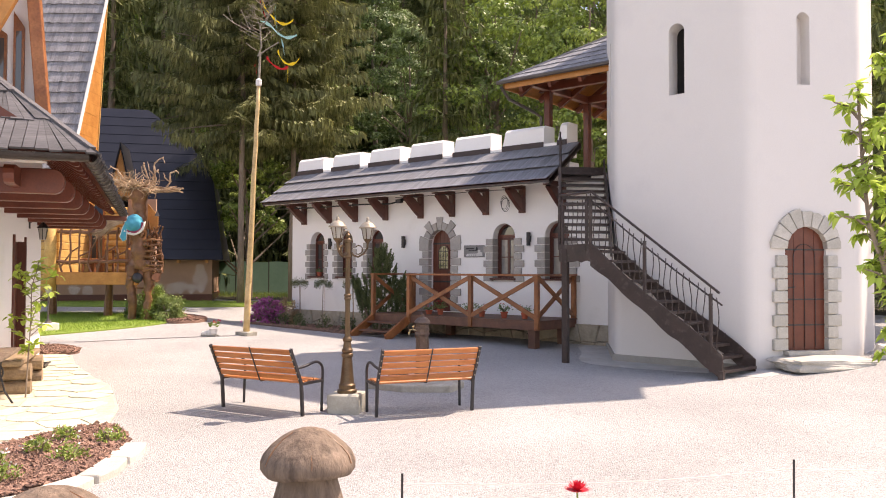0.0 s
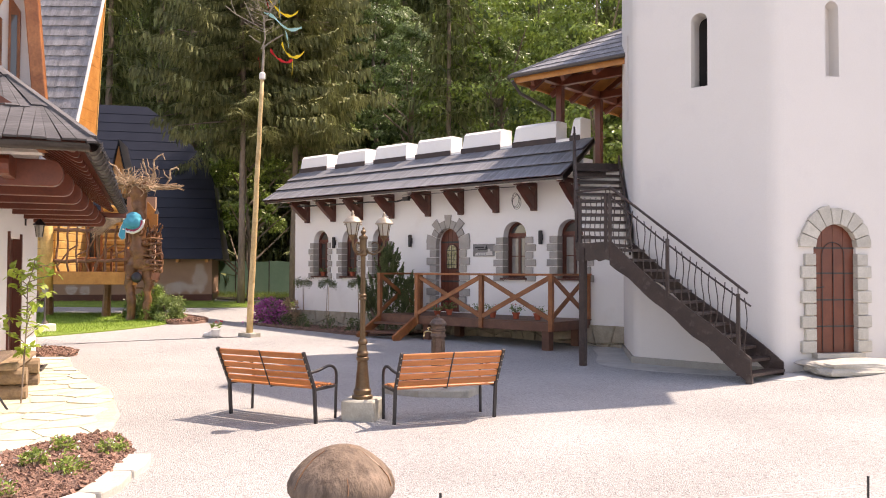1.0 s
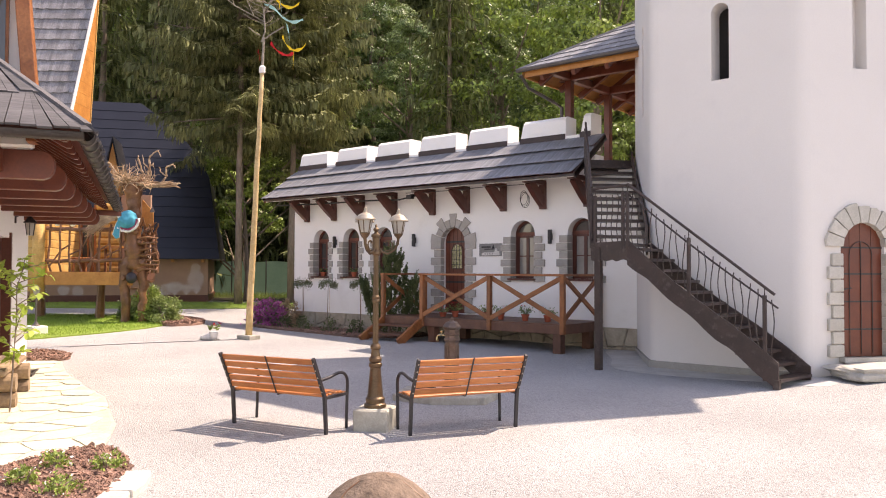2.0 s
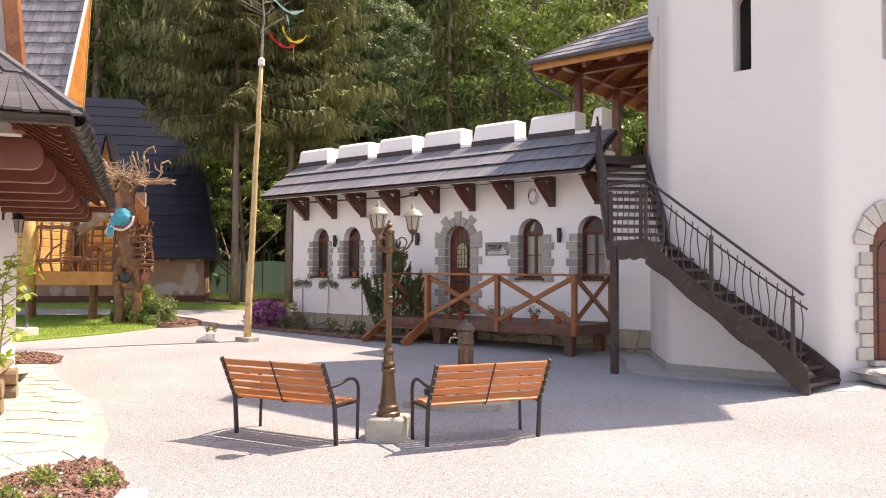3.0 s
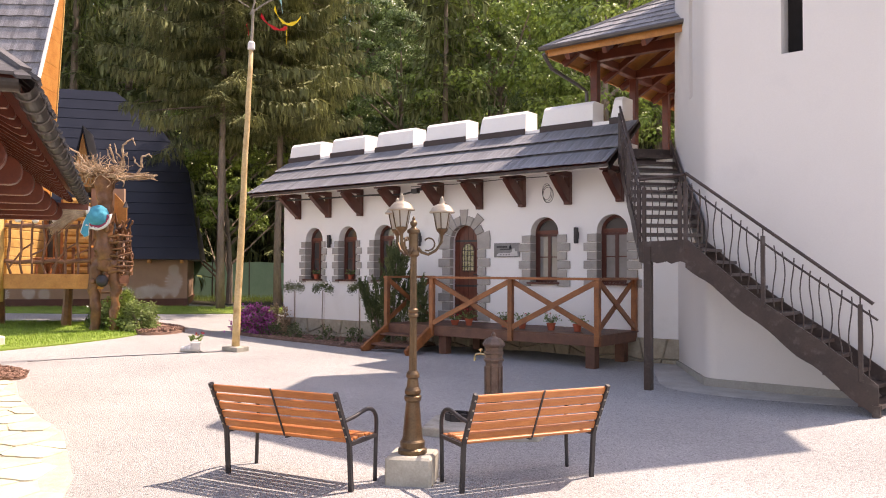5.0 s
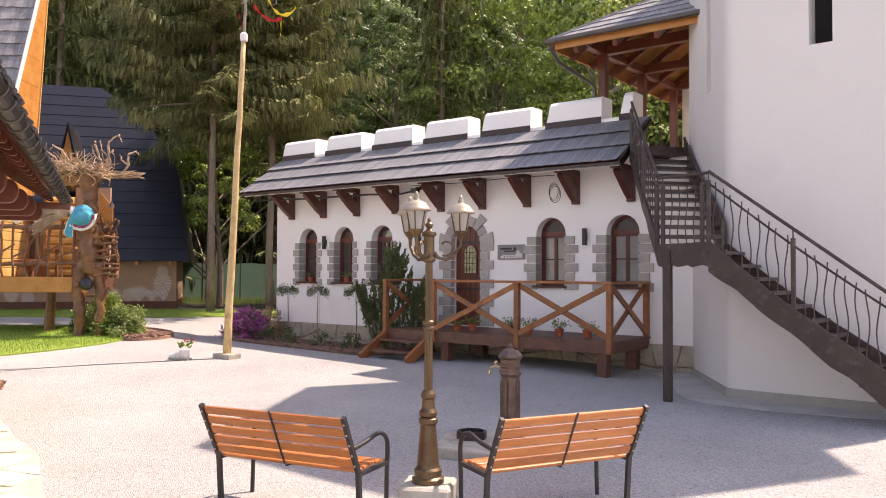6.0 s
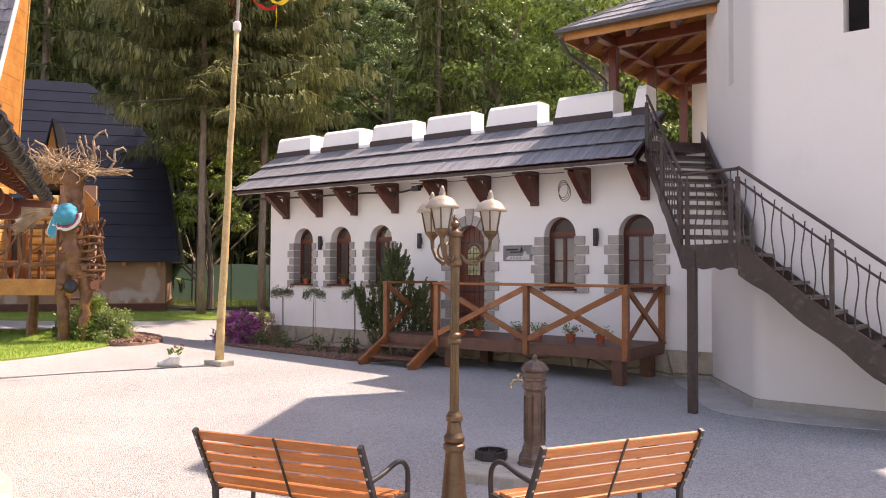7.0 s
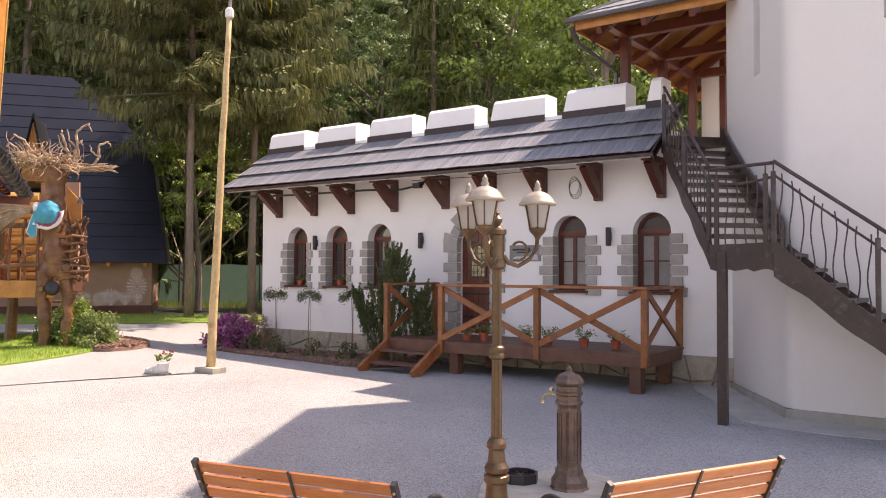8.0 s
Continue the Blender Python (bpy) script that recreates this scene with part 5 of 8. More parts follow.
for k in range(8):
    u = 0.75 + k * 1.15
    m = Matrix(((0, 0, 1, u - 0.06), (-1, 0, 0, 1.45), (0, 1, 0, EZ - 0.36), (0, 0, 0, 1)))
    part("eaves_beam", slabm(tail(1.18, 0.27), 0.0, 0.12, m, bevel=0.01), M_REDWOOD, house)
for k in range(22):
    u = 0.35 + k * 0.41
    m = Matrix(((0, 0, 1, u - 0.03), (-1, 0, 0, 0.85), (0, 1, 0, EZ - 0.10), (0, 0, 0, 1))) @ Matrix(((1, 0, 0, 0), (-0.62, 1, 0, 0.46), (0, 0, 1, 0), (0, 0, 0, 1)))
    part("rafter_tail", slabm(tail(0.72, 0.13), 0.0, 0.07, m), M_REDWOOD, house)
for k in range(6):
    v = 0.7 + k * 0.8
    part("rafter_tail", slabm(tail(1.0, 0.2), 0.0, 0.1, Matrix(((-1, 0, 0, 1.25), (0, 0, 1, v), (0, 1, 0, EZ - 0.30), (0, 0, 0, 1)))), M_REDWOOD, house)
part("wall_plate", boxm(1.2, 9.3, 1.28, 1.42, EZ - 0.12, EZ + 0.06), M_REDWOOD, house)
part("end_beam", beamm((8.6, 1.5, EZ - 0.12), (8.9, -0.1, EZ - 0.12), 0.08, 0.10), M_REDWOOD, house)

rng = random.Random(31)
for face in range(2):
    ax = Vector((1, 0, 0)) if face == 0 else Vector((0, 1, 0))
    flat = Vector((0, 1, 0)) if face == 0 else Vector((1, 0, 0))
    nn = Vector((0, -SL, 1)).normalized() if face == 0 else Vector((-SL, 0, 1)).normalized()
    for r in range(4):
        bm = bmesh.new()
        d0 = r * 0.42 - 0.07
        x = max(d0, -0.05) - 0.05
        end = 9.4 if face == 0 else 6.0
        while x < end:
            w = rng.uniform(0.085, 0.13)
            butt = d0 + rng.uniform(-0.03, 0.02)
            lay = rng.uniform(0.012, 0.024)
            vs = []
            for d, lift in ((butt, 0.022), (d0 + 0.55, 0.0)):
                for h in (0.0, 0.024):
                    for a in (x + 0.004, x + w - 0.004):
                        vs.append(bm.verts.new(ax * max(a, d) + flat * d + Vector((0, 0, EZ + 0.03 + SL * d)) + nn * (lay + lift + h)))
            for q in ((0, 1, 3, 2), (4, 6, 7, 5), (0, 2, 6, 4), (1, 5, 7, 3), (2, 3, 7, 6), (0, 4, 5, 1)):
                bm.faces.new([vs[k] for k in q])
            x += w
        bmesh.ops.recalc_face_normals(bm, faces=bm.faces[:])
        part("shingle_course", bm, M_SHINGLE_OLD, house, "dark grey wooden shingles")
part("hip_ridge", beamm((-0.05, -0.05, EZ + 0.05), (1.75, 1.75, EZ + SL * 1.75 + 0.06), 0.08, 0.03), M_SHINGLE_OLD, house)

# front gable with its barge boards and narrow windows
SIDEWAYS = Matrix(((0, 0, 1, 0), (1, 0, 0, 0), (0, 1, 0, 0), (0, 0, 0, 1)))
part("front_gable", slabm([(0.70, 3.2), (6.5, 3.2), (6.5, 8.2), (1.13, 8.2)], 2.62, 2.9, SIDEWAYS), M_PLASTER, house)
part("barge_board", slabm([(0.58, 3.2), (0.73, 3.2), (1.16, 8.2), (1.01, 8.2)], 2.35, 2.62, SIDEWAYS, bevel=0.01), M_PORCH, house, "red-brown stained barge board")
part("barge_board", slabm([(0.93, 5.25), (1.62, 3.78), (1.95, 3.78), (1.26, 5.25), (0.95, 6.0), (0.60, 6.0)], 2.12, 2.24, SIDEWAYS), M_ORANGE, house, "orange-stained barge board")
for a, b, z1, z2 in ((0.95, 1.075, 4.91, 5.10), (1.15, 1.36, 4.80, 4.95)):
    win = part("window", slabm([(a, 3.75), (b, 3.75), (b, z2), (a, z1)], 2.56, 2.63, SIDEWAYS), M_PORCH, house, "tall red-brown framed window")
    part("pane", boxm(2.55, 2.562, a + 0.03, b - 0.03, 3.9, z1 - 0.06), M_GLASS, win)
part("back_roof", slabm([(2.6, 1.2), (9.2, 1.2), (9.2, 9.0), (2.6, 9.0)], 4.2, 4.4), M_SHINGLE, house)

wl = thing("wall_lantern", HOUSE @ pose(6.6, 1.40, 2.55), "black iron wall lantern on a white wall", "wall lamp")
part("bracket", tubem([(0, 0, 0.05), (0, -0.12, 0.10), (0, -0.22, 0.06), (0, -0.22, 0.0)], 0.012, 6), M_IRON, wl)
part("backplate", boxm(-0.04, 0.04, -0.02, 0.0, -0.05, 0.15), M_IRON, wl)
part("cap", lathem([(0.11, -0.04), (0.10, -0.02), (0.03, 0.05), (0.005, 0.08)], 6, (0, -0.22, 0)), M_IRON, wl)
part("glass", lathem([(0.05, -0.24), (0.075, -0.05), (0.07, -0.04)], 6, (0, -0.22, 0)), M_GLOBE, wl)
for k in range(6):
    a = 2 * math.pi * k / 6
    part("rib", tubem([(0.05 * math.cos(a), -0.22 + 0.05 * math.sin(a), -0.24), (0.078 * math.cos(a), -0.22 + 0.078 * math.sin(a), -0.05)], 0.006, 4), M_IRON, wl)

# ---- log cabin on stilts with the carved tree ----
CAB = facet((-7.30, -4.35, 0.34), (0.763, 0.646))
cabin = thing("log_cabin", CAB, "honey-coloured log cabin on stilts with a branch railing", "cabin")
part("platform", boxm(-3.3, -0.55, 0.0, 3.2, 1.10, 1.34), M_DECK, cabin)
part("edge_board", boxm(-2.3, 0.0, -0.06, 0.0, 1.02, 1.37, bevel=0.01), M_ORANGE, cabin)
part("corner_log", tubem([(-2.48, -0.05, 0.72), (-2.46, -0.05, 1.8), (-2.5, -0.05, 3.6)], [0.17, 0.16, 0.15], 12), M_LOG, cabin, smooth=True)
for k in range(12):
    part("plank", boxm(-3.6, -2.62, -0.02, 0.06, 0.85 + k * 0.23, 0.85 + k * 0.23 + 0.22, bevel=0.012), M_LOG, cabin)
for k in range(10):
    z = 1.36 + k * 0.215
    part("plank", boxm(-2.38, -2.30, 0.10, 1.98, z, z + 0.208, bevel=0.014), M_LOG, cabin)
for k in range(10):
    z = 1.45 + k * 0.20
    part("log", tubem([(-1.80, 2.0, z), (-1.15, 2.0, z)], 0.105, 8), M_LOG, cabin)
part("cabin_window", boxm(-2.28, -1.82, 2.02, 2.06, 1.75, 3.0), M_GLASS, cabin)
for q in ((-2.30, -2.22, 1.36, 3.3), (-1.88, -1.80, 1.36, 3.3), (-2.22, -1.88, 1.36, 1.76), (-2.22, -1.88, 2.96, 3.06), (-2.07, -2.03, 1.76, 2.96)):
    part("window_frame", boxm(q[0], q[1], 1.95, 2.02, q[2], q[3]), M_PORCH, cabin)
part("back_wall", boxm(-1.15, -0.30, 2.05, 2.15, 1.34, 3.6), M_BROWNWALL, cabin)
part("cabin_window", boxm(-0.95, -0.35, 2.02, 2.06, 2.0, 2.9), M_GLASS, cabin)
part("stilt", tubem([(-1.25, 0.9, -0.1), (-1.20, 0.9, 1.1)], [0.13, 0.10], 8), M_TRUNK, cabin)
part("stilt", tubem([(-0.72, 1.2, -0.1), (-0.60, 1.2, 1.1)], [0.12, 0.09], 8), M_TRUNK, cabin)
part("stilt", tubem([(-3.0, 1.2, -0.1), (-3.0, 1.2, 1.1)], [0.13, 0.10], 8), M_TRUNK, cabin)
for k in range(4):
    part("step", boxm(-0.45, 0.0, 1.0 + 0.22 * (3 - k), 1.25 + 0.22 * (3 - k), 0.22 + k * 0.22, 0.27 + k * 0.22), M_TRUNK, cabin)
rng = random.Random(17)
for z, r in ((2.50, 0.055), (1.66, 0.05)):
    part("rail", tubem([(-2.3 + 2.2 * i / 8, 0.02 + rng.uniform(-0.03, 0.03), z + rng.uniform(-0.03, 0.03)) for i in range(9)], r, 8), M_RAIL, cabin)
for k in range(8):
    x = -2.20 + k * 0.265
    pts = [(x + rng.uniform(-0.04, 0.04), rng.uniform(-0.04, 0.04), 1.37 + 1.25 * i / 5) for i in range(6)]
    part("branch_baluster", tubem(pts, 0.026 + rng.uniform(0, 0.01), 6), M_RAIL, cabin)
for k in range(4):
    part("branch_baluster", tubem([(-2.2 + k * 0.5, -0.03, 1.5 + 0.3 * (k % 2)), (-1.9 + k * 0.5, 0.03, 1.95), (-1.65 + k * 0.5, 0.0, 2.1 + 0.25 * (k % 2))], 0.022, 6), M_RAIL, cabin)
# steep shingled roof of the cabin: the slope faces the yard, the boarded gable the carved tree
RZ0, RZ1 = 3.40, 10.40
slope_y = lambda z: 0.29 + 0.40 * (z - 3.40)
rear_y = lambda z: 2.28 + 0.115 * (z - 3.40)
YZ = Matrix(((0, 0, 1, 0), (1, 0, 0, 0), (0, 1, 0, 0), (0, 0, 0, 1)))
cabin_roof = part("roof", slabm([(slope_y(RZ0), RZ0), (slope_y(RZ0) + 0.10, RZ0), (slope_y(RZ1) + 0.10, RZ1), (slope_y(RZ1), RZ1)], -6.4, -2.33, YZ), M_ORANGE, cabin, "steep roof of silvery weathered shingles")
part("rear_slope", slabm([(rear_y(RZ0) - 0.16, RZ0), (rear_y(RZ0) - 0.06, RZ0), (slope_y(RZ1), RZ1 - 0.1), (slope_y(RZ1) - 0.1, RZ1 - 0.1)], -6.4, -2.42, YZ), M_SHINGLE_OLD, cabin_roof)
part("far_gable", slabm([(slope_y(RZ0) + 0.1, RZ0), (rear_y(RZ0) - 0.2, RZ0), (slope_y(RZ1) - 0.1, RZ1 - 0.3)], -6.3, -6.2, YZ), M_LOG, cabin_roof)
part("attic_floor", boxm(-6.2, -2.43, 0.42, 2.1, 3.41, 3.47), M_LOG, cabin_roof)
rng = random.Random(36)
RUN = Vector((0, 0.40, 1)).normalized()
OUT = Vector((0, -1, 0.40)).normalized()
for r in range(21):
    bm = bmesh.new()
    z = RZ0 - 0.08 + 0.345 * r
    x = -2.27
    while x > -4.6:
        w = rng.uniform(0.065, 0.11)
        mm = Matrix((Vector((1, 0, 0)), RUN, OUT)).transposed().to_4x4()
        mm.translation = Vector((x - w, slope_y(z), z)) + OUT * rng.uniform(0.0, 0.006)
        v = box(bm, 0.002, w - 0.002, rng.uniform(-0.015, 0.015), 0.42, 0.0, 0.018, mm)
        for q in v[:2] + v[4:6]:
            q.co += OUT * 0.04
        x -= w
    part("shingle_course", bm, M_SHINGLE_LIGHT, cabin_roof, "silvery weathered wooden shingles")
part("verge_trim", beamm((-2.255, slope_y(RZ0) - 0.05, RZ0), (-2.255, slope_y(RZ1) - 0.05, RZ1), 0.03, 0.13, OUT), M_WHITEPAINT, cabin_roof, "pale verge board")
for k in range(20):
    z0, z1 = RZ0 + 0.35 * k, RZ0 + 0.35 * k + 0.344
    if rear_y(z1) - slope_y(z1) < 0.12:
        break
    pts = [(slope_y(z0) + 0.08, z0), (rear_y(z0), z0), (rear_y(z1), z1), (slope_y(z1) + 0.08, z1)]
    part("gable_board", slabm(pts, -2.40, -2.32 + rng.uniform(0, 0.006), YZ), M_ORANGE, cabin_roof, "orange-stained gable board")
part("corner_trim", beamm((-2.31, rear_y(RZ0), RZ0), (-2.31, rear_y(9.9), 9.9), 0.05, 0.035), M_LOG, cabin_roof)
table = thing("porch_table", CAB @ pose(-0.95, 1.0, 1.34), "small orange wooden table on the cabin porch", "table")
part("tabletop", boxm(-0.35, 0.35, -0.3, 0.3, 0.68, 0.73), M_ORANGE, table)
for x in (-0.3, 0.3):
    for y in (-0.25, 0.25):
        part("leg", boxm(x - 0.03, x + 0.03, y - 0.03, y + 0.03, 0, 0.68), M_TRUNK, table)
for k, x in enumerate((-1.75, -1.42)):
    st = thing("stool", CAB @ pose(x, 0.55, 1.34), "small reddish wooden stool on the cabin porch", "stool", "porch stools")
    part("seat", lathem([(0.15, 0.36), (0.16, 0.38), (0.16, 0.41), (0.14, 0.42)], 10), M_PORCH, st)
    for a in (0.5, 2.6, 4.7):
        part("leg", tubem([(0.16 * math.cos(a), 0.16 * math.sin(a), 0), (0.09 * math.cos(a), 0.09 * math.sin(a), 0.37)], 0.022, 6), M_PORCH, st)
for k, (x, z) in enumerate(((-2.02, 2.62), (-1.62, 2.60), (-1.15, 2.60))):
    jug = tagged(link("jug", lathem([(0.045, 0), (0.075, 0.05), (0.07, 0.11), (0.04, 0.15), (0.05, 0.18)], 12), M_WHITEPAINT, smooth=True), "pale pottery jug upturned on the railing", "jug", "jugs on the railing")
    jug.matrix_basis = CAB @ pose(x, 0.02, z - 0.04)

tree = thing("carved_tree", CAB @ pose(0, 0, 0), "brown carved tree trunk on two legs with a nest of twigs", "carved tree")


def gnarled(bm, pts, radii, seed, rough=0.022, n=12):
    """A knotty limb: the path is cut finer and swollen and bent at random."""
    rr = random.Random(seed)
    path, rad = [], []
    for (p, q), (a, b) in zip(zip(pts, pts[1:]), zip(radii, radii[1:])):
        for k in range(4):
            path.append(Vector(p).lerp(Vector(q), k / 4) + Vector((rr.uniform(-1, 1), rr.uniform(-1, 1), 0)) * rough)
            rad.append((a + (b - a) * k / 4) * rr.uniform(0.88, 1.14))
    path.append(Vector(pts[-1]))
    rad.append(radii[-1])
    tube(bm, path, rad, n)


bm = bmesh.new()
gnarled(bm, [(-0.20, -0.02, -0.1), (-0.16, -0.02, 0.5), (-0.23, 0.0, 1.0), (-0.18, 0.0, 1.45), (-0.05, 0, 1.8)], [0.12, 0.11, 0.13, 0.16, 0.17], 1)
gnarled(bm, [(0.27, -0.02, -0.1), (0.25, -0.02, 0.5), (0.28, 0.0, 1.0), (0.20, 0.0, 1.45), (0.05, 0, 1.8)], [0.115, 0.105, 0.12, 0.15, 0.16], 2)
gnarled(bm, [(0.0, 0, 1.45), (0.03, 0, 1.9), (-0.02, 0, 2.4), (0.02, 0, 2.9), (-0.04, 0, 3.3), (-0.06, 0, 3.75)], [0.21, 0.23, 0.20, 0.18, 0.17, 0.27], 3, 0.03, 14)
for v in bm.verts:
    v.co += Vector((1, 1, 0.3)) * 0.035 * noise.noise(v.co * 6.0)
part("trunk", bm, M_TRUNK, tree, smooth=True)
for k, (x, z, r) in enumerate(((0.10, 2.42, 0.075), (0.30, 1.62, 0.085), (-0.12, 1.95, 0.06), (0.22, 2.15, 0.06), (-0.20, 1.2, 0.06))):
    part("burl", lathem([(r * 1.25, -0.03), (r, 0.03), (r * 0.6, r * 0.7), (0.0, r * 0.8)], 9, m=pose(x, -0.17, z, 90)), M_TRUNK, tree, smooth=True)
part("knot", lathem([(0.13, -0.05), (0.15, 0.0), (0.11, 0.05), (0.0, 0.06)], 12, m=pose(0.04, -0.22, 1.22, 90)), M_IRON, tree, "round dark knot between the legs", smooth=True)
for k in range(20):
    x = 0.18 + 0.42 * (k % 7) / 6
    z0 = (1.35, 1.75, 2.1)[k // 7]
    bm = bmesh.new()
    gnarled(bm, [(x, rng.uniform(-0.1, 0.2), z0), (x + rng.uniform(-0.06, 0.10), rng.uniform(-0.1, 0.2), z0 + 0.3), (x + rng.uniform(-0.06, 0.16), rng.uniform(-0.1, 0.2), z0 + rng.uniform(0.5, 0.75))], [0.045, 0.035, 0.018], k, 0.02, 7)
    part("branch", bm, M_TRUNK, tree)
for k in range(7):
    z = 1.4 + 0.14 * k
    part("branch", tubem([(0.15, -0.12, z), (0.40, -0.16 + rng.uniform(-0.05, 0.05), z + rng.uniform(-0.04, 0.06)), (0.62 + rng.uniform(0, 0.16), -0.08, z + rng.uniform(-0.03, 0.1))], [0.035, 0.03, 0.02], 7), M_TRUNK, tree)
for z in (1.55, 1.75, 1.15):
    part("side_shelf", boxm(0.22, 0.46, -0.05, 0.25, z - 0.07, z, bevel=0.015), M_TRUNK, tree)
part("side_board", slabm([(0.15, 2.6), (0.44, 2.5), (0.44, 2.98), (0.15, 3.3)], -0.22, -0.18, UPRIGHT_OUT), M_ORANGE, tree)
bm = bmesh.new()
for k in range(165):
    a = rng.uniform(0, 6.28)
    r0 = rng.uniform(0.0, 0.45)
    p = Vector((-0.22 + r0 * math.cos(a) * 1.3, r0 * math.sin(a), 3.66 + rng.uniform(0, 0.16)))
    d = Vector((1.25 * math.cos(a) - 0.25, math.sin(a), rng.uniform(-0.1, 0.7))).normalized()
    pts, rad = [p], [rng.uniform(0.013, 0.026)]
    for j in range(rng.choice((5, 6, 8))):
        d = (d + Vector((rng.uniform(-0.9, 0.9), rng.uniform(-0.9, 0.9), rng.uniform(-0.65, 0.75)))).normalized()
        pts.append(pts[-1] + d * rng.uniform(0.06, 0.12))
        rad.append(rad[-1] * rng.uniform(0.78, 0.95))
    tube(bm, pts, rad, 5)
for k in range(34):
    z = 3.66 + rng.uniform(-0.03, 0.10)
    e = 1.15 + rng.uniform(-0.5, 0.08)
    pts = [Vector((-0.2 + (e + 0.2) * i / 6, rng.uniform(-0.2, 0.2), z + rng.uniform(-0.035, 0.035))) for i in range(7)]
    tube(bm, pts, [0.024 - 0.0026 * i for i in range(7)], 5)
part("twig_nest", bm, M_TWIG, tree, "bundle of pale dry twigs")
for k, (x0, dx, h) in enumerate(((0.30, 0.30, 0.85), (0.12, -0.05, 0.70), (0.35, 0.12, 0.50), (0.75, 0.25, 0.48), (-0.55, -0.30, 0.60), (-0.75, -0.2, 0.42))):
    bm = bmesh.new()
    top = Vector((x0 + dx, 0.03, 3.75 + h))
    gnarled(bm, [(x0 - 0.05, 0, 3.7), (x0 + 0.08, 0.05, 3.7 + h * 0.45), (x0 + dx * 0.3, 0.0, 3.75 + h * 0.8), top, (x0 + dx * 1.25, 0.03, 3.75 + h * 0.8)], [0.03, 0.027, 0.023, 0.018, 0.010], 40 + k, 0.02, 6)
    gnarled(bm, [(x0 + 0.07, 0.04, 3.7 + h * 0.45), (x0 - 0.06, 0.0, 3.72 + h * 0.62), (x0 - 0.12, 0.04, 3.75 + h * 0.85)], [0.021, 0.017, 0.010], 60 + k, 0.015, 5)
    part("antler", bm, M_TWIG, tree)
part("bell", lathem([(0.07, 0), (0.05, 0.05), (0.02, 0.12), (0.003, 0.16)], 8, (0.48, 0, 2.95)), M_GUTTER, tree)
part("bell_cord", tubem([(0.48, 0, 3.1), (0.48, 0, 3.7)], 0.004, 4), M_CABLE, tree)

bundle = thing("cloth_bundle", CAB @ pose(-0.02, -0.34, 2.72), "turquoise cloth bundle with a broom tied to the tree", "decoration")
bm = bmesh.new()
bmesh.ops.create_icosphere(bm, subdivisions=4, radius=0.25)
for v in bm.verts:
    fold = abs(noise.noise(v.co * 6.0)) * 0.30 + 0.10 * noise.noise(v.co * 13.0)
    v.co *= 1.03 - fold * 0.55
    v.co.y *= 0.85
part("cap", bm, M_TURQ, bundle, smooth=True)
for k, (dr, mat, lab) in enumerate(((0.0, M_CLOTHRED, "dark red knitted band"), (0.05, M_WHITEPAINT, "white fluffy trim"))):
    bm = bmesh.new()
    arc = [-2.5 + 0.125 * i for i in range(22)]
    tube(bm, [((0.25 + dr) * math.cos(a), -0.04 - 0.03 * k, (0.25 + dr) * math.sin(a)) for a in arc], [0.045 - 0.012 * k] * 22, 9)
    for v in bm.verts:
        v.co += Vector((1, 0.5, 1)) * 0.035 * noise.noise(v.co * 21.0)
    part("band", bm, mat, bundle, lab, smooth=True)
for k, (mat, off, wd) in enumerate(((M_WHITEPAINT, 0.0, 0.105), (M_TURQ, -0.012, 0.080))):
    pts = [(-0.20, 0.06), (-0.20 - wd, -0.14), (-0.27 - wd, -0.38), (-0.24 - wd * 0.4, -0.50 + 0.25 * (0.105 - wd)), (-0.22 + wd * 0.4, -0.46), (-0.20 + wd * 0.3, -0.18)]
    part("scarf", slabm(pts, 0.06 - off, 0.09 - off, UPRIGHT_OUT), mat, bundle)
part("knot", lathem([(0.02, -0.11), (0.06, -0.08), (0.085, 0.0), (0.06, 0.08), (0.02, 0.10)], 10, m=pose(-0.27, 0.03, 0.09, 0, 80)), M_TWIG, bundle, "pale brown binding of the broom", smooth=True)
bm = bmesh.new()
for k in range(150):
    s0 = Vector((-0.30, 0, 0.05))
    e = Vector((-0.98 + rng.uniform(-0.15, 0.15), rng.uniform(-0.14, 0.14), -0.14 + rng.uniform(-0.32, 0.32)))
    tube(bm, [s0 + Vector((0, rng.uniform(-0.06, 0.06), rng.uniform(-0.06, 0.06))), (s0 + e) / 2 + Vector((0, 0, 0.06)), e], [0.009, 0.009, 0.004], 3)
part("broom", bm, M_TWIG, bundle, "bundle of dry broom twigs")
part("knitted_cuff", lathem([(0.10, -0.05), (0.13, 0), (0.10, 0.05)], 10, m=pose(-0.2, 0, 0.1, 0, 80)), M_WHITEPAINT, bundle, smooth=True)

# ---- dark-roofed house behind ----
AH = facet((-13.5, 2.05, 0.55), (0.60, 0.80))
dark_house = thing("dark_roof_house", AH, "brown house with painted white ornaments under a steep dark roof", "house")
part("wall", boxm(-8.5, 0.0, 0.0, 5.6, 0.28, 1.75), M_BROWNWALL, dark_house)
part("plinth", boxm(-8.55, 0.05, -0.05, 5.6, -0.3, 0.28), M_DARKRED, dark_house)
part("corner_post", boxm(-0.12, 0.03, -0.03, 0.15, 0.28, 1.7), M_BROWNWALL, dark_house)
EDGE = [(0.45, -0.55, 1.62), (0.12, 0.70, 3.8), (-0.03, 1.27, 4.8), (-0.50, 1.80, 5.73), (-1.35, 2.42, 6.82), (-2.83, 3.10, 8.0)]


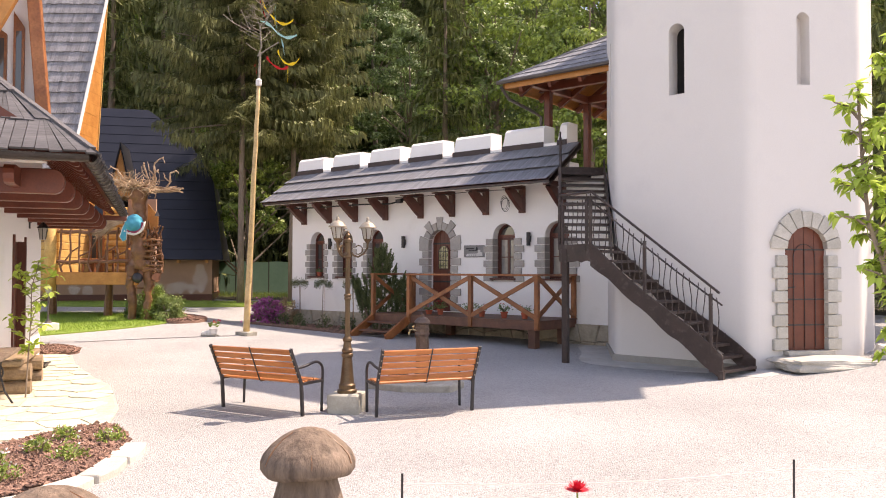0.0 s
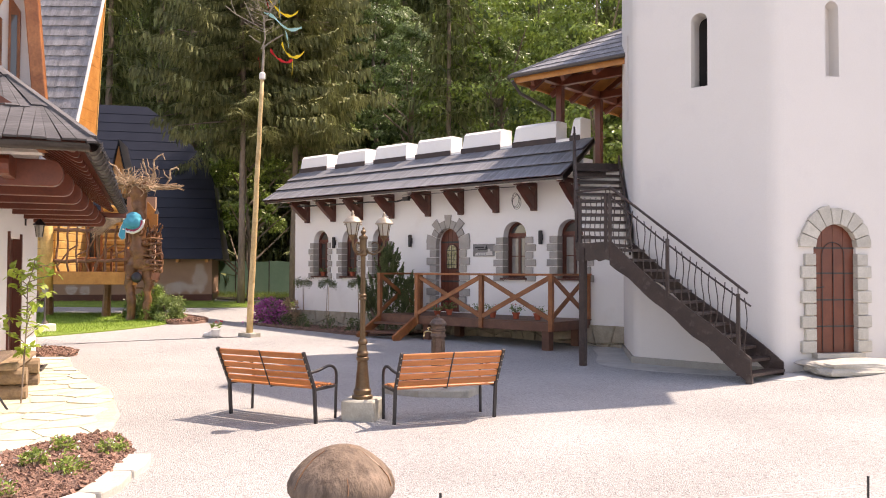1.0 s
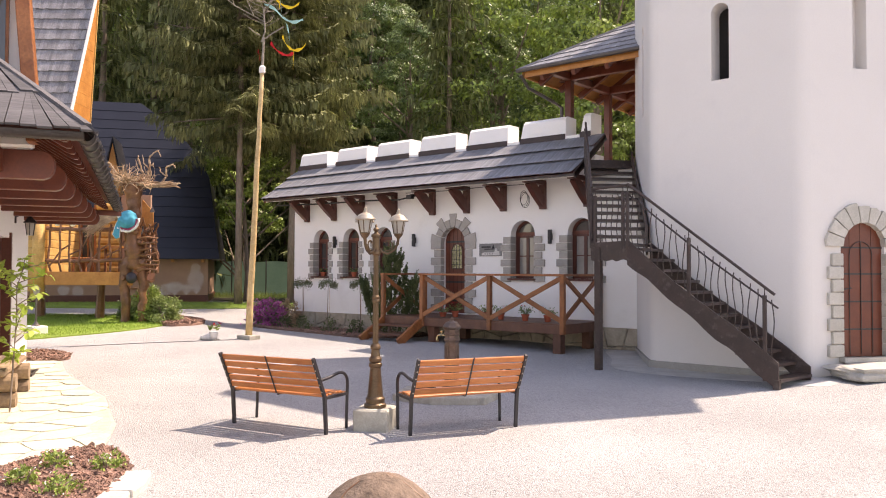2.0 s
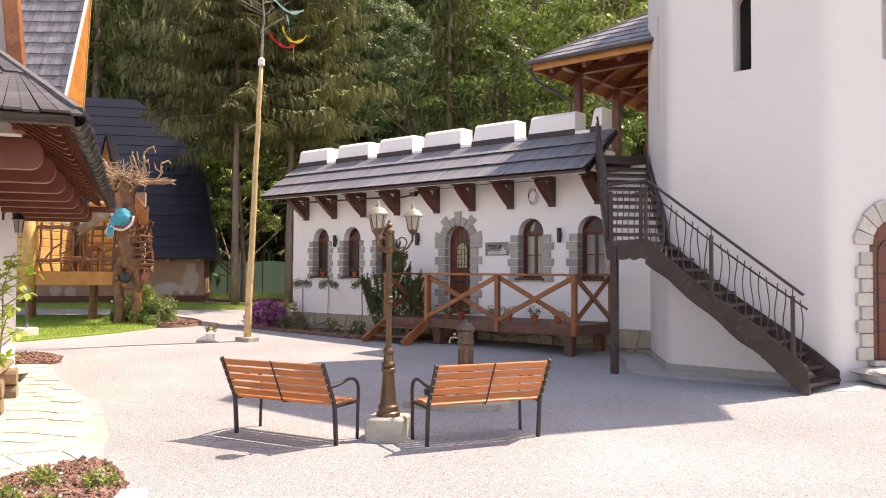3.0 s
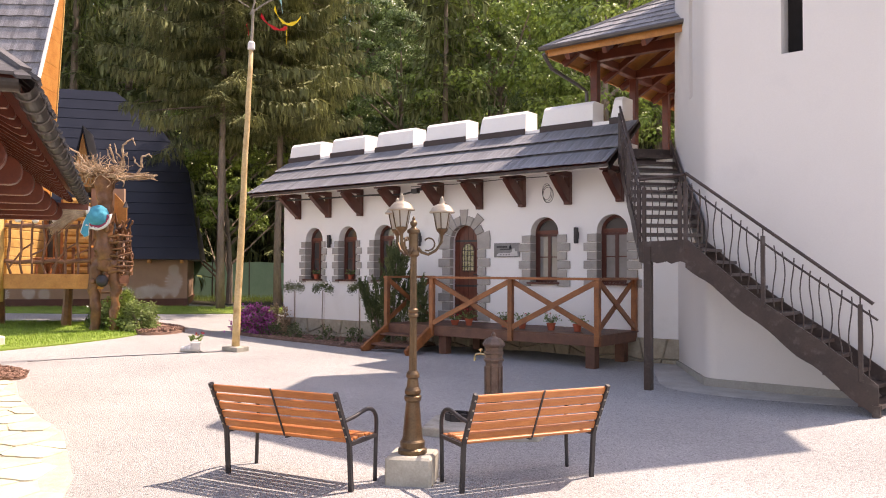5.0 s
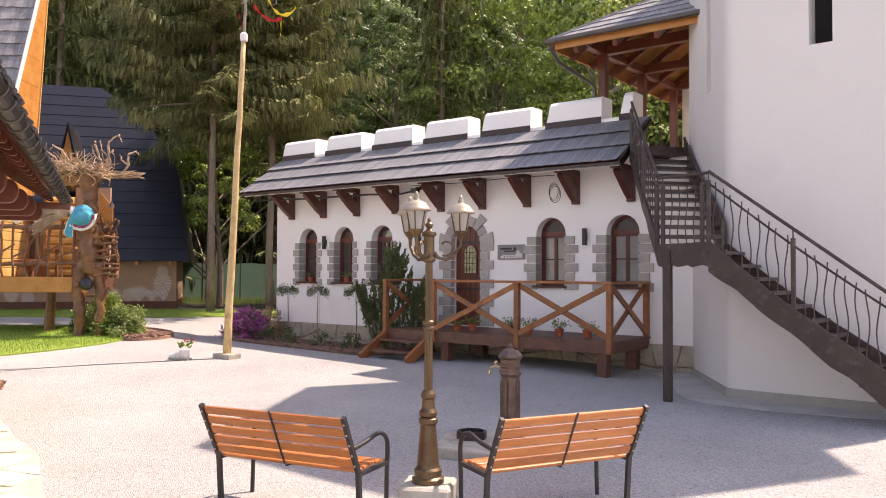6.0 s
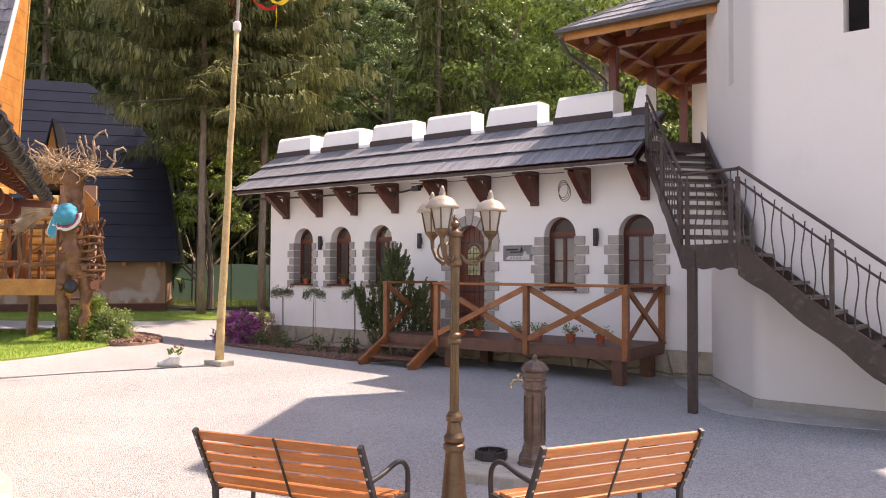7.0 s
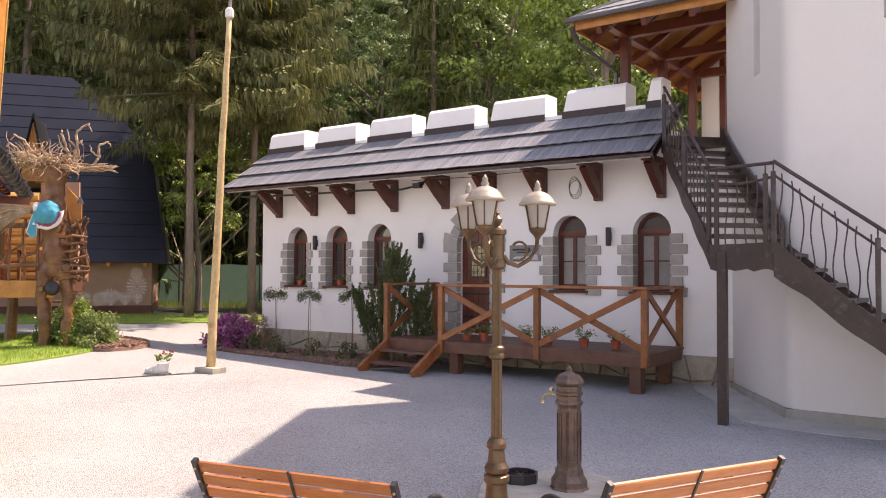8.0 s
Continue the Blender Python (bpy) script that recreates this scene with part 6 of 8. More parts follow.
def verge(z):
    """Where the curved right-hand edge of the roof lies at that height."""
    for (u0, v0, z0), (u1, v1, z1) in zip(EDGE, EDGE[1:]):
        if z <= z1:
            return u0 + (u1 - u0) * (z - z0) / (z1 - z0)
    return EDGE[-1][0]


bm = bmesh.new()
fr = [bm.verts.new(p) for p in EDGE]
bk = [bm.verts.new((u, 6.3 - v, z)) for u, v, z in EDGE]
lf = [bm.verts.new(p) for p in ((-9.2, -0.55, 1.62), (-8.2, 3.10, 8.0), (-9.2, 6.85, 1.62))]
bm.faces.new([lf[0]] + fr + [lf[1]])
bm.faces.new([lf[2], lf[1]] + bk[::-1])
for k in range(5):
    bm.faces.new((fr[k], bk[k], bk[k + 1], fr[k + 1]))
bm.faces.new((lf[0], lf[1], lf[2]))
bm.faces.new((lf[0], lf[2], bk[0], fr[0]))
bmesh.ops.recalc_face_normals(bm, faces=bm.faces[:])
part("roof", bm, M_ROOF_DARK, dark_house)
nn = Vector((0, -6.38, 3.65)).normalized()
for r in range(16):
    z0, z1 = 1.62 + 6.38 * r / 16, 1.62 + 6.38 * min(1.0, (r + 1.1) / 16)
    v0, v1 = -0.55 + 3.65 * (z0 - 1.62) / 6.38, -0.55 + 3.65 * (z1 - 1.62) / 6.38
    a, b = Vector((-9.2 + 1.0 * r / 16, v0, z0)), Vector((verge(z0) + 0.01, v0, z0))
    c, d = Vector((verge(z1) + 0.01, v1, z1)), Vector((-9.2 + 1.0 * r / 16, v1, z1))
    bm = bmesh.new()
    f = [bm.verts.new(p) for p in (a + nn * 0.022, b + nn * 0.022, c + nn * 0.006, d + nn * 0.006, a - nn * 0.01, b - nn * 0.01)]
    bm.faces.new((f[0], f[1], f[2], f[3]))
    bm.faces.new((f[4], f[5], f[1], f[0]))
    part("roof_course", bm, M_ROOF_DARK, dark_house)
for k in range(9):
    part("rafter_end", boxm(-8.6 + k * 1.05, -8.5 + k * 1.05, -0.5, 0.0, 1.5, 1.62), M_ORANGE, dark_house)
dz = 3.95
dormer = part("dormer", slabm([(-3.54, dz), (-2.86, dz), (-3.2, dz + 1.75)], -0.75, 1.2, Matrix(((1, 0, 0, 0), (0, 0, -1, 0), (0, 1, 0, 0), (0, 0, 0, 1)))), M_ORANGE, dark_house, "orange boarded dormer gable")
for s in (-1, 1):
    part("dormer_roof", slabm([(-3.2 + s * 0.46, dz - 0.1), (-3.2, dz + 2.0), (-3.2, dz + 1.84), (-3.2 + s * 0.40, dz - 0.1)][::s], -0.80, 1.25, Matrix(((1, 0, 0, 0), (0, 0, -1, 0), (0, 1, 0, 0), (0, 0, 0, 1)))), M_ROOF_DARK, dormer)
part("dormer_pane", slabm([(-3.35, dz + 0.2), (-3.05, dz + 0.2), (-3.2, dz + 0.9)], -0.73, -0.765, Matrix(((1, 0, 0, 0), (0, 0, -1, 0), (0, 1, 0, 0), (0, 0, 0, 1)))), M_GLASS, dormer)


def ornament(x, z, r, kind):
    """White folk ornament painted on the wall: rings and petals, or a heart."""
    bm = bmesh.new()
    y = -0.012
    if kind == "sun":
        for rad, th in ((0.25, 0.05), (0.48, 0.05), (0.66, 0.03)):
            n = 20
            for i in range(n):
                a, b = 2 * math.pi * i / n, 2 * math.pi * (i + 1) / n
                beam(bm, (x + r * rad * math.cos(a), y, z + r * rad * math.sin(a)), (x + r * rad * math.cos(b), y, z + r * rad * math.sin(b)), 0.008, r * th * 1.2, (math.cos(a), 0, math.sin(a)))
        for i in range(16):
            a = 2 * math.pi * i / 16
            if i % 4 == 0:
                beam(bm, (x + r * 0.2 * math.cos(a), y, z + r * 0.2 * math.sin(a)), (x + r * 0.7 * math.cos(a), y, z + r * 0.7 * math.sin(a)), 0.008, r * 0.05, (-math.sin(a), 0, math.cos(a)))
            beam(bm, (x + r * 0.64 * math.cos(a), y, z + r * 0.72 * math.sin(a)), (x + r * math.cos(a), y, z + r * math.sin(a)), 0.008, r * 0.09, (-math.sin(a), 0, math.cos(a)))
    else:
        for sc in (1.0, 0.68, 0.36):
            pts = []
            for i in range(24):
                t = 2 * math.pi * i / 24
                pts.append((x + r * sc * 0.058 * 16 * math.sin(t) ** 3, z + r * sc * 0.058 * (13 * math.cos(t) - 5 * math.cos(2 * t) - 2 * math.cos(3 * t) - math.cos(4 * t))))
            for p, q in zip(pts, pts[1:] + pts[:1]):
                d = Vector((q[0] - p[0], 0, q[1] - p[1]))
                if d.length > 1e-4:
                    beam(bm, (p[0], y, p[1]), (q[0], y, q[1]), 0.008, r * 0.075, Vector((-d.z, 0, d.x)).normalized())
        beam(bm, (x, y, z - r * 0.98), (x, y, z + r * 0.3), 0.008, r * 0.06, (1, 0, 0))
        for i in range(7):
            a = math.pi * (0.15 + 0.7 * i / 6)
            beam(bm, (x + r * 0.72 * math.cos(a), y, z + r * 0.62 * math.sin(a)), (x + r * 1.3 * math.cos(a), y, z + r * 1.15 * math.sin(a)), 0.008, r * 0.08, (-math.sin(a), 0, math.cos(a)))
    part("painted_ornament", bm, M_WHITEPAINT, dark_house)


for x, z, r, k in ((-0.40, 0.87, 0.32, "sun"), (-0.42, 1.28, 0.19, "sun"), (-0.38, 0.46, 0.15, "heart"), (-0.74, 0.47, 0.19, "heart"), (-1.15, 0.52, 0.25, "heart"), (-1.47, 0.48, 0.23, "sun"), (-1.95, 0.49, 0.20, "heart"),
                   (-3.32, 1.16, 0.20, "heart"), (-3.32, 1.53, 0.20, "sun"), (-3.72, 1.45, 0.19, "sun"), (-2.95, 1.45, 0.19, "sun"), (-4.5, 0.42, 0.20, "sun"), (-4.97, 0.42, 0.20, "heart"), (-5.75, 0.42, 0.22, "sun")):
    ornament(x, z, r, k)

# ---- green fence ----
fence = thing("green_fence", pose(0, 0, 0), "green mesh fence on thin posts behind the trees", "fence")
rng = random.Random(4)
fa, fb = Vector((-19.8, 4.0, 0)), Vector((-9.5, 13.0, 0))
for k in range(9):
    p, q = fa.lerp(fb, k / 9), fa.lerp(fb, (k + 1) / 9)
    z0, z1 = gz(p.x, p.y), gz(q.x, q.y)
    bm = bmesh.new()
    d = (q - p).normalized()
    s = Vector((-d.y, d.x, 0)) * 0.01
    rows = []
    for i in range(7):
        t = i / 6
        c = p.lerp(q, t)
        zz = z0 + (z1 - z0) * t
        off = s * (1 + 0.6 * math.sin(t * 5 + k))
        rows.append([bm.verts.new(c + off + Vector((0, 0, h))) for h in (zz - 0.05, zz + 0.7, zz + 1.5 + 0.02 * math.sin(t * 6.28))])
    for a, b in zip(rows, rows[1:]):
        for i in range(2):
            bm.faces.new((a[i], b[i], b[i + 1], a[i + 1]))
    bmesh.ops.solidify(bm, geom=bm.faces[:], thickness=0.006)
    part("mesh_panel", bm, M_FENCE, fence)
    part("post", tubem([(p.x, p.y, z0 - 0.1), (p.x, p.y, z0 + 1.58)], 0.025, 6), M_GUTTER, fence)
for a, b in (((12.0, 12.0), (26.0, 4.0)),):
    for k in range(6):
        p, q = Vector((*a, 0)).lerp(Vector((*b, 0)), k / 6), Vector((*a, 0)).lerp(Vector((*b, 0)), (k + 1) / 6)
        part("mesh_panel", beamm((p.x, p.y, gz(p.x, p.y) + 0.75), (q.x, q.y, gz(q.x, q.y) + 0.75), 0.012, 1.6), M_FENCE, fence)
        part("post", tubem([(p.x, p.y, -0.1), (p.x, p.y, gz(p.x, p.y) + 1.6)], 0.025, 6), M_GUTTER, fence)

# ---- trees ----
def spruce_mesh(name, height, base, radius, seed, mat, whorls=30, per=7, twigs=11, wide=1.0, hang=0.75):
    """Foliage of a spruce: whorls of drooping boughs, each a fan of twigs hung with needle sprays."""
    rr = random.Random(seed)
    verts, faces = [], []

    def spray(p, d, ln, w, flat):
        s = d.cross(flat)
        s = s.normalized() * w if s.length > 1e-3 else Vector((w, 0, 0))
        i = len(verts)
        mid = p + d * ln * 0.45
        verts.extend((p, mid + s, p + d * ln - Vector((0, 0, 0.10 * ln)), mid - s))
        faces.append((i, i + 1, i + 2, i + 3))

    up = Vector((0, 0, 1))
    for w in range(whorls):
        t = (w + rr.random() * 0.5) / whorls
        z = base + (height - base) * t
        reach = radius * (1 - t) ** 0.8 + 0.3
        for b in range(per):
            a = 2 * math.pi * (b + rr.random() * 0.6) / per + w * 1.3
            out = Vector((math.cos(a), math.sin(a), 0))
            side = Vector((-out.y, out.x, 0))
            rl = reach * rr.choice((0.62, 0.8, 0.95, 1.08)) * rr.uniform(0.92, 1.05)
            sag = rr.uniform(0.34, 0.58) * (1 - 0.55 * t)
            n = max(4, int(twigs * (0.35 + 0.65 * rl / radius)))
            for i in range(n):
                s = (i + 0.4 + 0.6 * rr.random()) / n
                p = Vector((0, 0, z - sag * rl * s + 0.24 * rl * s ** 3)) + out * rl * s
                reach2 = (0.16 + 0.24 * rl * (1 - 0.72 * s) * min(1.0, 0.35 + 2.2 * s)) * rr.uniform(0.8, 1.15)
                for sd in (-1, 1):
                    d = (out * 0.75 + side * sd * 0.8 - up * rr.uniform(0.1, 0.35)).normalized()
                    m = 2 + int(reach2 / (0.17 * wide))
                    for k in range(m):
                        q = p + d * reach2 * k / m - up * 0.25 * reach2 * (k / m) ** 2
                        spray(q, (d + Vector((rr.uniform(-0.35, 0.35), rr.uniform(-0.35, 0.35), rr.uniform(-0.35, 0.1)))).normalized(), rr.uniform(0.20, 0.32) * wide, rr.uniform(0.026, 0.045) * wide, up)
                        if rr.random() < hang:
                            for rep_k in range(1 if hang < 1 else 2):
                                spray(q + d * rr.uniform(0.0, 0.12), (Vector((rr.uniform(-0.25, 0.25), rr.uniform(-0.25, 0.25), -1)) + d * 0.25).normalized(), rr.uniform(0.18, 0.42) * wide, rr.uniform(0.02, 0.036) * wide, side)
                spray(p, (out - up * 0.15).normalized(), 0.3 * wide, 0.05 * wide, up)
    me = bpy.data.meshes.new(name)
    me.from_pydata([tuple(v) for v in verts], [], faces)
    me.materials.append(mat)
    return me


def trunk_mesh(height, r0, seed, branches=0, base=0.0, radius=0.0):
    rr = random.Random(seed)
    bm = bmesh.new()
    n = 9
    tube(bm, [(rr.uniform(-0.06, 0.06) * (i > 0), rr.uniform(-0.06, 0.06) * (i > 0), -0.4 + (height + 0.4) * i / n) for i in range(n + 1)], [r0 * (1.25 if i == 0 else 1.0) * (1 - 0.92 * i / n) + 0.01 for i in range(n + 1)], 10)
    for k in range(branches):
        z = base + (height - base) * 0.6 * rr.random()
        a = rr.uniform(0, 6.28)
        ln = radius * (1 - (z - base) / (height - base)) * 0.8
        tube(bm, [(0, 0, z), (ln * 0.5 * math.cos(a), ln * 0.5 * math.sin(a), z - ln * 0.08), (ln * math.cos(a), ln * math.sin(a), z - ln * 0.18)], [0.05, 0.03, 0.012], 5)
    me = bpy.data.meshes.new("trunk")
    bm.normal_update()
    bm.to_mesh(me)
    bm.free()
    me.materials.append(M_BARK)
    me.polygons.foreach_set("use_smooth", [True] * len(me.polygons))
    return me


def crown_mesh(height, base, radius, seed, mat, clumps=90, leaves=60, size=0.17, spread=0.62):
    """Foliage of a broadleaf crown: uneven domed clumps of leaves at the limb ends, with gaps between them."""
    rr = random.Random(seed)
    verts, faces = [], []
    for c in range(clumps):
        t = rr.random()
        z = base + (height - base) * t
        prof = math.sin(math.pi * min(1.0, 0.15 + 0.85 * t ** 0.8)) ** 0.6
        a = rr.uniform(0, 6.28)
        r = radius * prof * math.sqrt(rr.uniform(0.2, 1.0)) * rr.uniform(0.75, 1.2)
        cen = Vector((r * math.cos(a), r * math.sin(a), z))
        lean = Vector((math.cos(a), math.sin(a), 0)) * 0.5
        sp = spread * rr.uniform(0.55, 1.25)
        for l in range(int(leaves * (0.4 + sp / spread * 0.6))):
            o = (Vector((rr.gauss(0, 1), rr.gauss(0, 1), abs(rr.gauss(0, 1)) - 0.25)).normalized() + lean * 0.4).normalized()
            p = cen + Vector((o.x, o.y, o.z * 0.62)) * sp * rr.uniform(0.72, 1.12)
            nrm = (o + Vector((rr.uniform(-0.55, 0.55), rr.uniform(-0.55, 0.55), rr.uniform(-0.1, 0.7)))).normalized()
            d = nrm.cross(Vector((rr.uniform(-1, 1), rr.uniform(-1, 1), 0.3))).normalized()
            s = nrm.cross(d)
            ln, w = size * rr.uniform(0.7, 1.35), size * rr.uniform(0.3, 0.48)
            i = len(verts)
            verts.extend((p, p + d * ln * 0.5 + s * w, p + d * ln - nrm * ln * 0.25, p + d * ln * 0.5 - s * w))
            faces.append((i, i + 1, i + 2, i + 3))
    me = bpy.data.meshes.new("crown")
    me.from_pydata([tuple(v) for v in verts], [], faces)
    me.materials.append(mat)
    return me


def limbs_mesh(height, base, radius, r0, seed):
    rr = random.Random(seed)
    bm = bmesh.new()
    tube(bm, [(0, 0, -0.4), (0.05, 0.02, base), (rr.uniform(-0.3, 0.3), rr.uniform(-0.3, 0.3), (base + height) / 2), (0, 0, height * 0.95)], [r0 * 1.2, r0 * 0.8, r0 * 0.5, 0.02], 9)
    for k in range(9):
        z = base + (height - base) * rr.uniform(0.0, 0.6)
        a = rr.uniform(0, 6.28)
        r = radius * rr.uniform(0.6, 0.9)
        tube(bm, [(0, 0, z - 0.4), (r * 0.5 * math.cos(a), r * 0.5 * math.sin(a), z + r * 0.25), (r * math.cos(a), r * math.sin(a), z + r * 0.7)], [r0 * 0.4, r0 * 0.25, 0.02], 6)
    me = bpy.data.meshes.new("trunk")
    bm.normal_update()
    bm.to_mesh(me)
    bm.free()
    me.materials.append(M_BARK)
    return me


def plant_tree(name, x, y, trunk, crown, label, turn=0.0, size=1.0, group="trees of the wood"):
    ob = thing(name, pose(x, y, hill(x, y), 0, 0, turn) @ Matrix.Scale(1, 4), label, "tree", group)
    ob.scale = (size, size, size)
    for nm, me in (("trunk", trunk), ("crown", crown)):
        p = new(nm, me)
        p.parent = ob
    return ob


SP_A = spruce_mesh("crown", 24.0, 6.9, 3.5, 1, M_SPRUCE, whorls=35, per=8, twigs=14, hang=1.0)
SP_B = spruce_mesh("crown", 22.0, 6.0, 3.3, 2, M_SPRUCE, whorls=33, per=8, twigs=14, hang=1.0)
SP_C = spruce_mesh("crown", 21.0, 1.5, 3.2, 3, M_SPRUCE_DARK, whorls=25, per=6, twigs=6, wide=1.9)
SP_D = spruce_mesh("crown", 18.0, 1.0, 2.9, 4, M_SPRUCE_DARK, whorls=23, per=6, twigs=6, wide=1.9)
TR_A = trunk_mesh(24.0, 0.115, 1, 40, 6.3, 3.0)
TR_B = trunk_mesh(22.0, 0.115, 2, 40, 5.5, 2.8)
TR_C = trunk_mesh(20.0, 0.22, 3)
DE_A = crown_mesh(12.5, 2.2, 3.4, 5, M_LEAF, clumps=130, leaves=105, size=0.155, spread=0.62)
DE_B = crown_mesh(13.5, 1.8, 3.1, 6, M_LEAF_DEEP, clumps=140, leaves=105, size=0.155, spread=0.62)
DE_D = crown_mesh(9.5, 3.0, 2.3, 8, M_LEAF, clumps=90, leaves=75, size=0.13, spread=0.36)
LB_A = limbs_mesh(12.5, 3.2, 3.4, 0.18, 5)
LB_B = limbs_mesh(13.5, 2.8, 3.0, 0.2, 6)
LB_C = limbs_mesh(9.0, 1.2, 2.6, 0.12, 7)

BIG = "tall spruce with a bare lower trunk and drooping boughs"
plant_tree("spruce", -11.5, 2.0, TR_A, SP_A, BIG, 0, 1.0, "spruces by the yard")
plant_tree("spruce", -11.4, 4.35, TR_B, SP_B, BIG, 70, 1.05, "spruces by the yard")
plant_tree("spruce", -22.0, 6.5, TR_A, SP_C, BIG, 20, 1.1, "spruces by the yard")
plant_tree("broadleaf_tree", -14.0, 4.2, LB_C, DE_D, "young broadleaf tree with bright green leaves", 0, 1.0, "broadleaf trees by the fence")
plant_tree("broadleaf_tree", -15.8, 5.0, LB_C, DE_D, "young broadleaf tree with bright green leaves", 80, 0.9, "broadleaf trees by the fence")

# places that the sun reaches over the wood: the lean-to roof, the yard, the cabin
SUNNY = [(x, 0.0, 4.4) for x in (-6, -4.5, -3, -1.5, 0, 1.5, 3)] + [(-3, -5, 0), (0, -6, 0), (-5, -3.5, 0), (-8, -4.5, 3), (-7, -6, 0), (-9, -1.5, 0.4), (-5, -8, 0), (8, -12, 0), (12, -8, 0), (10, -3, 0), (3, -11, 0), (-1, -8.5, 6), (-14.6, 5.4, 5), (-13.5, 3.6, 7), (-15.5, 5.2, 3), (-10, 1.5, 0), (-11.5, 2, 12), (-11.4, 4.3, 12), (-16, 4, 0), (-17, 6, 1.5), (-15, 8, 1.5), (12.7, -12.4, 2)]


def shades(x, y, h, r):
    """Whether a tree of that height and reach stands in the sun's way to one of those places."""
    k = SUN_FROM / SUN_FROM.z
    z0 = hill(x, y)
    for sx, sy, sz in SUNNY:
        for i in range(1, 70):
            z = sz + i
            if z > z0 + h:
                break
            if math.hypot(sx + k.x * i - x, sy + k.y * i - y) < r * (1 - (z - z0) / h) + 0.4:
                return True
    return False


rng = random.Random(77)
fwd, rgt = Vector((-0.646, 0.763, 0)), Vector((0.763, 0.646, 0))
eye0 = Vector((12.0, -15.0, 0))
for row, (dep, cnt, spread) in enumerate(((33, 9, 0.46), (38, 12, 0.62), (44, 14, 0.64), (51, 15, 0.66), (59, 15, 0.68), (68, 15, 0.7), (78, 15, 0.72), (90, 15, 0.75))):
    for k in range(cnt):
        lat = (k + rng.uniform(0.1, 0.9)) / cnt * 2 - 1
        d = dep + rng.uniform(-2.5, 2.5)
        p = eye0 + fwd * d + rgt * (lat * spread * d + 4.0)
        if -7.5 < p.x < 12 and -4 < p.y < 8.5:
            continue
        if p.x < -11 and p.y < 9.0:
            continue
        size = rng.uniform(0.8, 1.2) * (1.25 if dep > 70 else 1.0)
        kind = rng.random()
        leafy = -0.2 < lat < 0.6
        broad = kind < (0.88 if leafy else 0.18)
        if shades(p.x, p.y, (12.5 if broad else 20.0) * size, 3.6):
            continue
        if broad:
            tr, cr = rng.choice(((LB_A, DE_A), (LB_B, DE_B)))
            plant_tree("broadleaf_tree", p.x, p.y, tr, cr, "broadleaf tree of the wooded slope in summer leaf", rng.uniform(0, 360), size)
        else:
            plant_tree("spruce", p.x, p.y, TR_C, rng.choice((SP_C, SP_D)), "dark spruce of the wooded slope", rng.uniform(0, 360), size)
for x, y, s in ((-24.0, 9.0, 1.1), (-27.5, 5.0, 1.2), (-21.5, 12.5, 1.1), (-31.0, 10.0, 1.2), (-19.0, 11.0, 1.0), (-34.0, 4.0, 1.2), (-28.0, 0.0, 1.1), (-36.0, -2.0, 1.2), (-26.0, 15.0, 1.2), (-33.0, 16.0, 1.3), (13.5, 15.0, 1.0), (16.5, 13.0, 1.1), (19.5, 12.5, 1.0), (15.0, 20.0, 1.1), (22.0, 16.0, 1.2), (11.0, 21.0, 1.0), (25.0, 11.0, 1.0), (9.0, 16.0, 1.0)):
    if shades(x, y, 20.0 * s, 3.4):
        continue
    plant_tree("spruce", x, y, TR_C, rng.choice((SP_C, SP_D)), "dark spruce of the wooded slope", rng.uniform(0, 360), s)

for k, (x, y) in enumerate([(-24.1, 31.0), (-29.0, 37.3), (-27.7, 28.2), (-33.0, 34.1), (-21.2, 33.4), (-25.6, 40.0), (-36.0, 17.9), (-42.8, 22.5), (-42.3, 12.5), (-50.0, 16.4), (-30.9, 25.6), (-36.7, 31.1)]):
    plant_tree("spruce", x, y, TR_C, (SP_C, SP_D)[k % 2], "dark spruce of the wooded slope", k * 47, 1.35)

# ---- lawns and beds ----
LAWN = smooth_outline([(-5.95, -8.2), (-5.75, -6.6), (-5.9, -5.2), (-6.3, -4.1), (-7.0, -3.5), (-8.2, -3.3), (-9.6, -3.8), (-11.5, -5.5), (-11.0, -8.5), (-8.0, -9.8)])
tagged(link("lawn", sheet(LAWN, 0.05), M_LAWN), "bright green mown lawn round the cabin", "lawn", kind="structure")
LAWN2 = smooth_outline([(-8.2, 4.6), (-8.8, 2.6), (-9.8, 1.0), (-11.3, -0.8), (-13.6, -2.8), (-17.5, -5.4), (-19.0, -3.6), (-16.0, -0.6), (-13.4, 1.7), (-10.6, 3.6)])
tagged(link("lawn", sheet(LAWN2, 0.04), M_LAWN), "strip of green lawn in front of the brown house", "lawn", kind="structure")


def inside(poly, x, y):
    c = False
    n = len(poly)
    for i in range(n):
        (x0, y0), (x1, y1) = poly[i], poly[(i + 1) % n]
        if (y0 > y) != (y1 > y) and x < (x1 - x0) * (y - y0) / (y1 - y0) + x0:
            c = not c
    return c


def scatter(poly, count, seed):
    rr = random.Random(seed)
    xs, ys = [p[0] for p in poly], [p[1] for p in poly]
    out = []
    while len(out) < count:
        x, y = rr.uniform(min(xs), max(xs)), rr.uniform(min(ys), max(ys))
        if inside(poly, x, y):
            out.append((x, y))
    return out


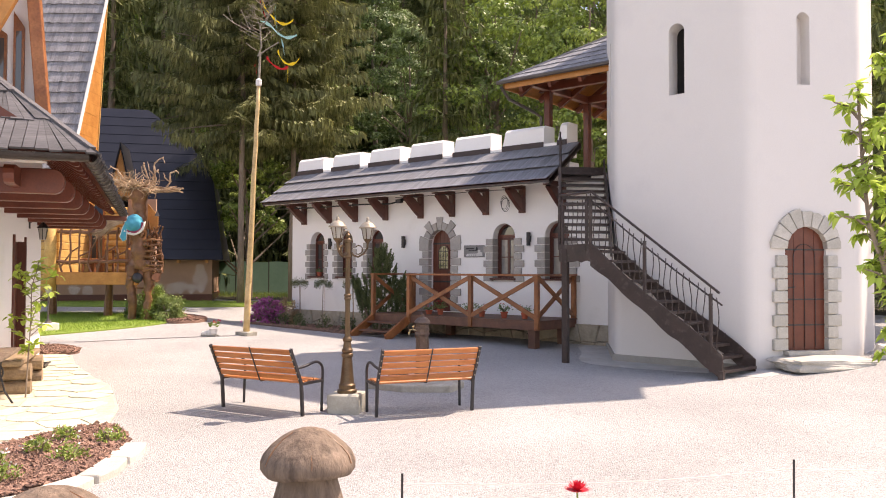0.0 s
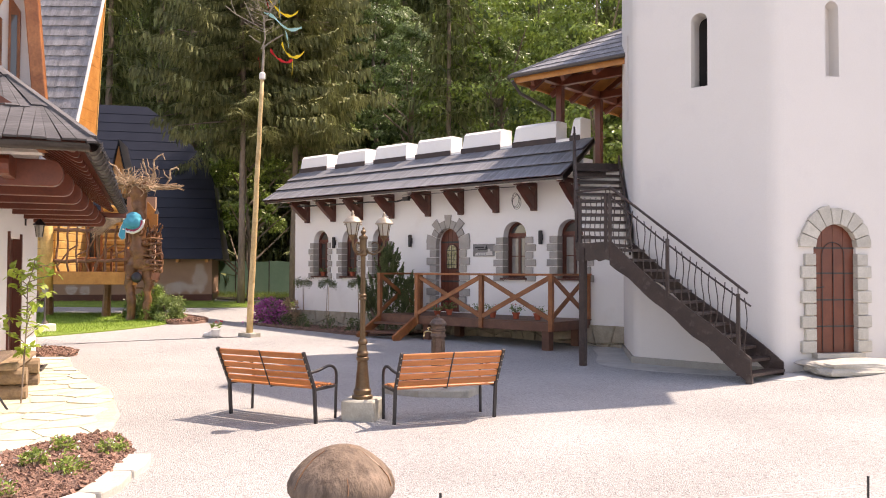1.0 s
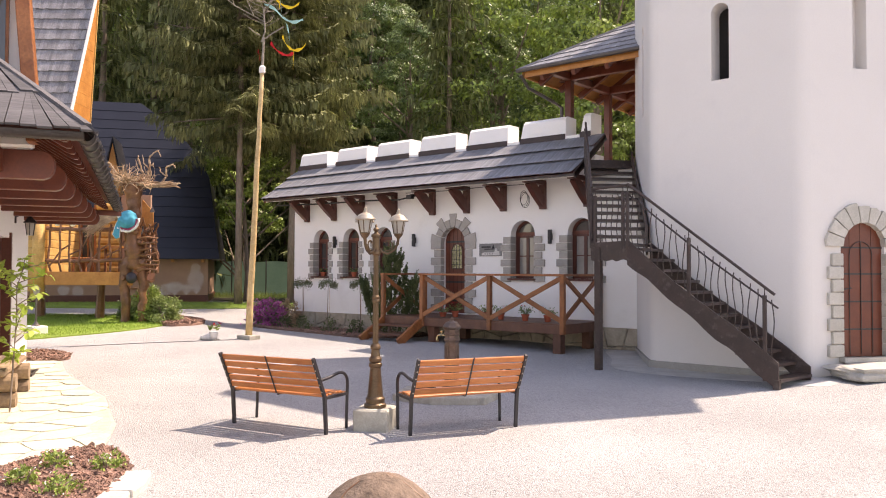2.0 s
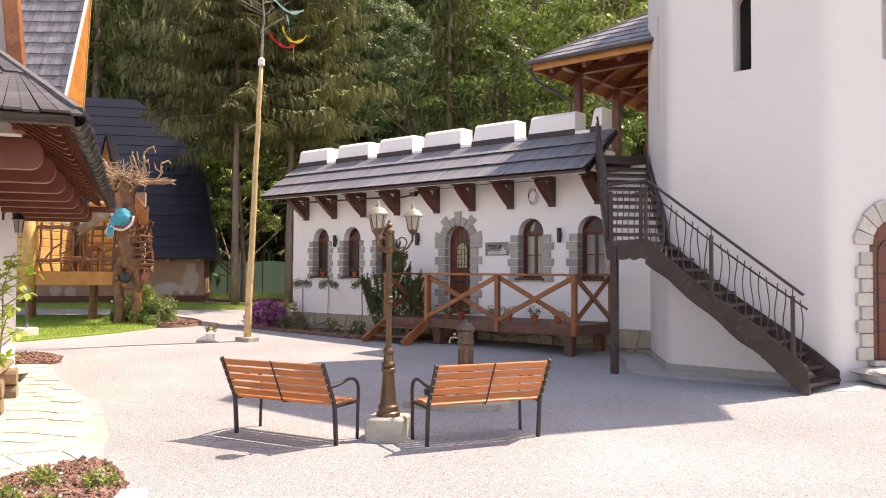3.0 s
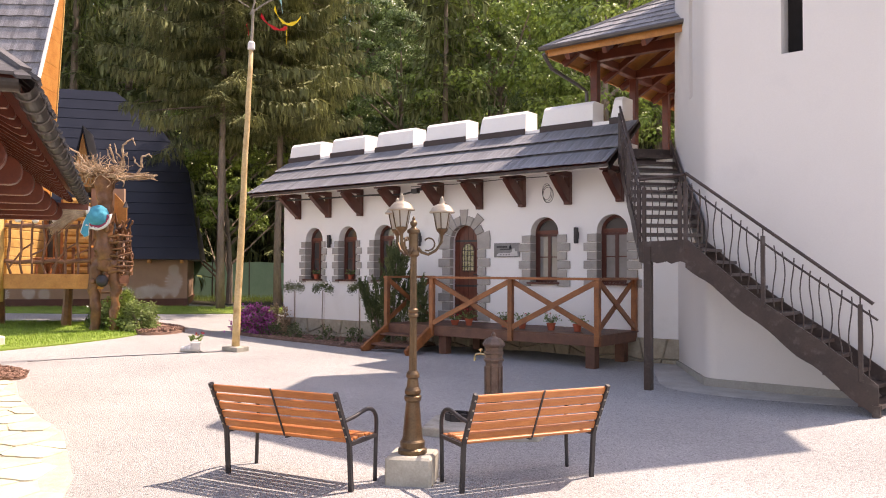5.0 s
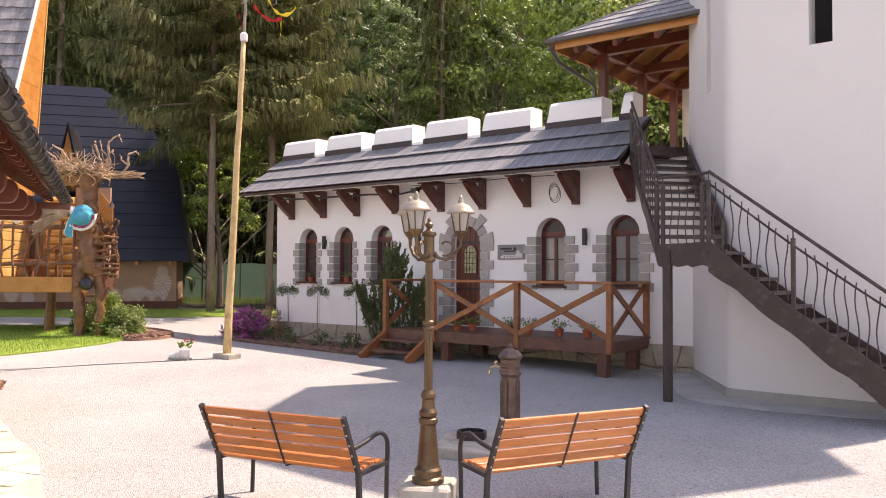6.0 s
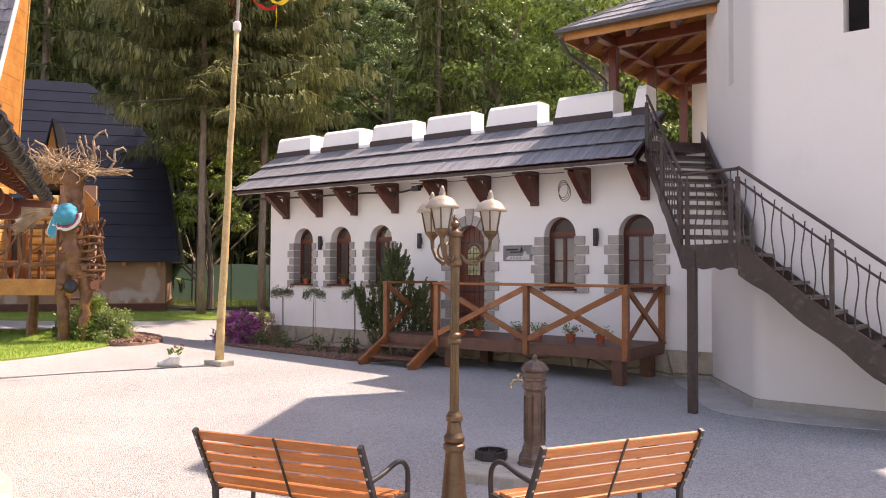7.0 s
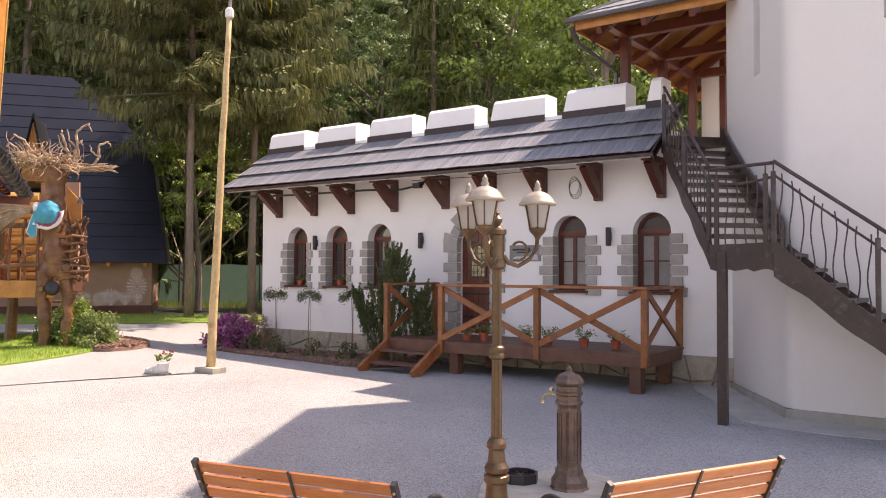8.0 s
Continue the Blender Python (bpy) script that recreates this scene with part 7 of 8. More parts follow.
def blades(name, pts, hgt, mat, label, category, lift, seed):
    rr = random.Random(seed)
    verts, faces = [], []
    for x, y in pts:
        z = gz(x, y) + lift
        a = rr.uniform(0, 6.28)
        w = 0.006
        h = hgt * rr.uniform(0.6, 1.3)
        lx, ly = rr.uniform(-0.5, 0.5) * h, rr.uniform(-0.5, 0.5) * h
        i = len(verts)
        verts.extend(((x - w * math.cos(a), y - w * math.sin(a), z), (x + w * math.cos(a), y + w * math.sin(a), z), (x + lx, y + ly, z + h)))
        faces.append((i, i + 1, i + 2))
    me = bpy.data.meshes.new(name)
    me.from_pydata(verts, [], faces)
    me.materials.append(mat)
    return tagged(new(name, me), label, category, kind="stuff")


M_GRASS = surf("grass_mat", (0.22, 0.34, 0.05), (0.31, 0.45, 0.08), 1.0, 0.7, bump=0.0, coords="world", rand=0.3, fine=0.0, sub=0.3)
blades("grass", scatter(LAWN, 30000, 1), 0.07, M_GRASS, "short green grass blades of the lawn", "grass", 0.03, 2)
blades("grass", scatter(LAWN2, 9000, 3), 0.08, M_GRASS, "short green grass blades of the lawn strip", "grass", 0.02, 4)
WEEDS = [(-19.0, 4.4), (-10.0, 12.2), (-8.5, 11.0), (-11.0, 7.2), (-13.0, 5.4), (-15.2, 4.2), (-17.5, 3.6)]
blades("grass", scatter(WEEDS, 6000, 5), 0.20, M_LEAF, "tall weeds and grass along the green fence", "weeds", 0.0, 6)


def chips(name, poly, count, seed, lift):
    rr = random.Random(seed)
    bm = bmesh.new()
    for x, y in scatter(poly, count, seed):
        m = pose(x, y, gz(x, y) + lift + rr.uniform(0, 0.02), rr.uniform(-35, 35), rr.uniform(-35, 35), rr.uniform(0, 360))
        l, w, t = rr.uniform(0.02, 0.06), rr.uniform(0.010, 0.025), rr.uniform(0.004, 0.009)
        box(bm, -l, l, -w, w, -t, t, m)
    return tagged(link(name, bm, M_MULCH), "loose red-brown bark chips in the bed", "bark mulch", kind="stuff")


BED1 = smooth_outline([(5.15, -12.7), (4.80, -11.95), (4.80, -11.38), (5.50, -11.48), (6.10, -11.85), (6.75, -12.6), (6.85, -13.4), (6.2, -14.0), (5.4, -13.6)])
tagged(link("flower_bed", sheet(BED1, 0.06), M_MULCH), "flower bed covered in red-brown bark mulch", "flower bed", kind="structure")
chips("bark_chips", BED1, 3800, 11, 0.05)
BED2 = smooth_outline([(-6.9, 0.6), (-6.85, -0.5), (-6.3, -1.35), (-4.6, -1.95), (-2.6, -2.0), (-1.2, -2.0), (-0.75, -1.2), (-0.8, 0.05), (-3.0, 0.05), (-6.0, 0.05)])
tagged(link("flower_bed", sheet(BED2, 0.05), M_MULCH), "dark mulched planting bed along the white wall", "flower bed", kind="structure")
chips("bark_chips", BED2, 2500, 12, 0.04)
BED3 = smooth_outline([(-6.25, -4.05), (-6.0, -3.4), (-6.4, -2.75), (-7.3, -2.6), (-8.2, -3.0), (-7.6, -3.6)])
tagged(link("flower_bed", sheet(BED3, 0.10), M_MULCH), "mulched bed with evergreen shrubs beside the carved tree", "flower bed", kind="structure")
chips("bark_chips", BED3, 1500, 13, 0.09)


def bush(name, x, y, rx, ry, h, mat, label, seed, count=1500, size=0.06, z0=0.0, stems=5, flower=None, fshare=0.0, category="shrub", upright=0.0):
    """A shrub: short stems and a ragged dome of small leaves, some of them flowers."""
    rr = random.Random(seed)
    ob = thing(name, pose(x, y, gz(x, y) + z0), label, category)
    bm = bmesh.new()
    for k in range(stems):
        a = rr.uniform(0, 6.28)
        tube(bm, [(0, 0, -0.05), (0.3 * rx * math.cos(a), 0.3 * ry * math.sin(a), h * 0.5), (0.6 * rx * math.cos(a), 0.6 * ry * math.sin(a), h * 0.85)], [0.02, 0.012, 0.005], 5)
    part("stems", bm, M_BARK, ob)
    clumps = []
    for k in range(26):
        a = rr.uniform(0, 6.28)
        t = rr.uniform(0.1, 1.0)
        r = math.sqrt(rr.uniform(0.1, 1)) * math.sqrt(max(0.05, 1 - (t * 0.92) ** 2.4))
        clumps.append(Vector((rx * r * math.cos(a), ry * r * math.sin(a), h * t)))
    for nm, mt, n in (("foliage", mat, int(count * (1 - fshare))), ("blossom", flower, int(count * fshare))):
        if not mt or not n:
            continue
        verts, faces = [], []
        for i in range(n):
            c = rr.choice(clumps)
            p = c + Vector((rr.gauss(0, rx * 0.16), rr.gauss(0, ry * 0.16), rr.gauss(0, h * 0.10)))
            if nm == "blossom":
                p += p.normalized() * 0.03
            p.z = max(0.01, p.z)
            d = (Vector((rr.uniform(-1, 1), rr.uniform(-1, 1), rr.uniform(-0.4, 1) + upright))).normalized()
            s = d.cross(Vector((rr.uniform(-1, 1), rr.uniform(-1, 1), rr.uniform(-1, 1)))).normalized()
            ln, w = size * rr.uniform(0.7, 1.3), size * rr.uniform(0.2, 0.4)
            j = len(verts)
            verts.extend((p, p + d * ln * 0.5 + s * w, p + d * ln, p + d * ln * 0.5 - s * w))
            faces.append((j, j + 1, j + 2, j + 3))
        me = bpy.data.meshes.new(nm)
        me.from_pydata([tuple(v) for v in verts], [], faces)
        me.materials.append(mt)
        o = new(nm, me)
        o.parent = ob
    return ob


M_FEATHER = surf("feathery_leaf_mat", (0.19, 0.26, 0.085), (0.32, 0.40, 0.15), 4, 0.6, bump=0.0, coords="world", rand=0.4, fine=0.0, sub=0.4)
bush("rhododendron", -6.15, -0.80, 0.52, 0.45, 0.72, M_LEAF_DEEP, "rhododendron bush thick with purple-pink blossom", 1, 6500, 0.085, 0.02, flower=M_PINK, fshare=0.72)
bush("heather", -5.62, -0.45, 0.30, 0.28, 0.74, M_TWIG, "greyish dry heather bush by the wall", 2, 1500, 0.06)
for i, (x, y) in enumerate(((-5.05, -1.1), (-4.2, -1.2), (-3.15, -1.15), (-2.2, -1.15))):
    bush("shrub", x, y, 0.27, 0.24, 0.36, M_JUNIPER, "low sparse green shrub in the mulched bed", 10 + i, 330, 0.055)
bush("shrub", -6.75, -3.72, 0.50, 0.42, 0.62, M_FEATHER, "feathery evergreen shrub beside the carved tree", 20, 4200, 0.07)
bush("shrub", -7.25, -3.95, 0.40, 0.36, 0.85, M_LEAF, "light green shrub beside the carved tree", 21, 3800, 0.06)
bush("shrub", -7.80, -4.10, 0.34, 0.30, 0.62, M_LEAF_DEEP, "dark green shrub under the cabin", 22, 3000, 0.07)
for i, (x, y, r) in enumerate(((5.72, -12.45, 0.13), (5.35, -12.05, 0.12), (6.15, -12.35, 0.16), (5.7, -11.75, 0.13), (5.9, -12.95, 0.14), (6.5, -13.1, 0.16))):
    bush("alyssum", x, y, r, r, 0.13, M_LEAF, "small green cushion plant with white flowers", 30 + i, 300, 0.035, 0.06, 3, M_WHITEPAINT, 0.05, "flower")


def cone_conifer(x, y, h, r, seed, label, lean=0.0, tufts=210, low=0.0):
    """A columnar conifer of upright tufts."""
    rr = random.Random(seed)
    ob = thing("juniper", pose(x, y, gz(x, y)), label, "conifer")
    part("trunk", tubem([(0, 0, -0.1), (lean * 0.5, 0, h * 0.5), (lean * 0.9, 0, h * 0.9)], [0.05, 0.035, 0.01], 6), M_BARK, ob)
    verts, faces = [], []
    for k in range(tufts):
        t = low + (1 - low) * rr.random() ** 0.8
        a = rr.uniform(0, 6.28)
        rad = r * math.sin(math.pi * min(1, 0.20 + 0.80 * t)) ** 0.7 * rr.uniform(0.4, 1.05)
        c = Vector((rad * math.cos(a) + lean * t, rad * math.sin(a), h * t * 0.93))
        ax = (Vector((math.cos(a), math.sin(a), 0)) * 0.30 + Vector((0, 0, 1))).normalized()
        reach = rr.uniform(0.16, 0.38)
        for i in range(95):
            s = rr.random()
            p = c + ax * reach * s + Vector((rr.gauss(0, 0.03 * (1.1 - s)), rr.gauss(0, 0.03 * (1.1 - s)), 0))
            d = (ax + Vector((rr.uniform(-0.7, 0.7), rr.uniform(-0.7, 0.7), rr.uniform(-0.2, 0.5)))).normalized()
            s = d.cross(Vector((rr.uniform(-1, 1), rr.uniform(-1, 1), 0.2))).normalized()
            ln, w = rr.uniform(0.035, 0.06), rr.uniform(0.007, 0.012)
            j = len(verts)
            verts.extend((p, p + d * ln * 0.5 + s * w, p + d * ln, p + d * ln * 0.5 - s * w))
            faces.append((j, j + 1, j + 2, j + 3))
    me = bpy.data.meshes.new("foliage")
    me.from_pydata([tuple(v) for v in verts], [], faces)
    me.materials.append(M_JUNIPER)
    new("foliage", me).parent = ob


cone_conifer(-1.30, -0.88, 2.24, 0.44, 3, "tall dark green juniper against the white wall", 0.10)
cone_conifer(-1.40, -0.98, 1.34, 0.15, 4, "slim dark juniper leaning out beside the porch", -0.72, 70, 0.35)
cone_conifer(-0.68, -0.75, 1.40, 0.20, 5, "small dark juniper behind the porch steps", 0.04, 90)


def standard_shrub(x, y, h, seed):
    rr = random.Random(seed)
    ob = thing("standard_shrub", pose(x, y, gz(x, y)), "small shrub on a thin bare stem by the white wall", "shrub", "stemmed shrubs by the wall")
    part("stem", tubem([(0, 0, -0.05), (rr.uniform(-0.03, 0.03), 0, h * 0.5), (0, 0, h)], [0.014, 0.011, 0.009], 6), M_BARK, ob)
    part("cane", tubem([(0.05, 0, -0.05), (0.03, 0.01, h * 0.95)], 0.006, 5), M_TWIG, ob)
    verts, faces = [], []
    for i in range(900):
        a = rr.uniform(0, 6.28)
        r = 0.245 * math.sqrt(rr.random())
        p = Vector((r * math.cos(a), r * math.sin(a), h + rr.gauss(0.03, 0.05) + 0.05 * math.cos(a * 2 + seed)))
        d = Vector((math.cos(a) + rr.uniform(-0.6, 0.6), math.sin(a) + rr.uniform(-0.6, 0.6), rr.uniform(-0.4, 0.8))).normalized()
        s = d.cross(Vector((rr.uniform(-1, 1), rr.uniform(-1, 1), 1))).normalized()
        ln, w = rr.uniform(0.03, 0.06), rr.uniform(0.008, 0.016)
        j = len(verts)
        verts.extend((p, p + d * ln * 0.5 + s * w, p + d * ln, p + d * ln * 0.5 - s * w))
        faces.append((j, j + 1, j + 2, j + 3))
    me = bpy.data.meshes.new("foliage")
    me.from_pydata([tuple(v) for v in verts], [], faces)
    me.materials.append(M_JUNIPER)
    new("foliage", me).parent = ob


for i, (x, y) in enumerate(((-4.55, -0.9), (-3.52, -0.9), (-2.32, -0.9))):
    standard_shrub(x, y, 1.27, i)

# ---- things on the white wall and the porch ----
for x, z in ((-4.20, 2.56), (-1.22, 2.55), (2.86, 2.54)):
    w = thing("wall_light", pose(x, 0, z), "slim black up-and-down wall light on white plaster", "wall light", "wall lights")
    part("body", boxm(-0.036, 0.036, -0.11, -0.03, -0.16, 0.16, bevel=0.008), M_IRON, w)
    part("backplate", boxm(-0.03, 0.03, -0.03, 0.0, -0.07, 0.07), M_IRON, w)

plaque = thing("plaque", pose(1.18, -0.012, 2.27), "grey carved plaque with a pale relief of houses", "plaque")
M_PLAQUE = surf("plaque_mat", (0.24, 0.23, 0.22), (0.30, 0.29, 0.28), 6, 0.8, bump=0.3, bscale=40)
M_RELIEF = surf("relief_mat", (0.62, 0.60, 0.57), (0.7, 0.68, 0.65), 6, 0.8, bump=0.2)
part("panel", boxm(-0.325, 0.325, -0.02, 0.012, -0.15, 0.15, bevel=0.006), M_PLAQUE, plaque)
part("relief", slabm([(-0.24, -0.13), (0.28, -0.13), (0.27, -0.03), (0.22, -0.03), (0.20, 0.03), (0.155, 0.03), (0.14, -0.04), (0.10, -0.06), (-0.18, -0.06), (-0.24, -0.09)], 0.02, 0.032, UPRIGHT_OUT), M_RELIEF, plaque)
for k in range(4):
    part("relief_window", boxm(-0.15 + k * 0.07, -0.12 + k * 0.07, -0.036, -0.032, -0.11, -0.085), M_PLAQUE, plaque)
part("letter_bar", boxm(-0.25, 0.02, -0.026, -0.02, 0.05, 0.085), M_IRON, plaque)
part("letter_bar", boxm(-0.16, 0.10, -0.026, -0.02, 0.005, 0.03), M_IRON, plaque)
part("relief_tree", lathem([(0.035, 0), (0.02, 0.05), (0.002, 0.09)], 6, (0.10, -0.028, 0.03)), M_IRON, plaque)


def flower_pot(m, r, h, seed, red, leafy=60, label="terracotta pot with trailing green leaves", spread=0.12):
    rr = random.Random(seed)
    pot = thing("flower_pot", m, label, "flower pot", "flower pots")
    part("pot", lathem([(r * 0.68, 0), (r * 0.92, h * 0.8), (r * 1.04, h * 0.8), (r * 1.04, h), (r * 0.9, h), (r * 0.85, h * 0.85)], 14), M_TERRA, pot)
    bm = bmesh.new()
    for k in range(leafy):
        a = rr.uniform(0, 6.28)
        d = Vector((math.cos(a), math.sin(a), rr.uniform(0.2, 1.4))).normalized()
        ln = rr.uniform(0.4, 1.0) * spread
        p = Vector((0, 0, h)) + d * ln
        tube(bm, [(0, 0, h * 0.9), Vector((0, 0, h)) + d * ln * 0.6, p], [0.002, 0.002, 0.001], 3)
        s = d.cross(Vector((rr.uniform(-1, 1), rr.uniform(-1, 1), 0.3))).normalized() * 0.018
        u = d * 0.035 + Vector((0, 0, rr.uniform(-0.015, 0.01)))
        vs = [bm.verts.new(q) for q in (p, p + u * 0.5 + s, p + u, p + u * 0.5 - s)]
        bm.faces.new(vs)
    part("foliage", bm, M_LEAF_DEEP, pot)
    if red:
        bm = bmesh.new()
        for k in range(red):
            a = rr.uniform(0, 6.28)
            c = Vector((math.cos(a) * spread * 0.5, math.sin(a) * spread * 0.5, h + rr.uniform(0.4, 1.0) * spread))
            for j in range(10):
                d = Vector((rr.uniform(-1, 1), rr.uniform(-1, 1), rr.uniform(-0.6, 1))).normalized() * 0.022
                s = d.cross(Vector((0.3, 0.5, 0.8))).normalized() * 0.010
                vs = [bm.verts.new(q) for q in (c, c + d * 0.6 + s, c + d, c + d * 0.6 - s)]
                bm.faces.new(vs)
        part("blossom", bm, M_RED, pot)
    return pot


for i, (x, y, red) in enumerate(((0.92, -1.02, 5), (2.22, -1.05, 2), (2.88, -1.08, 3), (3.42, -1.05, 2), (1.75, -0.95, 0))):
    flower_pot(pose(x, y, PZ), 0.085, 0.14, i, red, 70, "red terracotta pot with geraniums on the porch", 0.20)
flower_pot(pose(0.62, -1.1, PZ), 0.09, 0.10, 40, 10, 60, "red terracotta pot with red geraniums on the porch", 0.15)
for i, x in enumerate((-4.80, -3.55)):
    flower_pot(pose(x, 0.07, 1.60), 0.075, 0.12, 20 + i, 2, 50, "small red flower pot on a window sill", 0.14)

cable = thing("cable", pose(0, 0, 0), "thin dark cable looped under the eaves", "cable")
part("run", tubem([(-6.2, -0.5, 3.66), (-4.5, -0.45, 3.62), (-2.5, -0.35, 3.62), (-1.6, -0.2, 3.60), (-1.15, -0.05, 3.70)], 0.022, 6), M_CABLE, cable)
part("run", tubem([(-1.1, -0.5, 3.72), (0.4, -0.55, 3.69), (1.5, -0.5, 3.72), (2.45, -0.5, 3.70)], 0.008, 5), M_CABLE, cable)
for k in range(3):
    part("coil", tubem([(2.35 + 0.10 * math.cos(a) * (1 + 0.1 * k), -0.35 + 0.03 * k, 3.42 - 0.03 * k + 0.16 * math.sin(a)) for a in [2 * math.pi * i / 18 for i in range(19)]], 0.006, 5), M_CABLE, cable)
cam_box = thing("floodlight", pose(-1.0, -0.45, 3.62), "small black floodlight on an arm under the eaves", "floodlight")
part("arm", tubem([(0.25, 0.35, 0.05), (0.1, 0.1, 0.08), (0, 0, 0.05)], 0.02, 6), M_IRON, cam_box)
part("housing", boxm(-0.09, 0.09, -0.07, 0.05, -0.05, 0.05, bevel=0.01), M_IRON, cam_box)

# ---- shoe-shaped planter by the maypole ----
sx, sy = -2.92, -4.86
shoe = thing("shoe_planter", pose(sx, sy, gz(sx, sy), 0, 0, 200) @ Matrix.Scale(0.78, 4), "white stone planter in the shape of a boot with red flowers", "planter")
bm = bmesh.new()
for x, r, z in ((0.0, 0.13, 0.10), (0.12, 0.12, 0.09), (0.24, 0.10, 0.075), (0.33, 0.085, 0.07)):
    bmesh.ops.create_uvsphere(bm, u_segments=14, v_segments=9, radius=r, matrix=Matrix.Translation((x, 0, z)) @ Matrix.Diagonal((1.1, 0.85, 0.85, 1)))
part("boot_foot", bm, M_WHITEPAINT, shoe, smooth=True)
part("boot_shaft", lathem([(0.11, 0.05), (0.115, 0.12), (0.12, 0.20), (0.13, 0.22), (0.115, 0.24), (0.09, 0.23)], 16, (-0.02, 0, 0)), M_WHITEPAINT, shoe, smooth=True)
part("sole", slabm([(-0.16, -0.10), (0.38, -0.09), (0.43, 0.0), (0.38, 0.09), (-0.16, 0.10)], -0.02, 0.035, bevel=0.01), M_CONCRETE, shoe)
rng = random.Random(51)
bm = bmesh.new()
for k in range(110):
    a = rng.uniform(0, 6.28)
    d = Vector((math.cos(a), math.sin(a), rng.uniform(0.2, 1.3))).normalized()
    p = Vector((-0.02, 0, 0.27)) + d * rng.uniform(0.06, 0.2)
    s = d.cross(Vector((rng.uniform(-1, 1), rng.uniform(-1, 1), 0.4))).normalized() * 0.022
    bm.faces.new([bm.verts.new(q) for q in (p, p + d * 0.03 + s, p + d * 0.06, p + d * 0.03 - s)])
part("foliage", bm, M_LEAF, shoe)
bm = bmesh.new()
for k in range(5):
    c = Vector((-0.02 + rng.uniform(-0.15, 0.15), rng.uniform(-0.15, 0.15), 0.27 + rng.uniform(0.14, 0.24)))
    for j in range(16):
        d = Vector((rng.uniform(-1, 1), rng.uniform(-1, 1), rng.uniform(-0.5, 1))).normalized() * 0.035
        s = d.cross(Vector((0.3, 0.5, 0.8))).normalized() * 0.014
        bm.faces.new([bm.verts.new(q) for q in (c, c + d * 0.6 + s, c + d, c + d * 0.6 - s)])
part("blossom", bm, M_RED, shoe)
hose = tagged(link("ground_cable", tubem([(x, y, gz(x, y) + 0.008) for x, y in ((-2.4, -4.3), (-2.8, -4.9), (-3.1, -5.5), (-3.5, -6.3), (-3.7, -6.9), (-3.9, -7.6))], 0.004, 5), M_GUTTER), "thin dark cable lying across the gravel", "cable")


# ---- carved mushrooms ----
def mushroom(x, y, top, cap_r, seed, label):
    k = top / 0.88
    mu = thing("carved_mushroom", pose(x, y, gz(x, y), 0, 0, seed * 70), label, "mushroom", "carved wooden mushrooms")
    bm = bmesh.new()
    lathe(bm, [(0.33 * k, -0.02), (0.31 * k, 0.10 * k), (0.26 * k, 0.30 * k), (0.21 * k, 0.46 * k), (0.175 * k, 0.58 * k), (0.165 * k, 0.63 * k)], 28)
    for v in bm.verts:
        a = math.atan2(v.co.y, v.co.x)
        f = 1 + 0.025 * math.sin(a * 9 + seed) + 0.03 * noise.noise(Vector((a * 2, v.co.z * 3, seed)))
        v.co.x *= f
        v.co.y *= f
    part("stem", bm, M_MUSHROOM, mu, smooth=True)
    bm = bmesh.new()
    R = cap_r
    prof = [(0.10, 0.615), (R * 0.93, 0.605), (R, 0.635), (R * 1.0, 0.675), (R * 0.93, 0.725), (R * 0.78, 0.775), (R * 0.58, 0.82), (R * 0.36, 0.855), (R * 0.15, 0.875), (0.006, 0.88)]
    lathe(bm, [(r, z * k) for r, z in prof], 36)
    for v in bm.verts:
        n = noise.noise(Vector((v.co.x * 5, v.co.y * 5, seed)))
        v.co.x *= 1 + 0.02 * n
        v.co.y *= 1 + 0.02 * n
        v.co.z += 0.012 * noise.noise(Vector((v.co.x * 7, v.co.y * 7, seed + 5)))
    part("cap", bm, M_MUSHROOM, mu, smooth=True)
    bm = bmesh.new()
    rr = random.Random(seed)
    for a in (0.4, 1.9, 3.3, 4.4, 5.4):
        pts = []
        for r, z in prof[3:9]:
            pts.append((r * 1.004 * math.cos(a + 0.04 * math.sin(r * 30)), r * 1.004 * math.sin(a + 0.04 * math.sin(r * 30)), z * k + 0.001))
        tube(bm, pts[:rr.randint(3, 6)], 0.0025, 4)
    part("crack", bm, M_TRUNK, mu, "dark drying cracks in the wood")
    return mu


mushroom(9.73, -12.57, 0.85, 0.285, 1, "brown carved wooden mushroom with a broad domed cap")
mushroom(9.34, -13.93, 0.70, 0.30, 3, "brown carved wooden mushroom at the edge of the bed")

# ---- stakes, cord and a red flower in the foreground ----
pins = [(9.62, -11.63), (11.58, -9.40), (13.4, -7.4)]
for x, y in pins[:2]:
    tagged(link("stake", tubem([(x, y, gz(x, y) - 0.1), (x + 0.004, y, gz(x, y) + 0.37)], [0.008, 0.009], 8), M_IRON), "thin dark iron stake holding a cord", "stake", "stakes")
bm = bmesh.new()
for (x0, y0), (x1, y1) in zip(pins, pins[1:]):
    tube(bm, [(x0 + (x1 - x0) * i / 10, y0 + (y1 - y0) * i / 10, 0.30 - 0.05 * math.sin(math.pi * i / 10)) for i in range(11)], 0.0035, 5)
tagged(link("cord", bm, M_WHITEPAINT), "thin pale cord strung between the stakes", "cord")
fl = thing("dahlia", pose(10.88, -11.38, gz(10.88, -11.38)), "single red flower with pointed petals on a stalk", "flower")
part("stalk", tubem([(0, 0, -0.02), (0.01, 0, 0.2), (0, 0, 0.42)], 0.006, 6), M_LEAF, fl)
bm = bmesh.new()
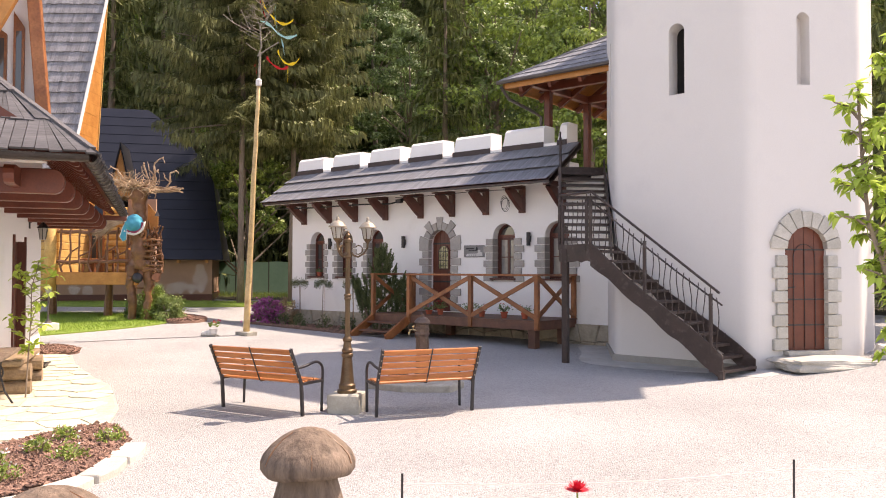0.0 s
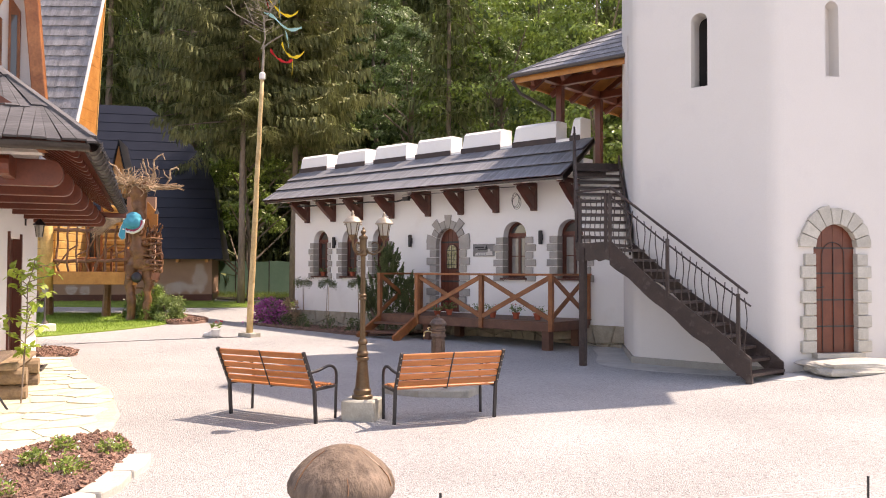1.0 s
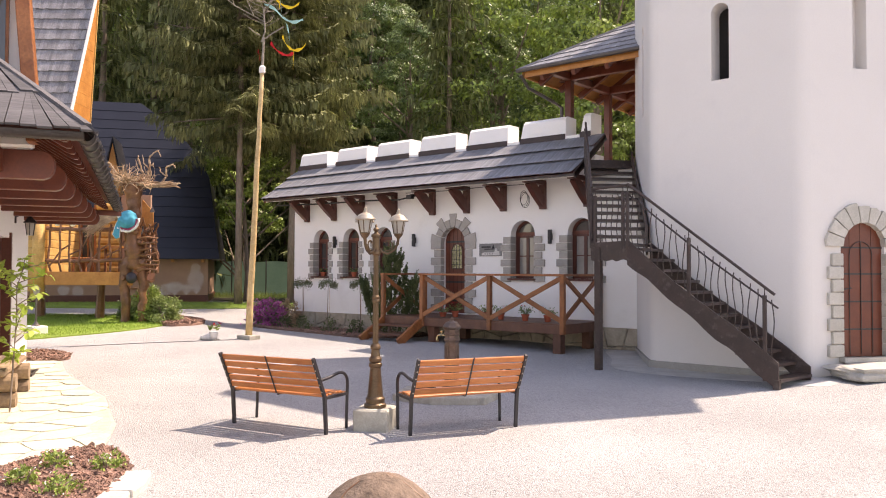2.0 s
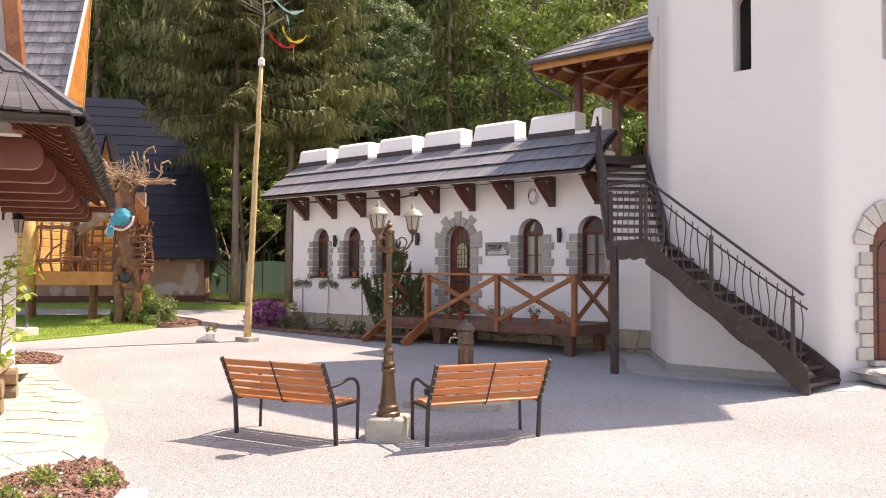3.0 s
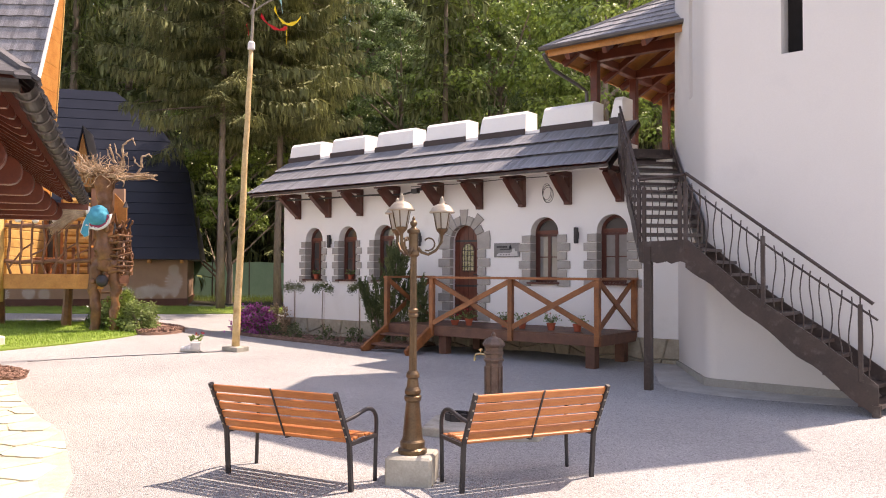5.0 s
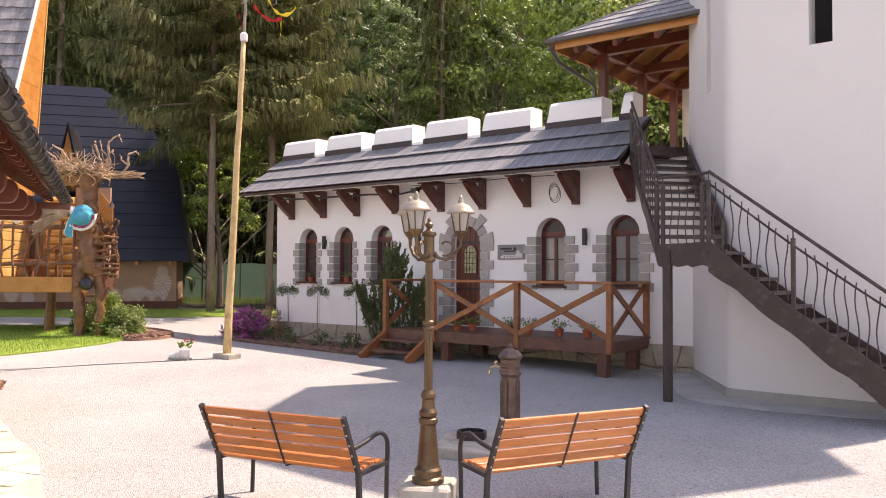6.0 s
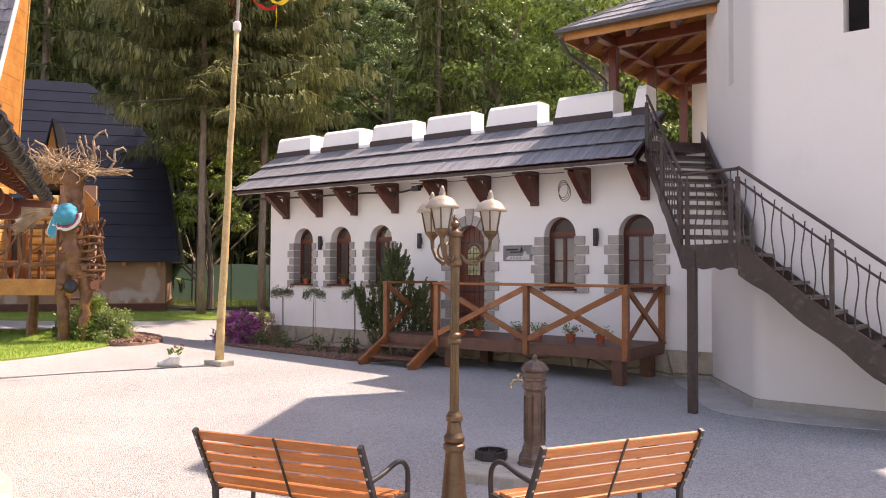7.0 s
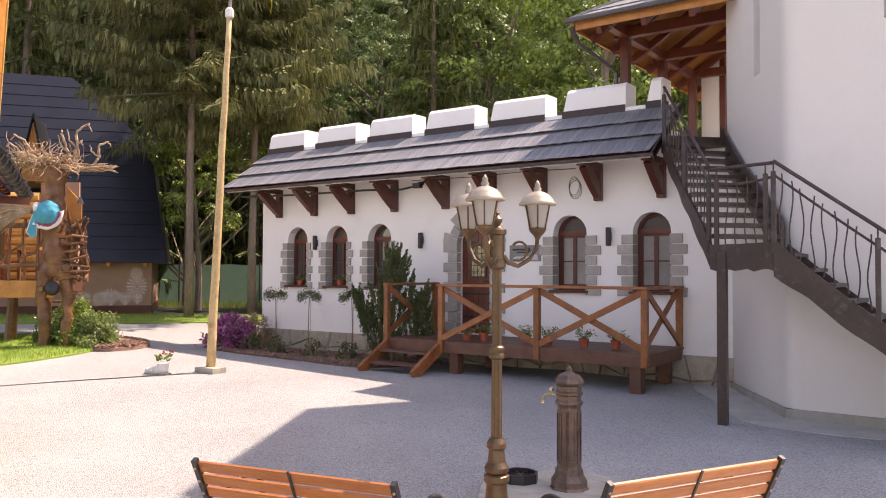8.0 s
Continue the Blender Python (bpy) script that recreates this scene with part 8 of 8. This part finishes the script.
for ring, (n, tilt, ln) in enumerate(((18, 0.2, 0.095), (16, 0.7, 0.085), (12, 1.2, 0.07))):
    for k in range(n):
        a = 2 * math.pi * k / n + ring * 0.2
        d = Vector((math.cos(a) * math.cos(tilt), math.sin(a) * math.cos(tilt), math.sin(tilt)))
        s = Vector((-math.sin(a), math.cos(a), 0)) * 0.016
        c = Vector((0, 0, 0.42))
        bm.faces.new([bm.verts.new(q) for q in (c, c + d * ln * 0.55 + s, c + d * ln, c + d * ln * 0.55 - s)])
part("petals", bm, M_RED, fl)

# ---- rocks by the tower door ----


def rock(x, y, z, rx, ry, rz, seed, turn, label):
    bm = bmesh.new()
    bmesh.ops.create_cube(bm, size=2.0)
    bmesh.ops.subdivide_edges(bm, edges=bm.edges[:], cuts=5, use_grid_fill=True)
    for v in bm.verts:
        p = v.co.copy()
        q = p.normalized()
        p = p.lerp(q * 1.15, 0.35)
        p *= 1 + 0.16 * noise.noise(q * 1.6 + Vector((seed * 3.1, 0, 0))) + 0.05 * noise.noise(q * 5 + Vector((0, seed, 0)))
        v.co = Vector((p.x * rx, p.y * ry, p.z * rz))
    ob = link("rock", bm, M_TSTONE)
    ob.matrix_basis = pose(x, y, z, 0, 0, turn)
    return tagged(ob, label, "rock")


rock(9.78, -1.60, gz(9.78, -1.6) + 0.06, 0.78, 0.42, 0.10, 1, 52, "broad flat pale stone step in front of the tower door")
rock(10.75, -0.35, gz(10.75, -0.35) + 0.06, 0.45, 0.32, 0.14, 2, 20, "pale sandstone boulder beside the tower")
rock(11.15, 0.45, gz(11.15, 0.45) + 0.10, 0.5, 0.35, 0.16, 3, 60, "pale sandstone boulder beside the tower")
rock(11.55, -0.35, gz(11.55, -0.35) + 0.05, 0.5, 0.35, 0.12, 4, 10, "pale sandstone boulder beside the tower")
rock(10.9, 1.5, gz(10.9, 1.5) + 0.12, 0.6, 0.3, 0.12, 5, 40, "pale sandstone boulder beside the tower")
rock(10.7, 2.6, gz(10.7, 2.6) + 0.1, 0.6, 0.3, 0.16, 6, 70, "pale sandstone boulder beside the tower")

# ---- young tree at the edge of the yard ----


def leafy_stem(name, base, pts, leaves, size, mat, label, seed, twigs=14):
    rr = random.Random(seed)
    ob = thing(name, pose(*base), label, "tree")
    bm = bmesh.new()
    n = len(pts)
    tube(bm, pts, [(0.010 if size > 0.08 else 0.012) * (1 - 0.75 * i / (n - 1)) + 0.002 for i in range(n)], 7)
    tips = []
    for k in range(twigs):
        t = 0.25 + 0.75 * k / twigs
        i = min(int(t * (n - 1)), n - 2)
        p = Vector(pts[i]).lerp(Vector(pts[i + 1]), t * (n - 1) - i)
        a = rr.uniform(0, 6.28)
        e = p + Vector((math.cos(a), math.sin(a), rr.uniform(0.1, 0.9))) * rr.uniform(0.05, 0.13) * (1 if size < 0.08 else 2.4)
        tube(bm, [p, (p + e) / 2 + Vector((0, 0, 0.02)), e], [0.007, 0.005, 0.003], 5)
        tips.append((p, e))
    part("stem", bm, M_BARK, ob)
    bm = bmesh.new()
    for k in range(leaves):
        a, e = rr.choice(tips)
        p = a.lerp(e, rr.uniform(0.2, 1.1))
        d = Vector((rr.uniform(-1, 1), rr.uniform(-1, 1), rr.uniform(-0.5, 0.7))).normalized()
        s = d.cross(Vector((rr.uniform(-0.5, 0.5), rr.uniform(-0.5, 0.5), 1))).normalized()
        nn2 = s.cross(d)
        ln, w = size * rr.uniform(0.7, 1.25), size * rr.uniform(0.24, 0.34)
        v = [bm.verts.new(q) for q in (p, p + d * ln * 0.35 + s * w + nn2 * 0.012, p + d * ln * 0.7 + s * w * 0.75, p + d * ln - nn2 * 0.02, p + d * ln * 0.7 - s * w * 0.75, p + d * ln * 0.35 - s * w + nn2 * 0.012)]
        bm.faces.new(v)
    part("leaves", bm, M_LEAF_BRIGHT, ob)
    return ob


M_LEAF_BRIGHT = surf("fresh_leaf_mat", (0.33, 0.45, 0.07), (0.46, 0.58, 0.13), 3, 0.45, bump=0.0, coords="world", rand=0.25, fine=0.0, sub=0.5)
leafy_stem("young_tree", (12.925, -12.185, 0.000), [(0, 0, 0), (0.0, 0.0, 1.194), (-0.1, -0.099, 1.623), (-0.146, -0.145, 1.817), (-0.185, -0.183, 1.967), (-0.201, -0.205, 2.181), (-0.21, -0.221, 2.439)], 620, 0.048, M_LEAF_BRIGHT, "slender young fruit tree with fresh green leaves", 61, 34)
leafy_stem("young_tree", (13.011, -11.976, 0.000), [(0, 0, 0), (0.0, 0.0, 1.175), (-0.126, -0.127, 1.751), (-0.205, -0.207, 2.128), (-0.216, -0.23, 2.527), (-0.222, -0.242, 2.727)], 480, 0.046, M_LEAF_BRIGHT, "slender young fruit tree with fresh green leaves", 62, 26)
hp = HOUSE @ Vector((3.35, 0.98, 0.0))
leafy_stem("climbing_shrub", (hp.x, hp.y, 0.0), [(0, 0, 0), (0.03, 0.02, 0.6), (0.0, 0.06, 1.1), (0.05, 0.04, 1.55), (0.12, 0.1, 1.85)], 210, 0.12, M_LEAF, "leafy light green shrub beside the house door", 63, 22)

# ---- by the house: table, log bench, mat, garden lamp ----
tb = thing("treadle_table", HOUSE @ pose(2.35, 1.30, 0.0), "pale wooden table on black cast-iron treadle legs", "table")
part("tabletop", boxm(-0.85, 0.85, -0.28, 0.30, 0.70, 0.745, bevel=0.008), M_MUSHROOM, tb)
for x in (-0.55, 0.55):
    bm = bmesh.new()
    for s in (-1, 1):
        tube(bm, [(x, s * 0.10, 0.70), (x, s * 0.08, 0.45), (x, s * 0.14, 0.2), (x, s * 0.24, 0.03), (x, s * 0.30, 0.0)], 0.014, 6)
    tube(bm, [(x, 0.12 * math.cos(a), 0.45 + 0.12 * math.sin(a)) for a in [2 * math.pi * i / 16 for i in range(17)]], 0.012, 6)
    for k in range(3):
        a = math.pi * k / 3
        tube(bm, [(x, 0.12 * math.cos(a), 0.45 + 0.12 * math.sin(a)), (x, -0.12 * math.cos(a), 0.45 - 0.12 * math.sin(a))], 0.008, 5)
    tube(bm, [(x, -0.12, 0.2), (x, 0.12, 0.2)], 0.012, 6)
    part("iron_leg", bm, M_IRON, tb)
part("stretcher", tubem([(-0.55, 0, 0.25), (0.55, 0, 0.25)], 0.012, 6), M_IRON, tb)
pot = flower_pot(HOUSE @ pose(2.6, 1.32, 0.745), 0.09, 0.11, 71, 6, 40, "terracotta bowl with flowers on the table", 0.10)
M_OLDLOG = surf("old_log_mat", (0.30, 0.20, 0.12), (0.42, 0.30, 0.19), 5, 0.8, bump=0.4, bscale=25, c3=(0.22, 0.15, 0.10), fine=0.4)
lb = thing("log_bench", HOUSE @ pose(4.35, 1.30, 0.0), "rustic bench of a pale plank on stacked logs", "bench")
part("plank", boxm(-0.95, 0.95, -0.26, 0.24, 0.46, 0.54, bevel=0.02), M_OLDLOG, lb)
for x in (-0.6, 0.6):
    for z, r in ((0.115, 0.115), (0.345, 0.115)):
        part("log", tubem([(x, -0.34, z), (x, 0.30, z)], r, 14), M_OLDLOG, lb)
part("backrest", boxm(-0.95, 0.95, 0.22, 0.27, 0.6, 0.95, bevel=0.01), M_OLDLOG, lb)
mat = thing("door_grate", pose(-0.95, -9.75, gz(-0.95, -9.75), 0, 0, 150), "dark iron boot-scraper grate on the paving", "grate")
for k in range(9):
    part("bar", boxm(-0.36 + k * 0.085, -0.33 + k * 0.085, -0.2, 0.2, 0.01, 0.045), M_IRON, mat)
for s in (-1, 1):
    part("frame_bar", boxm(-0.38, 0.38, s * 0.2 - 0.015, s * 0.2 + 0.015, 0.005, 0.05), M_IRON, mat)
gx, gy = -6.5, -7.15
gl = thing("garden_lamp", pose(gx, gy, gz(gx, gy)), "small grey garden lantern on a white stone foot", "garden lamp")
part("foot", slabm([(-0.24, -0.18), (0.24, -0.18), (0.24, 0.18), (-0.24, 0.18)], -0.05, 0.22, bevel=0.03), M_WHITEPAINT, gl)
part("post", lathem([(0.10, 0.22), (0.05, 0.27), (0.025, 0.32), (0.018, 0.85), (0.03, 0.88)], 10), M_GUTTER, gl)
part("lantern_glass", lathem([(0.04, 0.88), (0.075, 1.04), (0.07, 1.05)], 6), M_GLOBE, gl)
part("cap", lathem([(0.10, 1.04), (0.06, 1.10), (0.01, 1.16)], 6), M_GUTTER, gl)
BED4 = smooth_outline([(-2.1, -8.6), (-2.6, -8.2), (-3.4, -8.3), (-3.6, -8.9), (-2.9, -9.3)])
tagged(link("flower_bed", sheet(BED4, 0.05), M_MULCH), "small mulched bed at the corner of the house", "flower bed", kind="structure")
chips("bark_chips", BED4, 900, 14, 0.045)

# stones along the edge of the near bed
rng = random.Random(91)
edge = [(6.00, -11.62), (6.45, -12.05), (6.88, -12.55), (7.15, -13.15), (7.1, -13.75)]
for i, ((x0, y0), (x1, y1)) in enumerate(zip(edge, edge[1:])):
    L = math.hypot(x1 - x0, y1 - y0)
    bm = slabm([(-L * 0.5, -0.10 + rng.uniform(-0.03, 0.03)), (0, -0.13 + rng.uniform(-0.03, 0.03)), (L * 0.48, -0.10), (L * 0.49, 0.10), (0.05, 0.12 + rng.uniform(-0.03, 0.03)), (-L * 0.48, 0.09)], -0.04, 0.075, bevel=0.02)
    ob = link("edging_stone", bm, M_TSTONE)
    ob.matrix_basis = pose((x0 + x1) / 2, (y0 + y1) / 2, 0, 0, 0, math.degrees(math.atan2(y1 - y0, x1 - x0)))
    tagged(ob, "flat pale stone edging the mulched bed", "edging stone", "stones round the bed")

# ---- flagstones before the house ----
FLAG_EDGE = ((0.5, 1.4), (0.55, 0.28), (0.99, -0.17), (2.2, -0.25), (3.03, -0.16), (4.14, -0.06), (5.06, 0.23), (6.72, 0.64), (8.12, 0.83), (9.0, 1.4))
paving = tagged(link("pavement", sheet([tuple((HOUSE @ Vector((u, v, 0)))[:2]) for u, v in FLAG_EDGE], 0.010, 0.03), M_JOINT), "crazy paving of pale yellow sandstone slabs", "pavement", kind="structure")
rng = random.Random(92)
seeds = [(0.55 + (a + rng.uniform(0.08, 0.92)) * 0.52, -0.45 + (b + rng.uniform(0.08, 0.92)) * 0.44) for a in range(16) for b in range(5)]


def stone_cell(k):
    """The part of the paving that lies nearest to the k-th seed, as an outline."""
    cx, cy = seeds[k]
    poly = [(cx - 0.6, cy - 0.6), (cx + 0.6, cy - 0.6), (cx + 0.6, cy + 0.6), (cx - 0.6, cy + 0.6)]
    for j, (ox, oy) in enumerate(seeds):
        if j == k or math.hypot(ox - cx, oy - cy) > 1.3:
            continue
        nx, ny = ox - cx, oy - cy
        lim = (ox * ox + oy * oy - cx * cx - cy * cy) / 2 - 0.011 * math.hypot(nx, ny)
        cut = []
        for (px, py), (qx, qy) in zip(poly, poly[1:] + poly[:1]):
            dp, dq = lim - px * nx - py * ny, lim - qx * nx - qy * ny
            if dp >= 0:
                cut.append((px, py))
            if dp * dq < 0:
                t = dp / (dp - dq)
                cut.append((px + (qx - px) * t, py + (qy - py) * t))
        poly = cut
        if len(poly) < 3:
            return []
    return poly


for k, (cu, cv) in enumerate(seeds):
    if not inside(FLAG_EDGE, cu, cv):
        continue
    cell = stone_cell(k)
    if len(cell) < 3:
        continue
    pts = []
    for (ax, ay), (bx, by) in zip(cell, cell[1:] + cell[:1]):
        for t in (0.06, 0.28, 0.5, 0.72, 0.94):
            wob = 0.003 if t in (0.06, 0.94) else 0.009
            pu, pv = ax + (bx - ax) * t + rng.uniform(-wob, wob), ay + (by - ay) * t + rng.uniform(-wob, wob)
            for _ in range(24):
                if inside(FLAG_EDGE, pu, pv):
                    break
                pu, pv = pu + (cu - pu) * 0.08, pv + (cv - pv) * 0.08
            pts.append(HOUSE @ Vector((pu, pv, 0)))
    c = HOUSE @ Vector((cu, cv, 0))
    z = gz(c.x, c.y)
    bm = bmesh.new()
    slab(bm, [(p.x, p.y) for p in pts], z - 0.02, z + 0.017 + rng.uniform(0, 0.004))
    bmesh.ops.recalc_face_normals(bm, faces=bm.faces[:])
    part("flagstone", bm, M_FLAG, paving)
